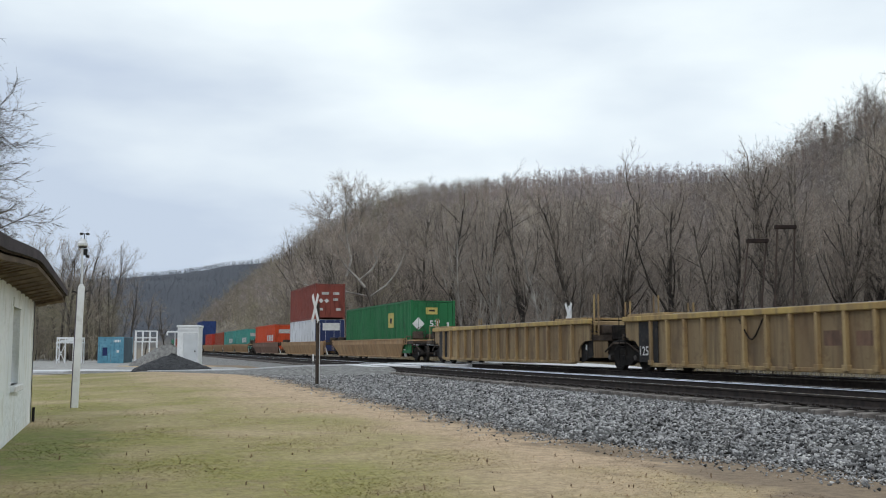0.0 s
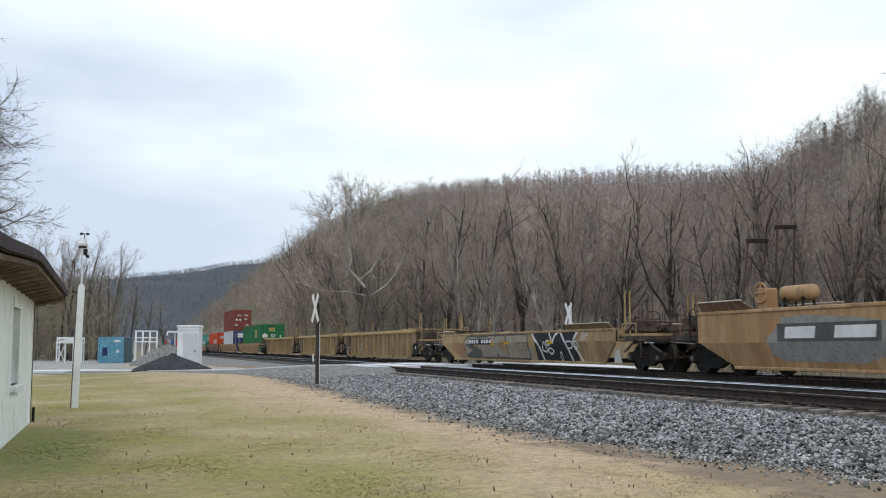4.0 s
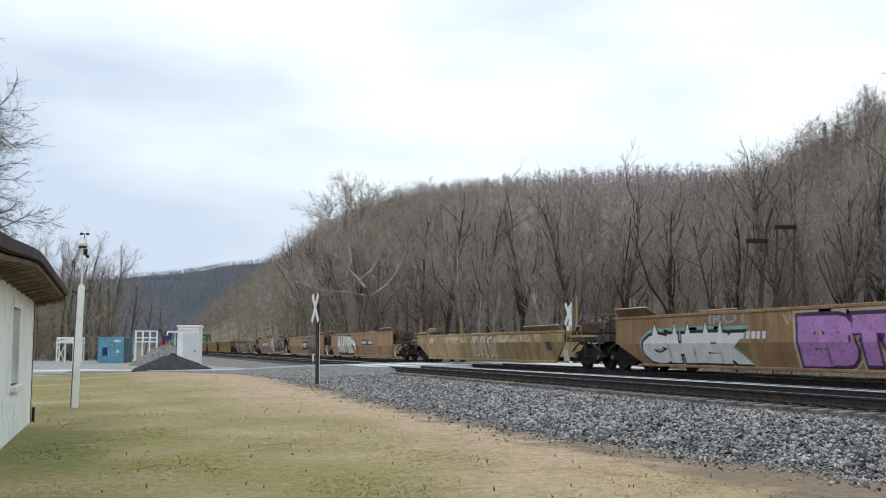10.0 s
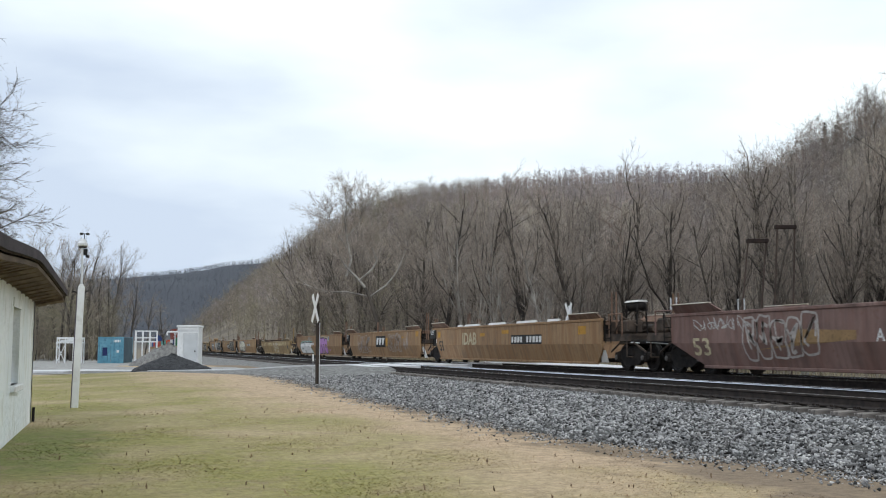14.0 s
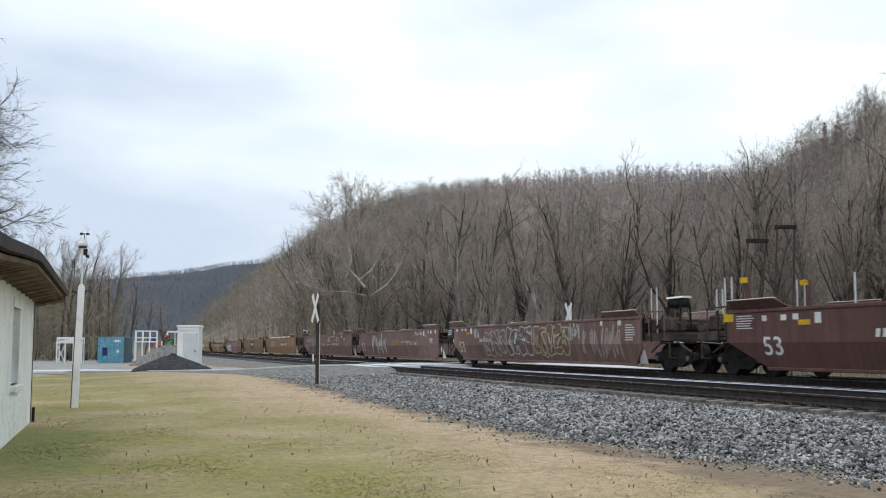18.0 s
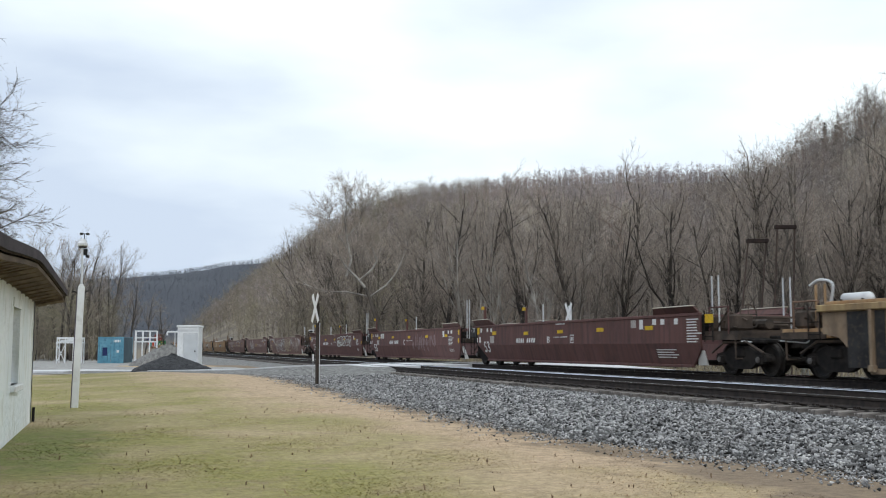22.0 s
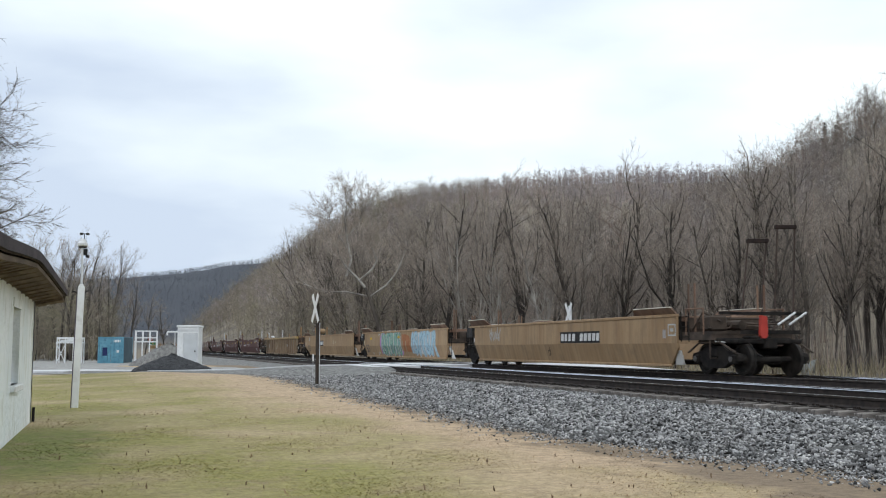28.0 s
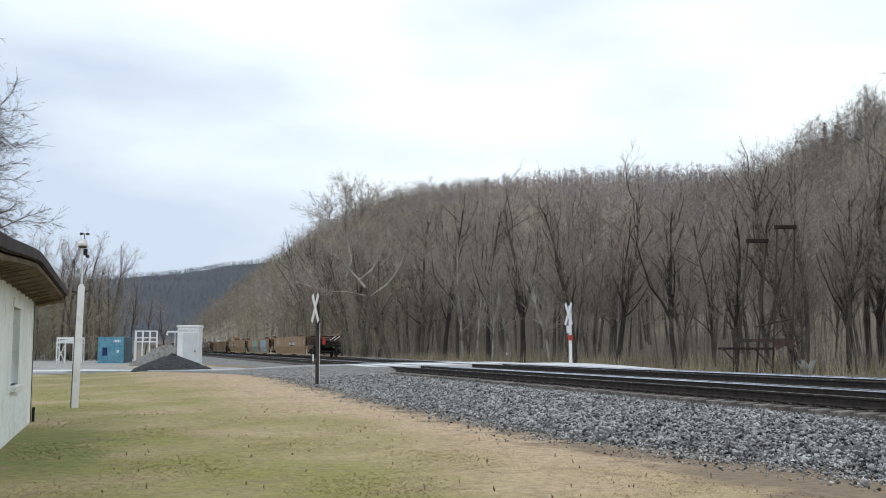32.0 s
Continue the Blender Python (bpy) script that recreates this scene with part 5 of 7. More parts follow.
INK = {"WHITEPAINT": WHITEPAINT, "DARKPANEL": DARKPANEL, "RUSTY": RUSTY,
       "GREYPAINT": flat("grey_paint", (.30, .29, .27)), "GREYDARK": flat("dark_grey_paint", (.10, .095, .09)), "BLACKPAINT": flat("black_paint", (.022, .022, .024)),
       "PALEPAINT": flat("pale_spray_paint", (.58, .58, .55)), "PALEFADE": flat("faded_pale_paint", (.45, .41, .38)), "CREAMPAINT": flat("cream_paint", (.58, .50, .33)),
       "FAINTPAINT": flat("faint_spray_paint", (.42, .35, .30)), "YELLOWMARK": flat("yellow_reflector", (.72, .46, .02)), "AMBERMARK": flat("amber_reflector", (.52, .27, .04)),
       "AMBERFADE": flat("faded_orange_paint", (.30, .19, .09)), "RUSTMARK": flat("rust_orange_paint", (.42, .17, .07)),
       "VIOLETPAINT": flat("violet_spray_paint", (.52, .26, .57)), "BLUEPAINT": flat("blue_spray_paint", (.13, .28, .42)), "SKYPAINT": flat("sky_blue_spray_paint", (.42, .60, .68)),
       "MAROONFADE": flat("faint_grey_spray", (.27, .19, .19)), "GREYTAN": flat("grey_tan_paint", (.36, .32, .25)), "CREAMPALE": flat("pale_cream_paint", (.80, .78, .66)), "EMBLEM": flat("pale_yellow_emblem", (.60, .50, .15)),
       "BANDPAINT": mat("flaking_cream_paint", (.56, .47, .28), (.30, .205, .10), 1.1, .7, bump=0.0, c3=(.26, .15, .07), low=.42, high=.60), "TEALPAINT": flat("teal_spray_paint", (.25, .45, .385)), "MINTPAINT": flat("mint_spray_paint", (.48, .66, .42)), "VIOLETDARK": flat("dark_violet_paint", (.07, .035, .10)),
       "VIOLETFADE": flat("faded_lilac_paint", (.42, .33, .47)), "OLIVEPAINT": flat("olive_spray_paint", (.20, .20, .07)), "GREYPALE": flat("pale_grey_spray", (.36, .38, .37))}


def on_side(name, key, g, ink, off, label=""):
    """Lays a flat (a, z) drawing on the viewer's side of a car, broken at the crease."""
    unit, a, b, lean, Z = CARS[key]
    bm = bmesh.new()
    vs = [bm.verts.new((p[0], p[1], 0)) for p in g.v]
    for f in g.f:
        if len(set(f)) > 2:
            try:
                bm.faces.new([vs[i] for i in f])
            except ValueError:
                pass
    for z in (.86, .95):
        bmesh.ops.bisect_plane(bm, geom=bm.verts[:] + bm.edges[:] + bm.faces[:], plane_co=(0, z, 0), plane_no=(0, 1, 0))
    for v in bm.verts:
        q, z = v.co.x, v.co.y
        v.co = (-(lean(z) + off), a - q, z)
    bmesh.ops.recalc_face_normals(bm, faces=bm.faces[:])
    me = bpy.data.meshes.new(name)
    bm.to_mesh(me)
    bm.free()
    me.materials.append(ink)
    part(name, me, None, unit, label)


def rect(g, a0, a1, z0, z1):
    return g.add([(a0, z0), (a1, z0), (a1, z1), (a0, z1)], [(0, 1, 2, 3)])


def spline(pts, n=6):
    out = []
    for i in range(len(pts) - 1):
        p0, p1, p2, p3 = (pts[max(0, min(len(pts) - 1, i + k))] for k in (-1, 0, 1, 2))
        for s in range(n):
            t = s / n
            out.append(tuple(.5 * (2 * q1 + (q2 - q0) * t + (2 * q0 - 5 * q1 + 4 * q2 - q3) * t * t + (3 * q1 - q0 - 3 * q2 + q3) * t ** 3)
                             for q0, q1, q2, q3 in zip(p0, p1, p2, p3)))
    return out + [pts[-1]]


def stroke(g, pts, w):
    k = len(pts)
    L, R = [], []
    for i, p in enumerate(pts):
        q0, q1 = pts[max(0, i - 1)], pts[min(k - 1, i + 1)]
        d = Vector((q1[0] - q0[0], q1[1] - q0[1]))
        d = d.normalized() if d.length > 1e-6 else Vector((1, 0))
        L.append((p[0] - d.y * w, p[1] + d.x * w))
        R.append((p[0] + d.y * w, p[1] - d.x * w))
    g.add(L + R, [(i, i + 1, k + i + 1, k + i) for i in range(k - 1)])


def letters(body, a0, a1, z0, z1, bold=0.0):
    cu = bpy.data.curves.new("lettering", "FONT")
    cu.body, cu.offset, cu.resolution_u = body, bold, 3
    ob = bpy.data.objects.new("lettering", cu)
    scene.collection.objects.link(ob)
    me = bpy.data.meshes.new_from_object(ob.evaluated_get(bpy.context.evaluated_depsgraph_get()))
    bpy.data.objects.remove(ob)
    P = np.array([v.co[:2] for v in me.vertices])
    lo, hi = P.min(0), P.max(0)
    P = (P - lo) / (hi - lo) * (a1 - a0, z1 - z0) + (a0, z0)
    g = Geo().add([tuple(p) for p in P], [tuple(f.vertices) for f in me.polygons])
    bpy.data.meshes.remove(me)
    return g


def blob_shape(rng, a0, a1, z0, z1, rag=.25):
    n, pts = 14, []
    for i in range(n):
        t = 2 * math.pi * i / n
        q = 1 - rag * rng.random()
        c, s = math.cos(t), math.sin(t)
        c, s = math.copysign(abs(c) ** .55, c), math.copysign(abs(s) ** .55, s)
        pts.append(((a0 + a1) / 2 + (a1 - a0) / 2 * c * q, (z0 + z1) / 2 + (z1 - z0) / 2 * s * q))
    return pts


def mark(key, kind, a0, a1, z0, z1, *more):
    rng = random.Random(repr((key, kind, a0)))
    Z = CARS[key][4]
    z1 = min(z1, Z - .01)
    g = Geo()
    if kind in ("panel", "flash"):
        on_side("reflector" if kind == "flash" else "stencil_plate", key, rect(g, a0, a1, z0, z1), INK[more[0]], .014 if kind == "flash" else .005)
    elif kind == "band":
        n = 40
        top = [(a0 + (a1 - a0) * i / n, z1 - rng.random() * .05) for i in range(n + 1)]
        bot = [(a0 + (a1 - a0) * i / n, z0 + rng.random() ** 3 * .10) for i in range(n + 1)]
        g.add(bot + top, [(i, i + 1, n + 2 + i, n + 1 + i) for i in range(n)])
        on_side("faded_band", key, g, INK[more[0]], .005)
    elif kind == "blob":
        p = blob_shape(rng, a0, a1, z0, z1)
        on_side("paint_patch", key, g.add(p, [tuple(range(len(p)))]), INK[more[0]], .004)
    elif kind == "wedge":
        on_side("painted_emblem", key, g.add([(a0, z0), (a1, z0 + (z1 - z0) * .5), (a1, z1 - .05), (a0 + (a1 - a0) * .45, z1), (a0 + (a1 - a0) * .4, z0 + .15)], [(0, 1, 2, 3, 4)]), INK[more[0]], .005)
    elif kind == "ring":
        w = (a1 - a0) * .1
        for r in ((a0, a0 + w, z0, z1), (a1 - w, a1, z0, z1), (a0 + w, a1 - w, z0, z0 + w), (a0 + w, a1 - w, z1 - w, z1), (a0 + 3 * w, a1 - 3 * w, z0 + 3 * w, z1 - 3 * w)):
            rect(g, *r)
        on_side("stencil", key, g, INK[more[0]], .006)
    elif kind == "text":
        if len(more) > 2:
            # packed letters: a pale halo, a dark rim and the fill, each letter overlapping its neighbour
            rim, halo = more[2], more[3]
            wts = [.5 if c == "I" else 1.15 if c == "C" else 1.0 for c in more[1]]
            c0 = a0
            cells = []
            for c, q in zip(more[1], wts):
                c1 = c0 + (a1 - a0) * q / sum(wts)
                cells.append((c, c0 - .06, c1 + .06, z0 + rng.uniform(0, .07) * (z1 - z0), z1 - rng.uniform(0, .08) * (z1 - z0)))
                c0 = c1
            for nm, ink, grow_by, bold, off in (("graffiti_halo", halo, .17, .19, .005), ("graffiti_outline", rim, .075, .17, .008), ("graffiti_letter", more[0], -.015, .13, .011)):
                if ink != "none":
                    for c, p0, p1, lo, hi in cells:
                        on_side(nm, key, letters(c, p0 - grow_by, p1 + grow_by, max(.21, lo - grow_by), min(Z - .01, hi + grow_by), bold), INK[ink], off)
            return
        on_side("graffiti" if len(more[1]) > 2 else "lettering", key, letters(more[1], a0, a1, z0, z1, .03 if len(more[1]) > 2 else .012), INK[more[0]], .012)
    elif kind == "plate":
        ink, what = more[0], more[-1]
        off = .006
        if ink != "none":
            on_side("number_board", key, rect(Geo(), a0, a1, z0, z1), INK[ink], .0145)
            off = .017
        d, h = a1 - a0, z1 - z0
        if what.startswith("text:"):
            on_side("lettering", key, letters(what[5:], a0, a1, z0, z1, .01), WHITEPAINT, .045 if key[0] in "PN" else .008)
            return
        if what in ("logo", "logo2"):
            for i in range(3):
                c0 = a0 + d * (.07 + .30 * i)
                g.add([(c0, z0 + h * .2), (c0 + d * .14, z0 + h * .2), (c0 + d * .26, z1 - h * .18), (c0 + d * .02, z1 - h * .18)], [(0, 1, 2, 3)])
            on_side("emblem", key, g, INK["PALEPAINT" if what == "logo2" else "WHITEPAINT"], off)
            return
        n = int(what.split(":")[1])
        ink = INK["CREAMPAINT" if what.startswith("barsc") else "WHITEPAINT"]
        if what.startswith("lines"):
            for i in range(n):
                z = z1 - h * (i + .8) / n
                on_side("stencil", key, rect(Geo(), a0, a0 + d * rng.uniform(.55, 1), z, z + h / n * .4), ink, off)
        else:
            for i in range(n):
                if n > 8 and i == 4:
                    continue
                q0 = a0 + d * (i + .16) / n
                q1, lean = q0 + d / n * rng.choice((.62, .70, .74)), h * .10
                pts = [(q0, z0 + h * .18), (q1, z0 + h * .18), (q1 + lean, z1 - h * .18), (q0 + lean, z1 - h * .18)]
                on_side("stencil", key, Geo().add(pts, [(0, 1, 2, 3)]), ink, off)
    elif kind == "scrawl":
        n = int(more[1])
        if key[0] == "M" and more[0] == "FAINTPAINT":
            more = ("MAROONFADE", more[1])
        wide = max(.012, min(.035, (z1 - z0) * .03))
        for i in range(n):
            c0, c1 = a0 + (a1 - a0) * i / n, a0 + (a1 - a0) * (i + 1.25) / n
            pts = [(rng.uniform(c0, c1), z0 + (z1 - z0) * q) for q in (rng.uniform(.6, 1), rng.uniform(0, .3), rng.uniform(.5, 1), rng.uniform(.2, .6), rng.uniform(0, .4), rng.uniform(.4, .9))]
            one = Geo()
            stroke(one, spline(pts), wide)
            on_side("graffiti", key, one, INK[more[0]], .008)
    elif kind == "loops":
        # swept arches, each in three widths: halo, rim and fill
        n, wd = int(more[3]), more[4]
        for i in range(n):
            c = a0 + (a1 - a0) * (i + .5) / n
            w, h = (a1 - a0) / n * rng.uniform(.35, .62), z1 - z0
            lo, hi, b0 = z0 + h * rng.uniform(.02, .16), z1 - h * rng.uniform(.02, .14), z0 + h * rng.uniform(.4, .6)
            form = i % 4
            if form == 0:
                pts = [(c - w, lo), (c - w * .8, hi - h * .15), (c, hi), (c + w * .7, hi - h * .2), (c + w, b0), (c + w * 1.3, lo)]
            elif form == 1:
                pts = [(c + w, hi), (c - w * .4, hi - h * .05), (c - w, b0 + h * .1), (c + w * .6, b0 - h * .12), (c + w * .7, lo + h * .1), (c - w, lo)]
            elif form == 2:
                pts = [(c - w, hi), (c - w * .5, lo + h * .1), (c + w * .1, lo), (c + w * .7, b0), (c + w * .9, hi)]
            else:
                pts = [(c - w * 1.1, b0), (c - w * .2, hi), (c + w * .5, hi - h * .1), (c + w * .3, b0), (c + w * .9, lo), (c + w * 1.6, lo + h * .05)]
            pts = [(q, max(z0 + wd, min(z1 - wd, r))) for q, r in spline(pts)]
            for nm, ink, k, off in (("graffiti_halo", more[2], 2.0, .006), ("graffiti_outline", more[1], 1.35, .0085), ("graffiti", more[0], 1.0, .011)):
                if ink != "none":
                    one = Geo()
                    stroke(one, pts, wd * k)
                    on_side(nm, key, one, INK[ink], off)
    elif kind == "trace":
        one = Geo()
        stroke(one, spline([(a0 + (a1 - a0) * q, z0 + (z1 - z0) * r) for q, r in more[2]]), more[1])
        on_side("graffiti_outline", key, one, INK[more[0]], .012)
    elif kind == "shape":
        p = [(a0 + (a1 - a0) * q, z0 + (z1 - z0) * r) for q, r in more[1]]
        on_side("graffiti", key, Geo().add(p, [tuple(range(len(p)))]), INK[more[0]], more[2])
    elif kind == "wild":
        # tangled lettering: a dark fill under pale and black strokes
        n = int(more[2])
        for i in range(n):
            c0, c1 = a0 + (a1 - a0) * (i - .15) / n, a0 + (a1 - a0) * (i + 1.15) / n
            p = spline(blob_shape(rng, c0, c1, z0, z1, .12), 3)
            g.add(p, [tuple(range(len(p)))])
        on_side("graffiti", key, g, INK[more[0]], .005)
        pale, dark = Geo(), Geo()
        for i in range(6 * n):
            c = a0 + (a1 - a0) * (i + rng.random()) / (6 * n)
            q = z0 + (z1 - z0) * rng.uniform(.05, .55)
            hgt = (z1 - z0) * rng.uniform(.3, .5)
            pts = [(c + rng.uniform(-.16, .16), q + hgt * k / 3) for k in range(4)]
            if rng.random() < .6:
                pts.append((pts[-1][0] + rng.uniform(-.35, .35), pts[-1][1] - rng.uniform(.0, .25)))
            stroke(pale if i % 3 else dark, spline(pts), rng.uniform(.016, .042))
        on_side("graffiti_outline", key, pale, INK[more[1]], .010)
        on_side("graffiti_shade", key, dark, INK["BLACKPAINT"], .008)
    elif kind in ("bubble", "bubble2"):
        n = int(more[2])
        out, inn = Geo(), Geo()
        for i in range(n):
            c0, c1 = a0 + (a1 - a0) * (i - .06) / n, a0 + (a1 - a0) * (i + 1.08) / n
            q0, q1 = z0 + (z1 - z0) * rng.uniform(0, .1), z1 - (z1 - z0) * rng.uniform(0, .14)
            p = spline(blob_shape(rng, c0, c1, q0, q1, .2), 3)
            if kind == "bubble":
                g.add(p, [tuple(range(len(p)))])
            stroke(out, p + [p[0]], .028)
            for _ in range(3):
                m = [(rng.uniform(c0 + .1 * (c1 - c0), c1 - .1 * (c1 - c0)), q0 + (q1 - q0) * rng.uniform(.12, .9)) for _ in range(3)]
                stroke(out, spline(m), rng.uniform(.02, .055))
        if kind == "bubble":
            on_side("graffiti", key, g, INK[more[0]], .007)
        on_side("graffiti_outline", key, out, INK[more[1]], .012)


mark('P3', 'plate', 1.05, 1.92, 0.43, 0.79, 'none', 'text:125T')
mark('P2', 'plate', 0.95, 1.45, 0.5, 0.78, 'none', 'text:125')
mark('P3', 'scrawl', 4.28, 4.86, 0.27, 1.22, 'WHITEPAINT', '2')
mark('P3', 'scrawl', 5.10, 5.88, 0.47, 1.22, 'WHITEPAINT', '2')
mark('P3', 'scrawl', 7.13, 7.78, 0.54, 1.23, 'GREYPAINT', '3')
mark('P2', 'panel', 9.34, 9.95, 0.78, 1.12, 'RUSTY')
mark('P2', 'panel', 10.40, 11.13, 0.78, 1.10, 'RUSTY')
mark('G1', 'plate', 3.98, 6.82, 0.88, 1.13, 'DARKPANEL', 'bars:9')
mark('G1', 'flash', 6.59, 7.12, 0.84, 0.99, 'YELLOWMARK')
mark('G1', 'flash', 8.34, 8.89, 0.87, 0.97, 'YELLOWMARK')
mark('G1', 'flash', 12.67, 13.14, 0.87, 0.99, 'YELLOWMARK')
mark('G1', 'scrawl', 1.3, 3.3, 0.3, 1.15, 'RUSTMARK', '5')
mark('G1', 'text', 3.35, 10.7, 0.29, 1.27, 'GREYTAN', 'SIKE', 'GREYDARK', 'none')
mark('G1', 'shape', 10.4, 11.5, 0.27, 1.29, 'GREYTAN', [(0, 0), (.9, 0), (.6, .45), (.2, .5)], .006)
mark('G1', 'panel', 11.45, 15.1, 0.27, 1.30, 'BLACKPAINT')
for a0, a1, pts, w in ((11.2, 12.1, [(0, 1), (.35, .72), (.7, .5), (1, 0)], .06), (12.8, 13.9, [(0, 1), (.2, .75), (.3, .6), (.55, .85), (1, 1)], .05), (13.8, 14.6, [(0, 1), (.4, .7), (.75, .35), (1, 0)], .055), (14.9, 15.4, [(1, 1), (.2, .72), (.3, .4), (1, 0)], .055),
                       (12.1, 12.6, [(0, .35), (.5, .62), (.9, .3), (0, .35)], .03), (12.5, 12.9, [(0, .6), (.5, .68), (1, .6), (.5, .5), (0, .6)], .03), (12.6, 13.1, [(0, .35), (.5, .42), (1, .32), (.5, .22), (0, .35)], .03),
                       (14.3, 14.8, [(0, .62), (.8, .62), (.9, .45), (.2, .42), (0, .62)], .03), (14.8, 15.2, [(0, .62), (1, .6), (.6, .35), (0, .62)], .03), (13.6, 13.8, [(0, .1), (.5, .3), (1, .1), (.5, 0), (0, .1)], .02)):
    mark('G1', 'trace', a0, a1, 0.27, 1.36, 'WHITEPAINT', w, pts)
mark('G1', 'trace', 15.5, 16.1, 0.9, 1.3, 'PALEPAINT', .025, [(0, .2), (.4, 1), (.6, .3), (.2, .5), (1, .7)])
mark('H2', 'plate', 3.52, 7.04, 0.88, 1.31, 'GREYDARK', 'bars:2')
mark('H2', 'blob', 3.06, 7.81, 0.34, 1.55, 'GREYPAINT')
mark('H2', 'blob', 9.21, 11.44, 0.21, 1.69, 'PALEPAINT')
mark('H2', 'bubble', 11.55, 17.32, 0.23, 1.66, 'BLACKPAINT', 'PALEPAINT', '6')
mark('H3', 'plate', 7.46, 10.03, 0.60, 1.23, 'DARKPANEL', 'logo')
mark('H3', 'wild', 10.15, 15.0, 0.24, 1.70, 'GREYDARK', 'CREAMPALE', '7')
mark('H3', 'loops', 10.2, 15.3, 0.26, 1.69, 'GREYDARK', 'CREAMPALE', 'none', '15', .042)
mark('H3', 'scrawl', 2.86, 3.84, 1.13, 1.64, 'PALEPAINT', '3')
mark('H3', 'scrawl', 4.85, 5.87, 1.37, 1.68, 'BLUEPAINT', '3')
mark('H3', 'scrawl', 5.86, 7.27, 1.01, 1.61, 'CREAMPAINT', '4')
mark('H3', 'scrawl', 7.11, 8.20, 1.41, 1.66, 'BLACKPAINT', '2')
mark('H3', 'flash', 5.30, 5.79, 1.26, 1.39, 'YELLOWMARK')
mark('H3', 'text', 1.0, 1.65, 0.57, 1.02, 'BLACKPAINT', '53')
mark('H4', 'shape', 7.0, 9.15, 0.24, 1.5, 'BLACKPAINT', [(0, .25), (0, .9), (.5, .86), (1, .55), (.72, .0), (.5, .42), (.25, .5), (.12, .2)], .0095)
mark('H4', 'text', 3.06, 7.7, 0.33, 1.60, 'CREAMPALE', 'NAIVER', 'BLACKPAINT', 'VIOLETFADE')
mark('H4', 'shape', 7.0, 9.0, 0.34, 1.42, 'CREAMPALE', [(0, .55), (0, .9), (.5, .88), (.94, .55), (.72, .08), (.52, .5), (.25, .6)], .0125)
mark('H4', 'shape', 3.2, 7.6, 0.22, 0.4, 'BLACKPAINT', [(0, .3), (.1, 0), (1, 0), (1, 1), (0, 1)], .007)
mark('H4', 'scrawl', 7.6, 9.6, 1.3, 1.66, 'VIOLETFADE', '3')
mark('H4', 'scrawl', 1.07, 2.35, 0.27, 0.66, 'PALEPAINT', '3')
mark('H4', 'flash', 8.69, 9.15, 1.30, 1.39, 'YELLOWMARK')
mark('H4', 'plate', 10.37, 13.27, 0.93, 1.23, 'DARKPANEL', 'bars:9')
mark('J1', 'band', 0.29, 17.5, 0.95, 1.27, 'BANDPAINT')
mark('J1', 'blob', 5.98, 7.11, 0.90, 1.21, 'YELLOWMARK')
mark('J1', 'loops', 8.5, 11.5, 0.30, 1.30, 'CREAMPALE', 'none', 'none', '7', .03)
mark('J1', 'panel', 16.68, 17.18, 0.65, 0.96, 'GREYDARK')
for q, w in ((2.5, .5), (3.6, .35), (4.3, .4), (5.2, .4), (5.9, .35)):
    mark('K1', 'shape', q - w, q + w, 0.7, 1.5, 'BLACKPAINT', [(0, 0), (1, 0), (.45, 1)], .0075)
    mark('K1', 'shape', q - w * .75, q + w * .75, 0.7, 1.44, 'WHITEPAINT', [(0, 0), (1, 0), (.45, 1)], .0115)
mark('K1', 'text', 1.72, 7.1, 0.25, 1.18, 'WHITEPAINT', 'CHEK', 'BLACKPAINT', 'TEALPAINT')
mark('K1', 'blob', 6.0, 7.0, 0.4, 0.85, 'OLIVEPAINT')
mark('K1', 'plate', 6.53, 7.89, 0.91, 1.20, 'none', 'bars:6')
mark('K1', 'text', 5.35, 7.17, 1.36, 1.66, 'GREYPALE', 'IROT')
mark('K1', 'text', 9.15, 13.0, 0.27, 1.52, 'VIOLETPAINT', 'EBTC', 'VIOLETDARK', 'CREAMPAINT')
mark('K1', 'trace', 13.3, 13.8, 1.25, 1.6, 'PALEPAINT', .05, [(0, .5), (.5, 1), (1, .5), (.5, 0), (0, .5)])
mark('K1', 'blob', 13.4, 13.7, 1.32, 1.52, 'BLUEPAINT')
mark('K1', 'scrawl', 8.32, 9.23, 1.28, 1.79, 'CREAMPAINT', '2')
mark('K1', 'scrawl', 12.78, 13.42, 1.22, 1.71, 'CREAMPAINT', '1')
mark('K1', 'scrawl', 13.09, 14.20, 0.43, 0.69, 'VIOLETPAINT', '2')
mark('K2', 'plate', 7.80, 10.08, 0.78, 1.44, 'DARKPANEL', 'logo')
mark('K2', 'bubble2', 10.7, 13.4, 0.42, 1.64, 'none', 'FAINTPAINT', '5')
mark('K2', 'scrawl', 13.99, 14.83, 0.59, 1.59, 'FAINTPAINT', '3')
mark('K2', 'bubble2', 3.0, 6.3, 0.38, 1.62, 'none', 'FAINTPAINT', '5')
mark('K2', 'panel', 16.37, 16.88, 1.34, 1.64, 'AMBERMARK')
mark('K2', 'panel', 10.16, 10.59, 0.87, 1.31, 'AMBERMARK')
mark('K2', 'flash', 13.63, 14.06, 1.26, 1.36, 'AMBERMARK')
mark('K3', 'panel', 0.86, 1.28, 1.23, 1.50, 'AMBERMARK')
mark('K3', 'text', 1.13, 1.74, 0.59, 1.07, 'BLACKPAINT', '53')
mark('K3', 'plate', 10.61, 13.70, 0.88, 1.24, 'DARKPANEL', 'bars:10')
mark('K3', 'text', 4.61, 6.49, 0.87, 1.42, 'CREAMPAINT', 'IDAB')
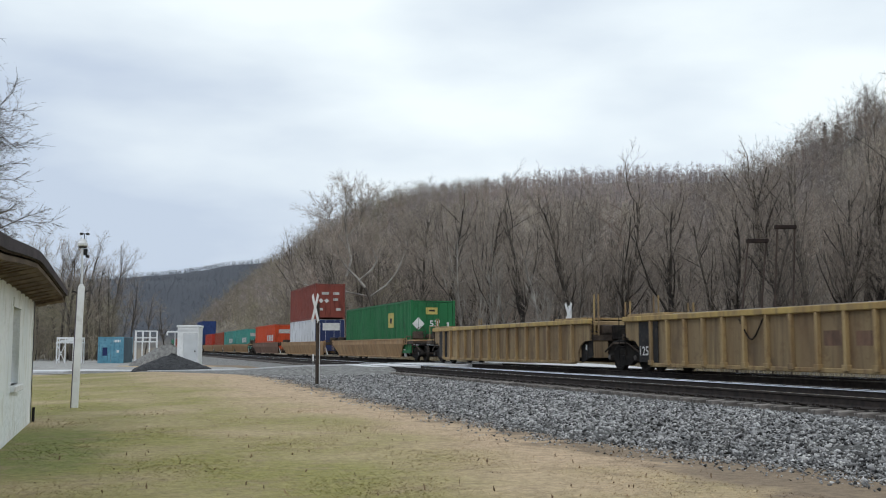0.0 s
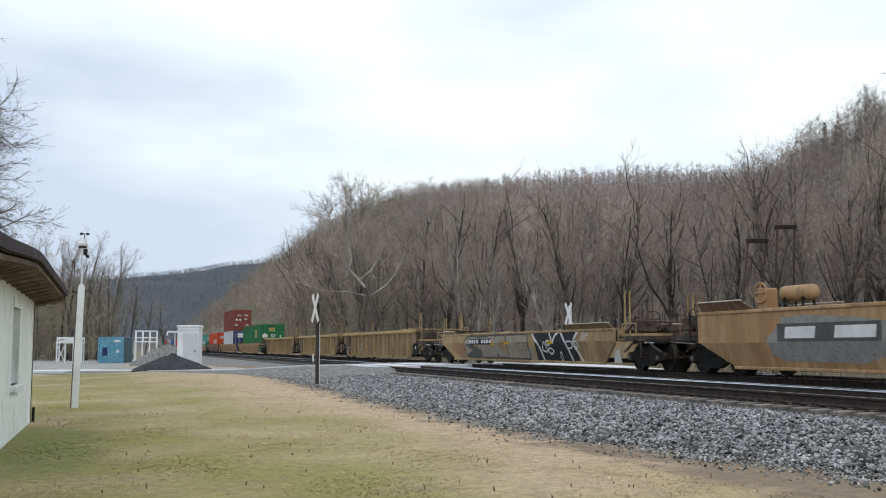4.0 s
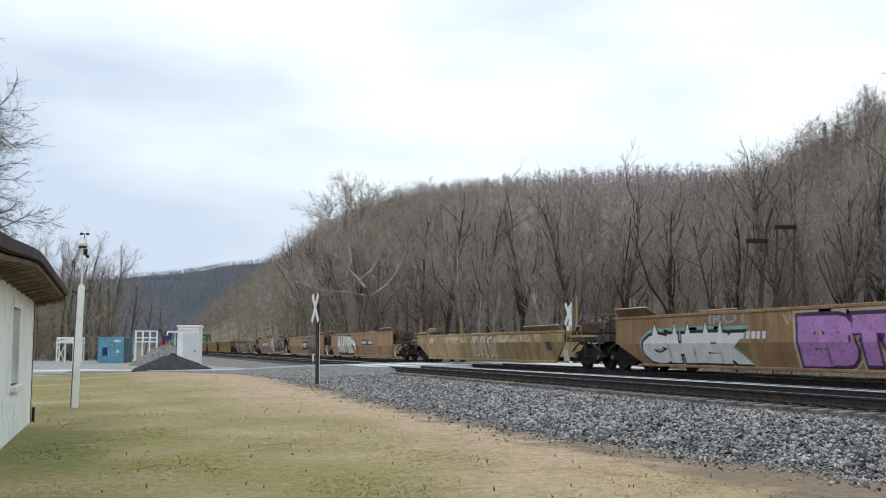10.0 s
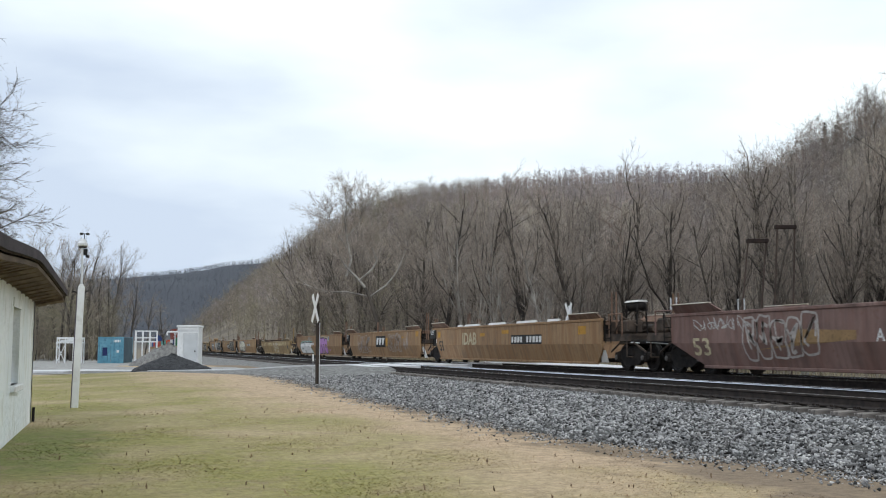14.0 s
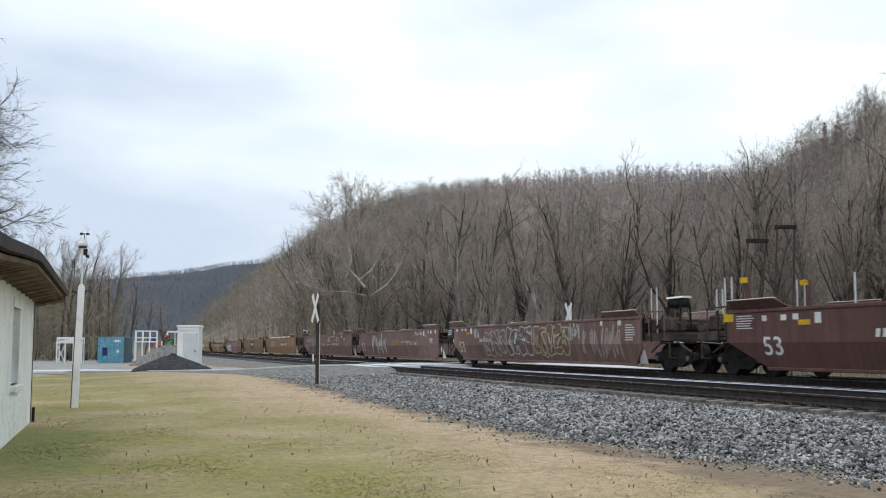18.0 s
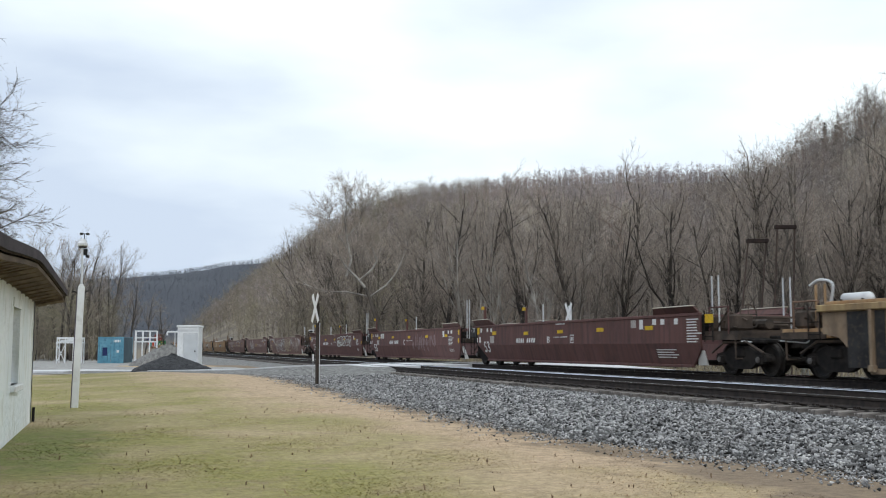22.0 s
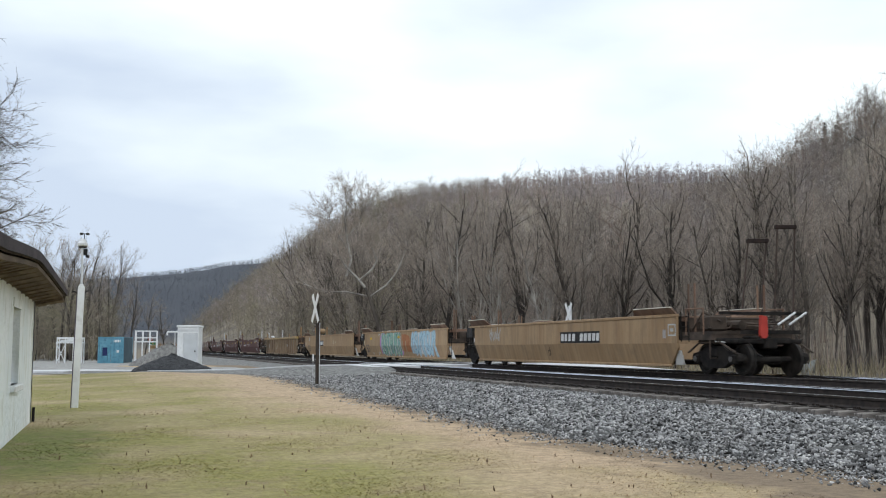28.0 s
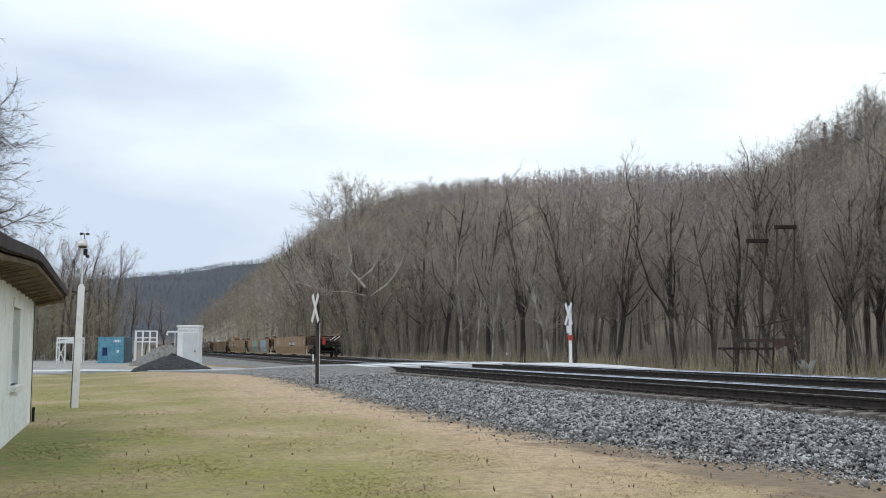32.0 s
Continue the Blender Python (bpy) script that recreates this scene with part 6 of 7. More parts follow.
mark('K3', 'flash', 6.97, 7.57, 1.23, 1.37, 'AMBERMARK')
mark('K3', 'flash', 9.58, 10.36, 1.31, 1.46, 'AMBERMARK')
mark('K3', 'panel', 16.83, 17.45, 1.19, 1.48, 'AMBERMARK')
mark('L1', 'text', 1.12, 1.96, 0.52, 1.00, 'CREAMPAINT', '53')
mark('L1', 'scrawl', 1.18, 3.82, 1.18, 1.56, 'PALEPAINT', '8')
mark('L1', 'bubble2', 3.5, 6.4, 0.40, 1.63, 'none', 'PALEFADE', '5')
mark('L1', 'wedge', 3.80, 7.67, 0.66, 1.17, 'AMBERFADE')
mark('L1', 'text', 8.27, 8.53, 0.87, 1.14, 'WHITEPAINT', 'A')
mark('L1', 'plate', 9.29, 10.78, 0.97, 1.03, 'none', 'bars:12')
mark('L1', 'plate', 11.41, 13.61, 0.89, 1.11, 'none', 'barsc:10')
mark('L1', 'scrawl', 9.82, 10.79, 1.08, 1.66, 'PALEPAINT', '4')
mark('L1', 'scrawl', 10.86, 12.52, 1.51, 1.64, 'PALEPAINT', '2')
mark('L1', 'scrawl', 12.75, 13.67, 1.14, 1.60, 'PALEPAINT', '3')
mark('L1', 'flash', 8.97, 9.44, 1.22, 1.33, 'AMBERMARK')
mark('L1', 'flash', 12.18, 12.64, 1.25, 1.34, 'AMBERMARK')
mark('L1', 'panel', 14.63, 14.96, 1.42, 1.61, 'PALEPAINT')
mark('L1', 'flash', 15.37, 15.84, 1.27, 1.39, 'YELLOWMARK')
mark('L2', 'text', 1.35, 2.15, 0.53, 1.03, 'CREAMPAINT', '53')
mark('L2', 'scrawl', 3.96, 7.34, 0.31, 1.72, 'PALEPAINT', '5')
mark('L2', 'wedge', 7.62, 10.29, 0.69, 1.23, 'AMBERFADE')
mark('L2', 'plate', 10.72, 12.22, 1.02, 1.10, 'none', 'bars:9')
mark('L2', 'scrawl', 11.84, 14.00, 0.84, 1.21, 'PALEPAINT', '5')
mark('L2', 'scrawl', 13.35, 14.29, 1.35, 1.69, 'PALEPAINT', '3')
mark('L2', 'panel', 14.40, 14.66, 1.40, 1.58, 'PALEPAINT')
mark('L2', 'panel', 14.92, 15.17, 1.36, 1.64, 'WHITEPAINT')
mark('L2', 'panel', 15.74, 15.91, 1.46, 1.62, 'WHITEPAINT')
mark('L2', 'panel', 16.18, 16.42, 1.45, 1.62, 'WHITEPAINT')
mark('L2', 'panel', 16.94, 17.16, 1.45, 1.62, 'WHITEPAINT')
mark('L2', 'plate', 16.10, 16.76, 0.96, 1.25, 'none', 'lines:5')
mark('L2', 'flash', 15.20, 15.59, 1.28, 1.40, 'AMBERMARK')
mark('L3', 'text', 1.35, 2.1, 0.53, 1.03, 'CREAMPAINT', '53')
mark('L3', 'plate', -0.25, 0.3, 1.33, 1.57, 'none', 'text:125T')
mark('L3', 'panel', 0.90, 1.13, 1.49, 1.67, 'WHITEPAINT')
mark('L3', 'panel', 1.65, 1.89, 1.50, 1.67, 'WHITEPAINT')
mark('L3', 'panel', 2.13, 2.36, 1.49, 1.65, 'WHITEPAINT')
mark('L3', 'panel', 2.88, 3.14, 1.36, 1.66, 'WHITEPAINT')
mark('L3', 'flash', 2.35, 2.80, 1.32, 1.45, 'AMBERMARK')
mark('L3', 'scrawl', 3.28, 4.03, 1.07, 1.66, 'PALEPAINT', '4')
mark('L3', 'plate', 4.06, 5.57, 0.93, 1.18, 'none', 'barsc:8')
mark('L3', 'bubble2', 4.6, 7.2, 0.33, 1.55, 'none', 'PALEFADE', '4')
mark('L3', 'bubble2', 7.3, 9.95, 0.36, 1.68, 'none', 'PALEPAINT', '4')
mark('L3', 'bubble2', 10.08, 13.31, 0.33, 1.75, 'none', 'CREAMPAINT', '5')
mark('L3', 'scrawl', 13.33, 14.12, 0.95, 1.64, 'PALEPAINT', '4')
mark('L3', 'scrawl', 14.33, 17.01, 0.38, 1.55, 'FAINTPAINT', '7')
mark('L3', 'panel', 15.70, 15.88, 1.46, 1.62, 'WHITEPAINT')
mark('L3', 'panel', 16.93, 17.16, 1.44, 1.60, 'WHITEPAINT')
mark('L3', 'plate', 17.42, 18.07, 0.95, 1.49, 'none', 'lines:7')
mark('M1', 'text', 1.53, 2.27, 0.55, 1.01, 'WHITEPAINT', '53')
mark('M1', 'plate', 5.41, 7.32, 0.91, 1.19, 'none', 'barsw:9')
mark('M1', 'text', 8.44, 8.65, 0.93, 1.18, 'WHITEPAINT', 'A')
mark('M1', 'flash', 6.09, 6.59, 1.28, 1.39, 'YELLOWMARK')
mark('M1', 'flash', 2.93, 3.37, 1.27, 1.39, 'YELLOWMARK')
mark('M1', 'flash', 9.36, 9.82, 1.27, 1.40, 'YELLOWMARK')
mark('M1', 'plate', 9.03, 10.13, 1.12, 1.18, 'none', 'bars:14')
mark('M1', 'plate', 9.21, 9.98, 1.57, 1.63, 'none', 'bars:8')
mark('M1', 'panel', -0.14, 0.31, 1.40, 1.64, 'YELLOWMARK')
mark('M1', 'plate', 0.43, 1.21, 1.20, 1.57, 'none', 'lines:6')
mark('M1', 'ring', 10.49, 10.72, 0.91, 1.20, 'WHITEPAINT')
mark('M1', 'panel', 1.52, 1.71, 1.39, 1.53, 'WHITEPAINT')
mark('M1', 'panel', 2.26, 2.48, 1.39, 1.53, 'WHITEPAINT')
mark('M1', 'panel', 2.72, 2.93, 1.40, 1.54, 'WHITEPAINT')
mark('M1', 'panel', 3.51, 3.74, 1.30, 1.55, 'WHITEPAINT')
mark('M1', 'bubble2', 10.57, 15.02, 0.81, 1.59, 'none', 'PALEPAINT', '5')
mark('M1', 'flash', 12.68, 13.09, 1.26, 1.38, 'YELLOWMARK')
mark('M1', 'panel', 15.67, 15.90, 1.29, 1.53, 'WHITEPAINT')
mark('M1', 'flash', 15.86, 16.28, 1.27, 1.38, 'YELLOWMARK')
mark('M1', 'plate', 16.46, 17.23, 0.91, 1.31, 'none', 'lines:7')
mark('M1', 'plate', 16.55, 17.17, 0.54, 0.71, 'none', 'lines:3')
mark('M1', 'panel', 17.86, 17.99, 0.98, 1.17, 'YELLOWMARK')
mark('M2', 'text', 1.49, 2.16, 0.52, 0.97, 'WHITEPAINT', '53')
mark('M2', 'plate', -0.22, 0.24, 1.42, 1.6, 'none', 'text:125T')
mark('M2', 'panel', 0.77, 1.00, 1.29, 1.65, 'YELLOWMARK')
mark('M2', 'panel', 0.84, 1.01, 0.98, 1.18, 'WHITEPAINT')
mark('M2', 'panel', 1.08, 1.25, 1.41, 1.54, 'WHITEPAINT')
mark('M2', 'panel', 1.82, 2.01, 1.40, 1.55, 'WHITEPAINT')
mark('M2', 'panel', 2.27, 2.47, 1.39, 1.55, 'WHITEPAINT')
mark('M2', 'panel', 3.07, 3.29, 1.29, 1.57, 'WHITEPAINT')
mark('M2', 'panel', 3.43, 3.85, 1.28, 1.57, 'PALEPAINT')
mark('M2', 'flash', 2.54, 2.99, 1.27, 1.40, 'YELLOWMARK')
mark('M2', 'panel', 2.20, 2.68, 0.92, 1.18, 'PALEFADE')
mark('M2', 'plate', 5.11, 7.03, 0.90, 1.21, 'none', 'barsw:9')
mark('M2', 'flash', 5.67, 6.12, 1.28, 1.40, 'YELLOWMARK')
mark('M2', 'text', 8.12, 8.43, 0.90, 1.18, 'WHITEPAINT', 'C')
mark('M2', 'flash', 9.00, 9.47, 1.24, 1.37, 'YELLOWMARK')
mark('M2', 'plate', 8.65, 9.83, 1.09, 1.15, 'none', 'bars:10')
mark('M2', 'flash', 12.24, 12.73, 1.25, 1.37, 'YELLOWMARK')
mark('M2', 'scrawl', 9.91, 12.72, 0.57, 1.51, 'FAINTPAINT', '7')
mark('M2', 'scrawl', 12.90, 14.11, 0.75, 1.53, 'FAINTPAINT', '3')
mark('M2', 'panel', 15.13, 15.39, 1.26, 1.55, 'WHITEPAINT')
mark('M2', 'flash', 15.45, 15.90, 1.26, 1.38, 'YELLOWMARK')
mark('M2', 'panel', 15.94, 16.13, 1.40, 1.56, 'WHITEPAINT')
mark('M2', 'panel', 16.38, 16.60, 1.41, 1.56, 'WHITEPAINT')
mark('M2', 'plate', 16.06, 16.81, 0.85, 1.30, 'none', 'lines:7')
mark('M2', 'plate', 16.09, 16.77, 0.56, 0.70, 'none', 'lines:3')
mark('M2', 'panel', 17.45, 17.65, 1.34, 1.57, 'YELLOWMARK')
mark('M2', 'panel', 17.43, 17.63, 0.96, 1.18, 'YELLOWMARK')
mark('M3', 'text', 1.35, 2.02, 0.54, 1.01, 'WHITEPAINT', '53')
mark('M3', 'panel', 0.51, 0.80, 1.32, 1.66, 'YELLOWMARK')
mark('M3', 'plate', -0.2, 0.25, 1.42, 1.6, 'none', 'text:125T')
mark('M3', 'panel', 0.76, 0.96, 0.96, 1.20, 'WHITEPAINT')
mark('M3', 'panel', 0.92, 1.12, 1.40, 1.57, 'WHITEPAINT')
mark('M3', 'panel', 1.69, 1.89, 1.41, 1.57, 'WHITEPAINT')
mark('M3', 'panel', 2.15, 2.36, 1.40, 1.56, 'WHITEPAINT')
mark('M3', 'flash', 2.39, 2.87, 1.27, 1.42, 'YELLOWMARK')
mark('M3', 'panel', 2.09, 2.58, 0.93, 1.23, 'PALEFADE')
mark('M3', 'plate', 5.03, 6.96, 0.89, 1.15, 'none', 'barsw:9')
mark('M3', 'text', 8.09, 8.36, 0.92, 1.15, 'WHITEPAINT', 'B')
mark('M3', 'flash', 5.84, 6.30, 1.23, 1.36, 'YELLOWMARK')
mark('M3', 'flash', 9.00, 9.50, 1.25, 1.37, 'YELLOWMARK')
mark('M3', 'flash', 12.16, 12.67, 1.26, 1.39, 'YELLOWMARK')
mark('M3', 'plate', 8.66, 9.84, 1.09, 1.15, 'none', 'bars:10')
mark('M3', 'plate', 8.85, 9.67, 1.55, 1.63, 'none', 'bars:8')
mark('M3', 'ring', 10.08, 10.37, 0.90, 1.19, 'WHITEPAINT')
mark('M3', 'panel', 14.51, 14.83, 1.34, 1.58, 'PALEFADE')
mark('M3', 'panel', 15.04, 15.27, 1.29, 1.58, 'WHITEPAINT')
mark('M3', 'flash', 15.39, 15.87, 1.26, 1.39, 'YELLOWMARK')
mark('M3', 'panel', 15.82, 16.05, 1.41, 1.58, 'WHITEPAINT')
mark('M3', 'panel', 16.30, 16.53, 1.41, 1.57, 'WHITEPAINT')
mark('M3', 'panel', 17.06, 17.27, 1.40, 1.57, 'WHITEPAINT')
mark('M3', 'plate', 15.96, 17.27, 0.43, 0.72, 'none', 'lines:4')
mark('M3', 'plate', 17.73, 18.49, 0.87, 1.57, 'none', 'lines:9')
mark('M3', 'panel', 18.67, 19.07, 1.40, 1.64, 'YELLOWMARK')
mark('N1', 'scrawl', 2.91, 3.37, 0.62, 1.28, 'PALEPAINT', '2')
mark('N1', 'scrawl', 5.83, 6.40, 0.57, 1.27, 'PALEPAINT', '2')
mark('N1', 'scrawl', 7.81, 8.50, 0.47, 1.32, 'PALEPAINT', '3')
mark('N1', 'plate', 12.97, 14.47, 0.78, 1.13, 'none', 'logo2')
mark('N1', 'panel', 4.71, 5.28, 0.89, 1.14, 'GREYPAINT')
mark('O1', 'plate', 4.68, 7.81, 0.89, 1.29, 'DARKPANEL', 'bars:10')
mark('O1', 'text', 1.49, 2.36, 0.45, 0.94, 'GREYDARK', '53')
mark('O1', 'scrawl', 1.68, 2.29, 1.19, 1.63, 'PALEPAINT', '5')
mark('O1', 'panel', 0.35, 0.58, 0.98, 1.22, 'CREAMPAINT')
mark('O1', 'panel', 11.32, 11.58, 1.01, 1.28, 'CREAMPAINT')
mark('O1', 'scrawl', 12.02, 12.45, 0.97, 1.27, 'CREAMPAINT', '2')
mark('O2', 'text', 1.15, 1.9, 0.46, 0.94, 'GREYDARK', '53')
mark('K2', 'plate', -0.28, 0.28, 1.38, 1.60, 'none', 'text:125T')
mark('K3', 'plate', -0.28, 0.28, 1.38, 1.60, 'none', 'text:125T')
mark('H3', 'plate', -0.28, 0.28, 1.38, 1.60, 'none', 'text:125T')
mark('O2', 'plate', -0.30, 0.28, 1.38, 1.60, 'none', 'text:125T')
mark('O2', 'panel', 0.49, 0.69, 0.94, 1.19, 'CREAMPAINT')
mark('O2', 'flash', 2.20, 2.66, 1.24, 1.37, 'YELLOWMARK')
mark('O2', 'flash', 8.60, 9.03, 1.27, 1.40, 'YELLOWMARK')
mark('O2', 'blob', 4.58, 5.87, 0.25, 1.69, 'VIOLETPAINT')
mark('O2', 'blob', 8.00, 8.59, 0.87, 1.43, 'VIOLETPAINT')
mark('O2', 'blob', 8.34, 9.62, 0.32, 0.62, 'VIOLETPAINT')
mark('O2', 'blob', 5.2, 9.0, 0.26, 1.66, 'PALEPAINT')
mark('O2', 'loops', 5.0, 9.2, 0.27, 1.66, 'TEALPAINT', 'BLACKPAINT', 'WHITEPAINT', '10', .085)
mark('O2', 'loops', 5.1, 8.9, 0.3, 1.6, 'MINTPAINT', 'none', 'none', '6', .04)
mark('O2', 'scrawl', 4.15, 4.65, 1.40, 1.66, 'PALEPAINT', '3')
mark('O2', 'scrawl', 8.74, 9.21, 1.05, 1.49, 'PALEPAINT', '3')
mark('O2', 'scrawl', 2.42, 2.79, 0.33, 0.51, 'PALEPAINT', '2')
mark('O2', 'scrawl', 3.84, 4.30, 0.29, 0.55, 'PALEPAINT', '2')
mark('O2', 'text', 9.5, 11.3, 0.5, 1.5, 'RUSTMARK', 'TR', 'none', 'none')
mark('O2', 'blob', 11.3, 15.7, 0.26, 1.64, 'PALEPAINT')
mark('O2', 'loops', 11.38, 15.69, 0.28, 1.62, 'SKYPAINT', 'BLUEPAINT', 'PALEPAINT', '8', .10)
mark('O3', 'scrawl', 2.52, 3.78, 1.01, 1.60, 'PALEPAINT', '5')
mark('O3', 'plate', 9.78, 12.88, 0.90, 1.29, 'DARKPANEL', 'bars:10')
mark('O3', 'panel', 16.91, 17.10, 1.01, 1.26, 'PALEFADE')
mark('O3', 'ring', 17.22, 17.65, 1.07, 1.42, 'PALEPAINT')
mark('O3', 'scrawl', 8.51, 8.81, 0.41, 0.80, 'BLACKPAINT', '1')

# pale scraped covers along the chord of one tan car, lamps and hose on the last one
unit, a, b, lean, Z = CARS["K3"]
for q, w in ((3.9, .55), (4.9, 1.9), (8.0, 1.9), (11.2, 1.9), (14.2, 1.0)):
    part("chord_cover", Geo().prism([(-1.47, Z), (-1.37, Z), (-1.37, Z + .09), (-1.42, Z + .09)], a - q - w, a - q, "y"), PALESTEEL, unit, "pale scraped cover")
unit, a, b, lean, Z = CARS["O3"]
RED = mat("red_flag_plastic", (.50, .055, .04), (.40, .04, .03), 3.0, .5, bump=.05)
part("rear_marker", Geo().prism([(-.42, 1.05), (-.35, .98), (-.25, .98), (-.19, 1.05), (-.20, 1.56), (-.38, 1.60)], b - 2.50, b - 2.40, "y"), RED, unit, "red rear marker")
part("rear_bracket", Geo().box(-.9, .9, b - 2.40, b - 2.30, 1.1, 1.2).box(-1.3, 1.3, b - 2.1, b - 1.9, 1.62, 1.70), IRON, unit)
g = Geo()
for s in (-.1, .25):
    g.tube((s + .3, b - 2.4, 1.35), (s + .75, b - 2.55, 1.68), .03)
part("white_handles", g, WHITE, unit)
for key in ("M1", "M2", "M3"):
    unit, a, b, lean, Z = CARS[key]
    for x, q in ((-1.05, .35), (1.05, .05)):
        p = part("marker_post", Geo().box(x - .05, x + .05, a - q - .1, a - q, Z - .2, Z + .85), MAROON, unit)
        part("marker_plate", Geo().box(x - .09, x - .055, a - q - .12, a - q + .18, Z + .72, Z + .86), INK["YELLOWMARK"], p, "yellow marker plate")
    part("stanchion", Geo().tube((1.15, a - 1.8, 1.15), (1.15, a - 1.8, Z + .95), .031, n=6), GALV, unit)
unit, a, b, lean, Z = CARS["N1"]
part("brake_pipe", Geo().path(spline([(-1.0, a + .2, Z), (-1.0, a + .1, Z + .5), (-1.0, a + .55, Z + .62), (-1.0, a + .9, Z + .5)], 5), .035), GALV, unit, "bent pale pipe")

# end markings on the green and red containers
u, a, w, h = CONT["green"]
part("emblem", Geo().box(-.42, .25, -a - .012, -a, 2.12, 2.5), INK["EMBLEM"], u, "yellow emblem plate")
part("emblem", Geo().box(-w - .012, -w, -a + 3.5, -a + 4.7, 1.45, 2.3), INK["EMBLEM"], u, "yellow emblem plate")
part("emblem_mark", Geo().box(-.25, .1, -a - .02, -a - .012, 2.28, 2.38), INK["BLACKPAINT"], u)
part("emblem_mark", Geo().box(-w - .02, -w - .012, -a + 3.9, -a + 4.3, 1.7, 2.0), INK["BLACKPAINT"], u)
part("diamond_placard", Geo().prism([(-.85, 1.25), (-.5, 1.6), (-.85, 1.95), (-1.2, 1.6)], -a - .012, -a, "y"), WHITEPAINT, u, "white diamond")
g53 = letters("53'", 0, .6, 0, .35, .015)
part("lettering", Geo().add([(p[0] - .2, -a - .012, p[1] + 1.45) for p in g53.v], g53.f), WHITEPAINT, u)
for z in (1.2, 1.5):
    part("stencil", Geo().box(.55 + z * .2, .62 + z * .2, -a - .012, -a, 1.0, 1.7), WHITEPAINT, u)
u, a, w, h = CONT["red"]
for x, z in ((-.75, 1.5), (-.3, 1.5)):
    part("diamond_placard", Geo().prism([(x - .2, z), (x, z + .2), (x + .2, z), (x, z - .2)], -a - .012, -a, "y"), WHITEPAINT, u, "white diamond")
for x, z, s in ((-.4, 2.1, .3), (.5, 2.1, .25), (-.8, .8, .2), (.7, .8, .2), (.45, 1.6, .2)):
    part("stencil", Geo().box(x - s, x + s, -a - .012, -a, z - .1, z + .1), INK["PALEPAINT"], u)
u, a, w, h = CONT["white"]
BLUE = flat("navy_paint", (.03, .045, .13))
part("door_cover", Geo().box(-w + .02, w - .02, -a - .012, -a, .05, h - .05), BLUE, u, "navy blue doors")
part("stencil", Geo().box(-.6, .8, -a - .02, -a - .012, 1.7, 2.3), WHITEPAINT, u)
for key, col in (("orange", "WHITEPAINT"), ("teal", "WHITEPAINT"), ("teal2", "WHITEPAINT")):
    u, a, w, h = CONT[key]
    for i in range(4):
        part("stencil", Geo().box(-w - .012, -w, -a + 1.2 + i * 1.1, -a + 1.9 + i * 1.1, .95, 1.55), INK[col], u)
    part("stencil", Geo().box(-.9, .2, -a - .012, -a, 1.7, 2.1), INK["PALEPAINT"], u)
# a slack chain hooked on the ribbed car's side
unit, a, b, lean, Z = CARS["P2"]
part("chain", Geo().path(spline([(-1.48, a - 7.2, 1.46), (-1.48, a - 6.85, 1.02), (-1.48, a - 6.6, .98), (-1.48, a - 6.2, 1.46)], 5), .022, 5), IRON, unit, "slack dark chain")


# ---- the white house ----
STUCCO = mat("whitewashed_block", (.80, .84, .845), (.88, .90, .90), .8, .9, bump=.5, bscale=7.0, c3=(.70, .72, .68), stretch=(1, 1, .5))
SHINGLE = mat("brown_shingles", (.05, .035, .03), (.10, .07, .055), 2.0, .95, bump=.8, bscale=9.0)
SOFFIT = mat("weathered_boards", (.085, .06, .045), (.17, .125, .09), 1.2, .9, bump=.5, bscale=12.0, stretch=(6, .5, 1))
FASCIA = mat("purple_grey_fascia", (.03, .022, .028), (.06, .045, .055), 1.5, .85, bump=.3, bscale=12.0)
GLASS = mat("window_glass", (.02, .025, .03), (.03, .035, .04), 1.0, .08, spec=.6, bump=0)


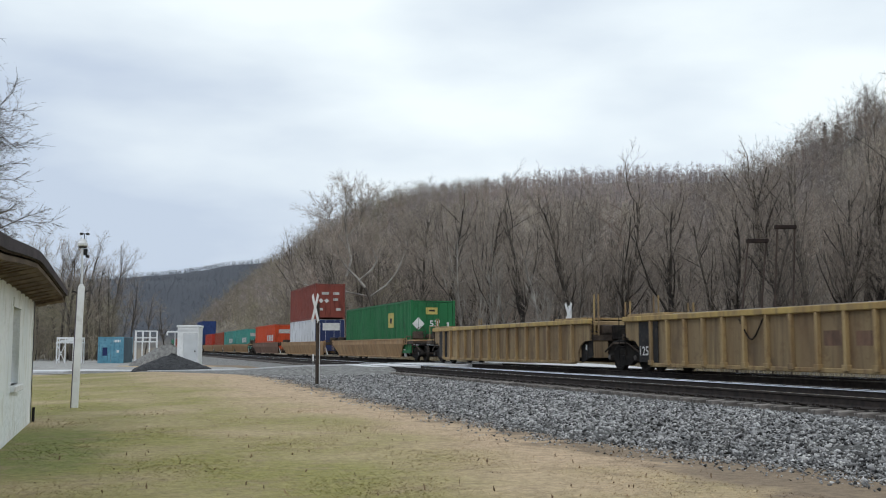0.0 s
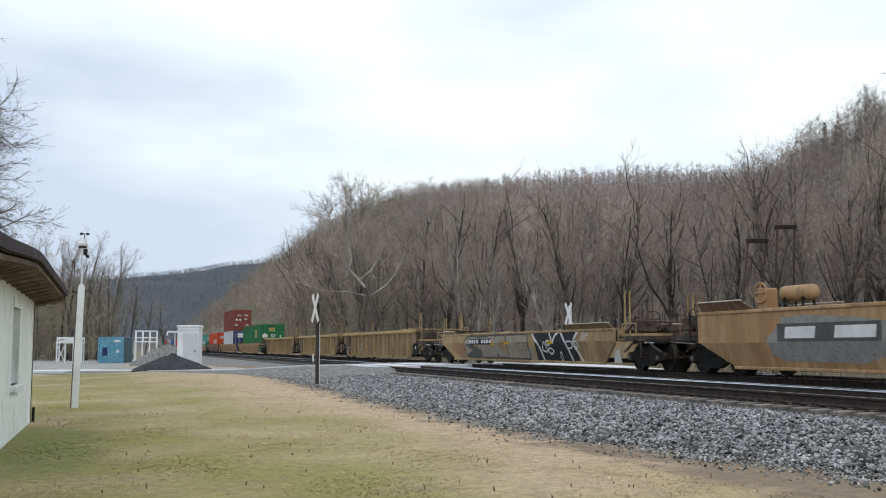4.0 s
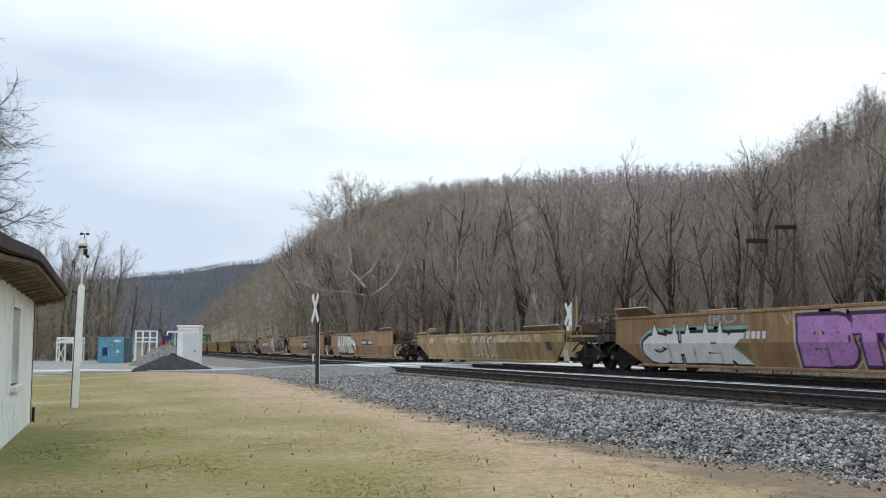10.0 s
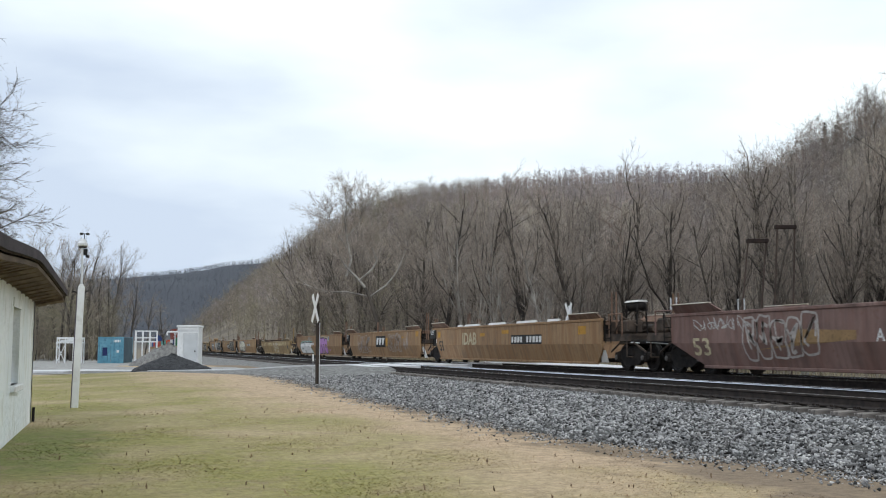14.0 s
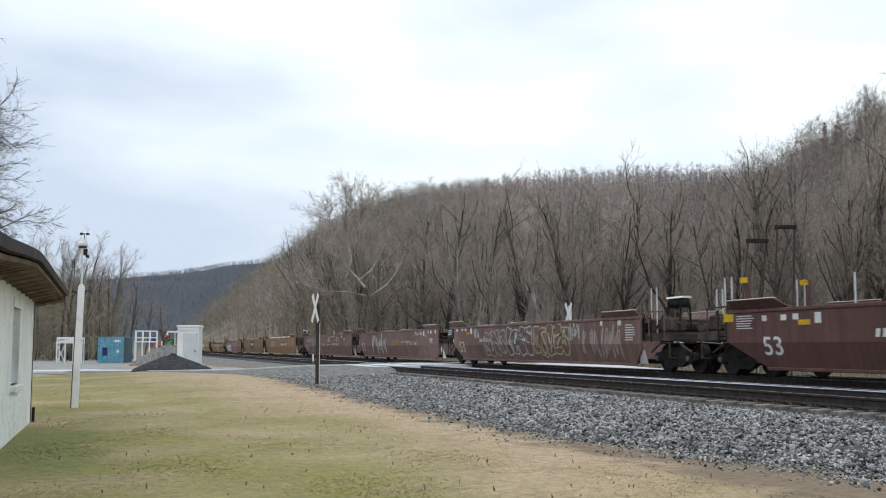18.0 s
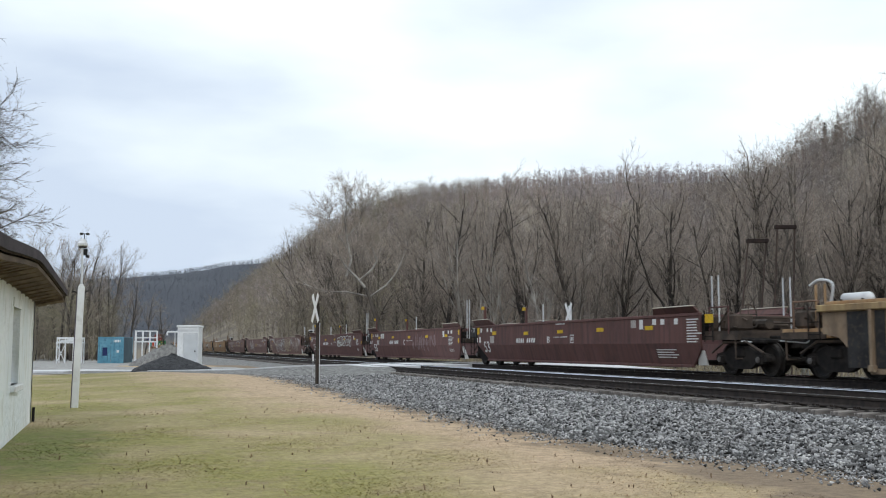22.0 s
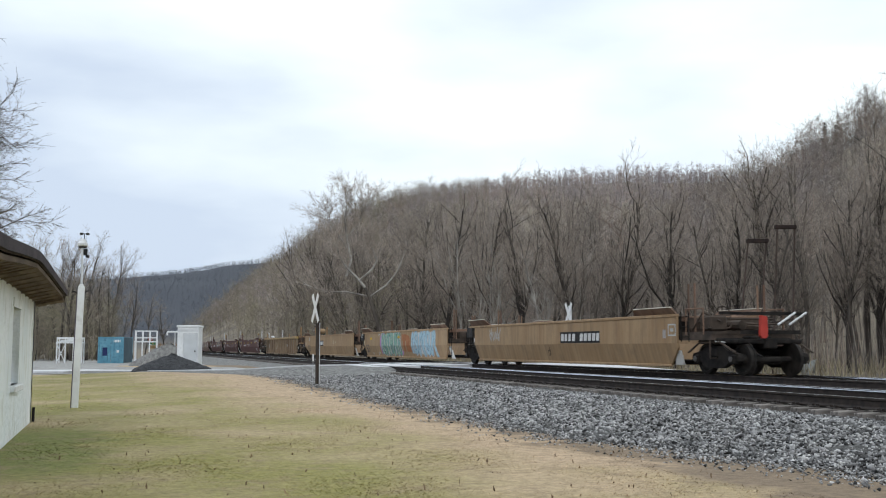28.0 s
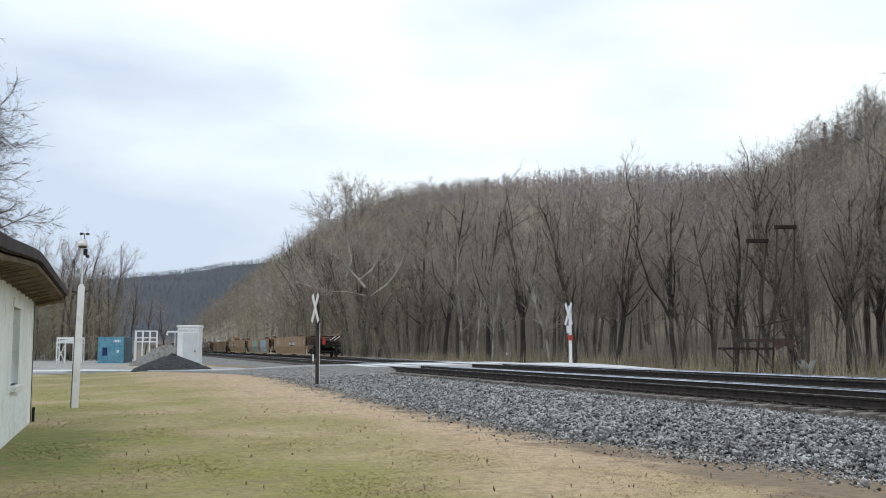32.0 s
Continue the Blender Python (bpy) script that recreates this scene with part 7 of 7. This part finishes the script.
def house():
    h = thing("house", pose(0, 0, 0), "whitewashed block house with a brown shingle roof", "house")
    x0, y0, y1, top = -1.6, 4.0, 23.15, 2.62
    wy0, wy1, wz0, wz1 = 18.35, 19.7, .92, 2.24
    w = Geo()
    for a, b, c, d in ((y0, wy0, -.2, top), (wy1, y1, -.2, top), (wy0, wy1, -.2, wz0), (wy0, wy1, wz1, top)):
        w.box(x0 - .25, x0, a, b, c, d)
    part("wall", w, STUCCO, h)
    part("wall", Geo().prism([(x0, -.2), (x0, top), (-5.6, 4.4), (-9.6, top), (-9.6, -.2)], y1 - .25, y1 - .004, "y"), STUCCO, h)
    part("wall", Geo().box(-9.6, -9.35, y0, y1 - .25, -.2, top), STUCCO, h)
    part("wall", Geo().prism([(x0 - .25, -.2), (x0 - .25, top), (-5.6, 4.4), (-9.3, top), (-9.3, -.2)], y0, y0 + .25, "y"), STUCCO, h)
    win = part("window", Geo().box(x0 - .21, x0 - .15, wy0, wy0 + .09, wz0, wz1).box(x0 - .21, x0 - .15, wy1 - .09, wy1, wz0, wz1)
               .box(x0 - .21, x0 - .15, wy0 + .09, wy1 - .09, wz1 - .09, wz1).box(x0 - .21, x0 - .15, wy0 + .09, wy1 - .09, wz0, wz0 + .08).box(x0 - .205, x0 - .155, wy0 + .09, wy1 - .09, 1.55, 1.61), WHITE, h, "white window frame")
    part("pane", Geo().box(x0 - .19, x0 - .18, wy0 + .08, wy1 - .08, wz0 + .07, wz1 - .08), GLASS, win)
    part("sill", Geo().box(x0 - .1, x0 + .09, wy0 - .1, wy1 + .1, wz0 - .12, wz0, .02), WHITE, win)
    part("lintel", Geo().box(x0 - .02, x0 + .015, wy0 - .1, wy1 + .1, wz1, wz1 + .16), STUCCO, win)
    # roof: eaves half a metre out, slope rising to the ridge
    e0, e1 = 3.4, 24.4
    def hog(y):
        return float(np.interp(y, [3.4, 10.9, 13.4, 15.5, 18, 24.4], [-.60, -.30, -.14, -.03, -.04, -.10]))

    def draw(prof, a, b, steps=14):
        """A roof profile drawn along the house, following the uneven eave."""
        g, n = Geo(), len(prof)
        for i in range(steps + 1):
            y = a + (b - a) * i / steps
            g.v += [(x, y, z + hog(y) * max(0, 1 - abs(x + 1.05) / 4.5)) for x, z in prof]
        for i in range(steps):
            g.f += [(n * i + k, n * i + (k + 1) % n, n * i + n + (k + 1) % n, n * i + n + k) for k in range(n)]
        g.f += [tuple(range(n))[::-1], tuple(range(n * steps, n * steps + n))]
        return g

    for s in (1, -1):
        cx = lambda x: x if s > 0 else -11.2 - x
        prof = [(cx(-1.05), 2.93), (cx(-5.6), 4.6), (cx(-5.6), 4.48), (cx(-1.05), 2.80)]
        part("roof", draw(prof if s < 0 else prof[::-1], e0, e1), SHINGLE, h)
        part("soffit", draw([(cx(-1.06), 2.78), (cx(-1.6), 2.66), (cx(-1.6), 2.60), (cx(-1.06), 2.72)], e0 + .02, e1 - .02), SOFFIT, h)
        if s > 0:
            me = Geo().prism([(-1.08, 2.735), (-1.6, 2.60), (-1.6, 2.575), (-1.08, 2.705)], -.03, .03, "y").mesh("rafter_tail", SOFFIT)
            for k in range(24):
                o = part("rafter_tail", me, None, h)
                o.location = (0, e0 + .4 + k * .88, hog(e0 + .4 + k * .88))
            part("fascia", draw([(-1.05, 2.82), (-1.015, 2.82), (-1.015, 2.95), (-1.05, 2.95)], e0, e1), FASCIA, h, "dark fascia board")
            part("eave_return", Geo().prism([(-1.06, 2.72), (-1.06, 2.58), (-1.62, 2.46), (-1.62, 2.62)], e1 - 1.1, e1 - .03, "y"), SOFFIT, h)
    part("gable_board", Geo().prism([(-1.05, 2.87), (-5.6, 4.6), (-5.6, 4.4), (-1.05, 2.66)], e1, e1 + .03, "y"), SOFFIT, h)
    # white floodlights under the corner
    f = part("floodlight", Geo().lathe([(0, 0), (.01, .05), (.1, .065), (.16, .07), (.17, 0)], (-1.2, 24.2, 2.62), "y", 12), WHITE, h, "white floodlight")
    part("floodlight", Geo().lathe([(0, 0), (.01, .05), (.1, .065), (.16, .07), (.17, 0)], (-1.42, 24.1, 2.56), "y", 12), WHITE, h, "white floodlight")
    part("downpipe", Geo().tube((-1.56, 23.22, 0), (-1.56, 23.22, .3), .03), IRON, h)


house()

# ---- the pole with its weather head ----
pole = thing("pole", pose(-.90, 28.2, 0, 0, 1.2, 0), "white painted wooden pole with a weather station on top", "pole")
part("post", Geo().box(-.085, .085, -.085, .085, -.2, 3.15, .015), WHITE, pole)
part("edge_board", Geo().box(-.11, -.087, -.07, .07, -.2, 2.9), mat("purple_grey_board", (.10, .085, .12), (.16, .14, .17), 2, .9), pole, "dark side board")
part("cap", Geo().prism([(-.085, 3.15), (.085, 3.15), (.04, 3.22), (-.04, 3.22)], -.07, .07, "y"), WHITE, pole)
part("mast", Geo().tube((0, 0, 3.1), (-.03, 0, 4.25), .028), GALV, pole, "thin grey mast")
part("weather_head", Geo().lathe([(0, 0), (0, .09), (.04, .13), (.1, .13), (.14, .09), (.2, .07), (.24, 0)], (-.03, 0, 4.2), "z", 14), WHITE, pole, "white domed sensor")
part("sensor_shade", Geo().lathe([(0, 0), (0, .11), (.035, .11), (.04, 0)], (-.03, 0, 4.18), "z", 12), DARKPANEL, pole)
part("vane", Geo().box(.0, .1, -.02, .02, 3.98, 4.16).box(.06, .14, -.02, .02, 3.92, 4.0), DARKPANEL, pole)
part("anemometer_stem", Geo().tube((.0, 0, 4.42), (.0, 0, 4.56), .012, n=5), DARKPANEL, pole)
part("anemometer_cups", Geo().box(-.12, -.02, -.03, .03, 4.52, 4.58, .02).box(.03, .13, -.03, .03, 4.52, 4.58, .02).tube((-.1, 0, 4.55), (.1, 0, 4.55), .01, n=5), DARKPANEL, pole)
for z, dx in ((2.95, .16), (2.93, -.2)):
    part("insulator", Geo().tube((0, 0, z), (dx, 0, z + .1), .02, n=6), DARKPANEL, pole)

# ---- crossing signs ----
OLDPOST = mat("dark_weathered_post", (.035, .028, .024), (.08, .062, .05), 2.0, .9, bump=.4, stretch=(1, 1, .3))


def blades(parent, z, d, L=1.2, w=.185):
    for s in (-1, 1):
        g = Geo()
        c, k = math.cos(radians(58)), math.sin(radians(58))
        pts = [(-L / 2, -w / 2), (L / 2, -w / 2), (L / 2 + .0, w / 2), (-L / 2, w / 2)]
        g.prism([(s * (p * c) - q * k * 1, z + p * k + s * q * c) for p, q in pts], d + (.0 if s > 0 else .014), d + (.012 if s > 0 else .026), "y")
        part("blade", g, WHITE, parent, "white enamel blade")


s = thing("crossing_sign", pose(7.32, 37.85, .18, 0, 0, -80), "railroad crossbuck on a dark wooden post", "sign")
part("post", Geo().box(-.055, .055, -.055, .055, -.2, 3.05, .01), OLDPOST, s)
blades(s, 2.86, -.12)
part("marker_strip", Geo().box(-.055, .0, .057, .10, .02, 2.3), WHITE, s, "white reflective strip")
s = thing("delineator", pose(7.0, 37.0, .12), "short white marker stake", "marker")
part("stake", Geo().box(-.032, .032, -.01, .01, .95, 1.2, .004).tube((0, 0, -.1), (0, 0, 1.0), .008, n=6), GALV, s)
s = thing("crossing_sign", pose(20.6, 43.9, .55, 0, 0, -86), "railroad crossbuck on a white post", "sign")
part("post", Geo().box(-.06, .06, -.06, .06, -.2, 3.0, .01), WHITE, s)
blades(s, 2.6, -.10)
part("red_band", Geo().box(-.08, .08, -.08, .08, 1.35, 1.6), mat("red_plate", (.5, .06, .04), (.4, .05, .04)), s, "small red plate")
part("mileage_plate", Geo().box(-.2, .2, -.09, -.07, 1.7, 2.05), WHITE, s)

# ---- rusty gantry beyond the tracks ----
RUST = mat("rusty_steel", (.05, .038, .033), (.10, .072, .06), 3.0, .9, bump=.4)
DARKRUST = mat("dark_rusty_steel", (.02, .015, .013), (.045, .03, .026), 3.0, .9, bump=.4)
gx = thing("signal_gantry", pose(25.46, 37.7, .45, 0, 0, -18), "derelict rusty steel stand with tall frames", "gantry")
for x, y, h, dx in ((0, 0, 5.75, .69), (.85, 0, 5.65, .62), (1.50, -.2, 6.28, .40), (2.32, -.2, 6.22, .34)):
    part("leg", Geo().tube((x, y, -.3), (x + dx, y, h), .046, .036, 6), RUST, gx)
for x0, x1, z, y in ((.62, 1.55, 5.72, 0), (1.80, 2.72, 6.30, -.2)):
    part("crossbar", Geo().box(x0, x1, y - .11, y + .11, z - .07, z + .09, .012), DARKRUST, gx)
part("deck", Geo().box(-.62, 1.5, -.5, .5, 1.02, 1.12, .01), DARKRUST, gx)
part("deck", Geo().box(.15, 2.35, -.3, .6, 1.35, 1.5, .01), RUST, gx)
part("side_plate", Geo().prism([(1.5, 1.45), (2.35, 1.45), (2.3, .95), (2.0, 1.2), (1.6, 1.0)], -.5, -.46, "y"), RUST, gx)
for p, q in (((-.6, -.4, 1.02), (0, -.4, .35)), ((.75, -.4, 1.02), (1.5, -.4, .2)), ((.9, 0, 2.0), (2.4, -.2, 2.35)), ((.05, 0, 1.95), (.2, 0, 1.95))):
    part("brace", Geo().tube(p, q, .04, n=6), RUST, gx)

# ---- the yard ----
yz = lambda x, y: float(height(x, y))
sh = thing("equipment_shed", pose(4.62, 66, yz(5, 66) + .02, 0, 0, -14), "white metal equipment cabin with a grey door", "shed")
part("body", Geo().box(-.66, .66, -.7, .7, 0, 2.55, .02), WHITE, sh)
part("roof", Geo().box(-.72, .72, -.76, .76, 2.55, 2.68, .03), WHITE, sh)
d = part("door", Geo().box(-.22, .52, -.735, -.702, .08, 2.12, .01), mat("pale_grey_door", (.55, .57, .58), (.62, .64, .65), 1.5, .6), sh, "pale grey door")
part("door_frame", Geo().box(-.29, -.23, -.74, -.702, .02, 2.2).box(.53, .59, -.74, -.702, .02, 2.2).box(-.29, .59, -.74, -.702, 2.13, 2.2), GALV, sh)
part("handle", Geo().box(.42, .48, -.78, -.735, 1.0, 1.12, .01), DARKPANEL, d)
part("vent_strip", Geo().box(-.62, .62, -.712, -.702, 2.28, 2.42), GALV, sh)


def heap(name, x, y, rx, ry, h, material, label, seed):
    g, r = Geo(), random.Random(seed)
    n, m = 30, 10
    base = yz(x, y)
    for j in range(m + 1):
        q = j / m
        for i in range(n):
            t = 2 * math.pi * i / n
            wob = 1 + .12 * math.sin(3 * t + seed) + .07 * math.sin(7 * t)
            zz = h * (1 - q) ** .85 * (1 + .10 * r.uniform(-1, 1)) if j < m else -.1
            g.v.append((rx * q * wob * math.cos(t), ry * q * wob * math.sin(t), zz))
    for j in range(m):
        for i in range(n):
            a, b = j * n + i, j * n + (i + 1) % n
            g.f.append((a, a + n, b + n, b))
    ob = part(name, g, material, smooth=True)
    ob.location = (x, y, base)
    tagged(ob, label, "heap")


heap("asphalt_mound", 3.25, 60.5, 2.35, 1.7, .92, mat("broken_asphalt", (.025, .026, .03), (.065, .066, .07), 5.0, .95, bump=1.0, bscale=8.0, c3=(.11, .11, .11)), "dark heap of broken asphalt", 3)
heap("gravel_heap", 4.1, 82, 2.6, 2.0, 1.75, GRAVELFAR, "grey heap of gravel", 5)
box = thing("storage_container", pose(-.2, 105, yz(-1, 105), 0, 0, -9), "faded blue steel storage container with double doors", "container")
BLUEC = mat("faded_blue_paint", (.10, .28, .38), (.17, .38, .48), 1.0, .6, bump=.1, c3=(.08, .2, .28))
for x0, x1 in ((-1.22, -1.08), (1.08, 1.22)):
    for y0 in (-.01, 5.9):
        part("corner_post", Geo().box(x0, x1, y0, y0 + .15, 0, 2.59, .01), BLUEC, box)
for z0, z1 in ((0, .14), (2.46, 2.59)):
    part("end_rail", Geo().box(-1.08, 1.08, 0, .12, z0, z1), BLUEC, box)
for s in (-1, 1):
    x0, x1 = sorted((s * .01, s * 1.07))
    dd = part("door", Geo().box(x0, x1, .03, .10, .14, 2.46, .015), BLUEC, box)
    for q in (.3, .8):
        part("lock_rod", Geo().tube((s * q, .0, .1), (s * q, .0, 2.5), .025, n=6), BLUEC, dd)
    x0, x1 = sorted((s * 1.21, s * 1.15))
    part("side_wall", Geo().box(x0, x1, .14, 5.9, .05, 2.52), mat("dark_blue_side", (.06, .10, .13), (.09, .14, .17), 1, .7), box)
part("roof", Geo().box(-1.15, 1.15, .12, 5.9, 2.5, 2.56), BLUEC, box)
for x0, x1, z0, z1, m in ((-.85, -.3, .75, 1.55, flat("navy_sticker", (.02, .03, .12))), (.25, .55, 2.05, 2.3, WHITE), (.6, .9, 2.05, 2.3, WHITE), (.55, .8, 1.05, 1.3, WHITE), (.2, .85, 1.5, 1.62, BLUEC)):
    part("placard", Geo().box(x0, x1, .018, .028, z0, z1), m, box)


def platform(x, y, turn, w, d, deck, rail, label, cross):
    p = thing("work_platform", pose(x, y, yz(x, y), 0, 0, turn), label, "platform", "white work platforms")
    leg = Geo().box(-.06, .06, -.06, .06, 0, deck, .008).mesh("leg", WHITE)
    for i in range(4):
        for j in range(2):
            if j == 1 and i in (1, 2):
                continue
            o = part("leg", leg, None, p)
            o.location = (-w / 2 + w * i / 3, -d / 2 + d * j, 0)
    part("deck", Geo().box(-w / 2 - .1, w / 2 + .1, -d / 2 - .1, d / 2 + .1, deck, deck + .12, .01), WHITE, p)
    post = Geo().box(-.05, .05, -.05, .05, deck + .1, deck + rail).mesh("rail_post", WHITE)
    for i in range(4):
        for j in range(2):
            o = part("rail_post", post, None, p)
            o.location = (-w / 2 + w * i / 3, -d / 2 + d * j, 0)
    for j in (-1, 1):
        for z in (.45, rail - .05):
            part("rail", Geo().box(-w / 2, w / 2, j * d / 2 - .04, j * d / 2 + .04, deck + z - .05, deck + z + .05), WHITE, p)
    for k in range(cross):
        a, b = -w / 2 + w * k / 3, -w / 2 + w * (k + 1) / 3
        part("brace", Geo().tube((a, -d / 2, .1), (b, -d / 2, deck - .1), .05, n=5), WHITE, p)
        part("brace", Geo().tube((b, -d / 2, .1), (a, -d / 2, deck - .1), .05, n=5), WHITE, p)
    return p


platform(-3.95, 106, -6, 2.3, 1.5, 1.95, .6, "white painted timber platform with crossed braces", 1)
pl = thing("plank_heap", pose(-3.95, 106, yz(-3.95, 106) + 2.08, 0, 0, -6), "heap of white planks on the timber platform", "planks")
for k in range(8):
    part("plank", Geo().prism([(-1.1 + .1 * k, .06 * (k % 3)), (.9, .03 + .07 * k), (.9, .10 + .07 * k), (-1.1 + .1 * k, .07 + .06 * (k % 3))], -.6 + .15 * k, -.48 + .15 * k, "y"), WHITE, pl)
platform(3.1, 104, -4, 2.0, 1.6, 2.05, 1.15, "white painted timber platform with a railed deck", 0)
st = thing("yard_lamp", pose(5.6, 100, yz(5.6, 100)), "small white hooded yard lamp on a thin post", "lamp")
part("post", Geo().tube((0, 0, 0), (0, 0, 2.95), .05, n=6), GALV, st)
part("hood", Geo().box(-.75, .35, -.12, .12, 2.95, 3.12, .03).box(-.8, -.65, -.1, .1, 2.7, 2.97, .02), WHITE, st)
for x, y, w, h, m, lb, nm in ((29.2, 73.5, .17, .17, WHITE, "small white marker box among the weeds", "marker_box"),):
    ob = thing(nm, pose(x, y, yz(x, y)), lb, "marker")
    part("stake", Geo().tube((0, 0, -.1), (0, 0, .5), .03, n=6), OLDPOST, ob)
    part("head", Geo().box(-w, w, -.06, .06, .5, .5 + h, .01), m, ob)

for k, (x, y) in enumerate(((27.6, 35.6), (31.6, 35.0))):
    ob = thing("board_heap", pose(x, y, yz(x, y), 0, 0, 35 * k), "heap of pale weathered boards among the trees", "debris", "board heaps")
    r = random.Random(60 + k)
    for i in range(7):
        q = r.uniform(-.45, .45)
        part("board", Geo().prism([(q - .05, 0), (q + .05, 0), (q + .05 + r.uniform(-.4, .4), r.uniform(.35, .75)), (q - .05 + r.uniform(-.1, .1), r.uniform(.3, .7))], -.3 + .09 * i, -.27 + .09 * i, "y"), INK["GREYPALE"], ob)


# ---- grass tufts and fallen leaves on the lawn ----
def lawn_cover():
    g = np.random.default_rng(21)
    n = 330000
    r = 9.0 + 58 * g.random(n) ** 1.6
    a = g.uniform(-0.14, 0.76, n)
    x, y = r * np.sin(a), r * np.cos(a)
    keep = (x < 7.05 + .3 * np.sin(y)) & ~((x < -1.58) & (y < 23.4)) & (y < 60 - .75 * np.clip(x, -4, 12)) & (g.random(n) < 1.15 - .9 * (r - 9) / 58)
    x, y, r = x[keep], y[keep], r[keep]
    n = len(x)
    P = np.stack([x, y, height(x, y) - .01 + 0 * x], 1)
    t = g.uniform(0, 6.28, n)
    w = g.uniform(.004, .012, n) * (1 + r / 25)
    s = np.stack([np.cos(t) * w, np.sin(t) * w, 0 * t], 1)
    tip = P + np.stack([g.normal(0, .045, n), g.normal(0, .045, n), g.uniform(.010, .024, n)], 1)
    V = np.stack([P - s, P + s, tip], 1).reshape(-1, 3)
    tagged(new("grass_tufts", np_mesh("grass_tufts", V, np.arange(3 * n).reshape(-1, 3), BLADES)), "short dry and green lawn grass", "grass", kind="stuff")
    n = 900
    r = 9.0 + 40 * g.random(n) ** 1.3
    a = g.uniform(-0.13, 0.72, n)
    x, y = r * np.sin(a), r * np.cos(a)
    keep = (x < 8.2) & ~((x < -1.3) & (y < 23.4))
    x, y = x[keep], y[keep]
    n = len(x)
    c = np.stack([x, y, height(x, y) + .022], 1)
    t = g.uniform(0, 6.28, n)
    L, W = g.uniform(.008, .021, n), g.uniform(.006, .013, n)
    u = np.stack([np.cos(t) * L, np.sin(t) * L, g.normal(0, .02, n)], 1)
    v = np.stack([-np.sin(t) * W, np.cos(t) * W, g.normal(0, .015, n)], 1)
    V = np.stack([c - u, c - v, c + u, c + v], 1).reshape(-1, 3)
    k = 4 * np.arange(n)[:, None]
    T = np.concatenate([k + (0, 1, 2), k + (0, 2, 3)])
    tagged(new("fallen_leaves", np_mesh("fallen_leaves", V, T, mat("dead_leaves", (.17, .115, .075), (.30, .20, .12), 2.0, .9, bump=0, rnd=.4))), "scattered brown fallen leaves on the lawn", "leaves", kind="stuff")


lawn_cover()


def motions():
    """The train rolls away along the far line at a steady speed, its wheels turning."""
    for ob, y, z in MOVERS:
        walk(ob, [(t, pose(FAR_X, y + SPEED * t, z)) for t in (0.0, 16.0, 32.0)])
    rate = -math.degrees(SPEED / 0.425)
    first = {}
    for w in ROLLERS:
        side = w.location.y > 0
        if side not in first:
            x, y, z = w.location
            walk(w, [(k / FPS, pose(x, y, z, rate * k / FPS)) for k in range(32 * FPS + 1)])
            first[side] = w
        else:
            w.rotation_mode = "QUATERNION"
            w.animation_data_create()
            w.animation_data.action = first[side].animation_data.action
            w.animation_data.action_slot = first[side].animation_data.action_slot


motions()
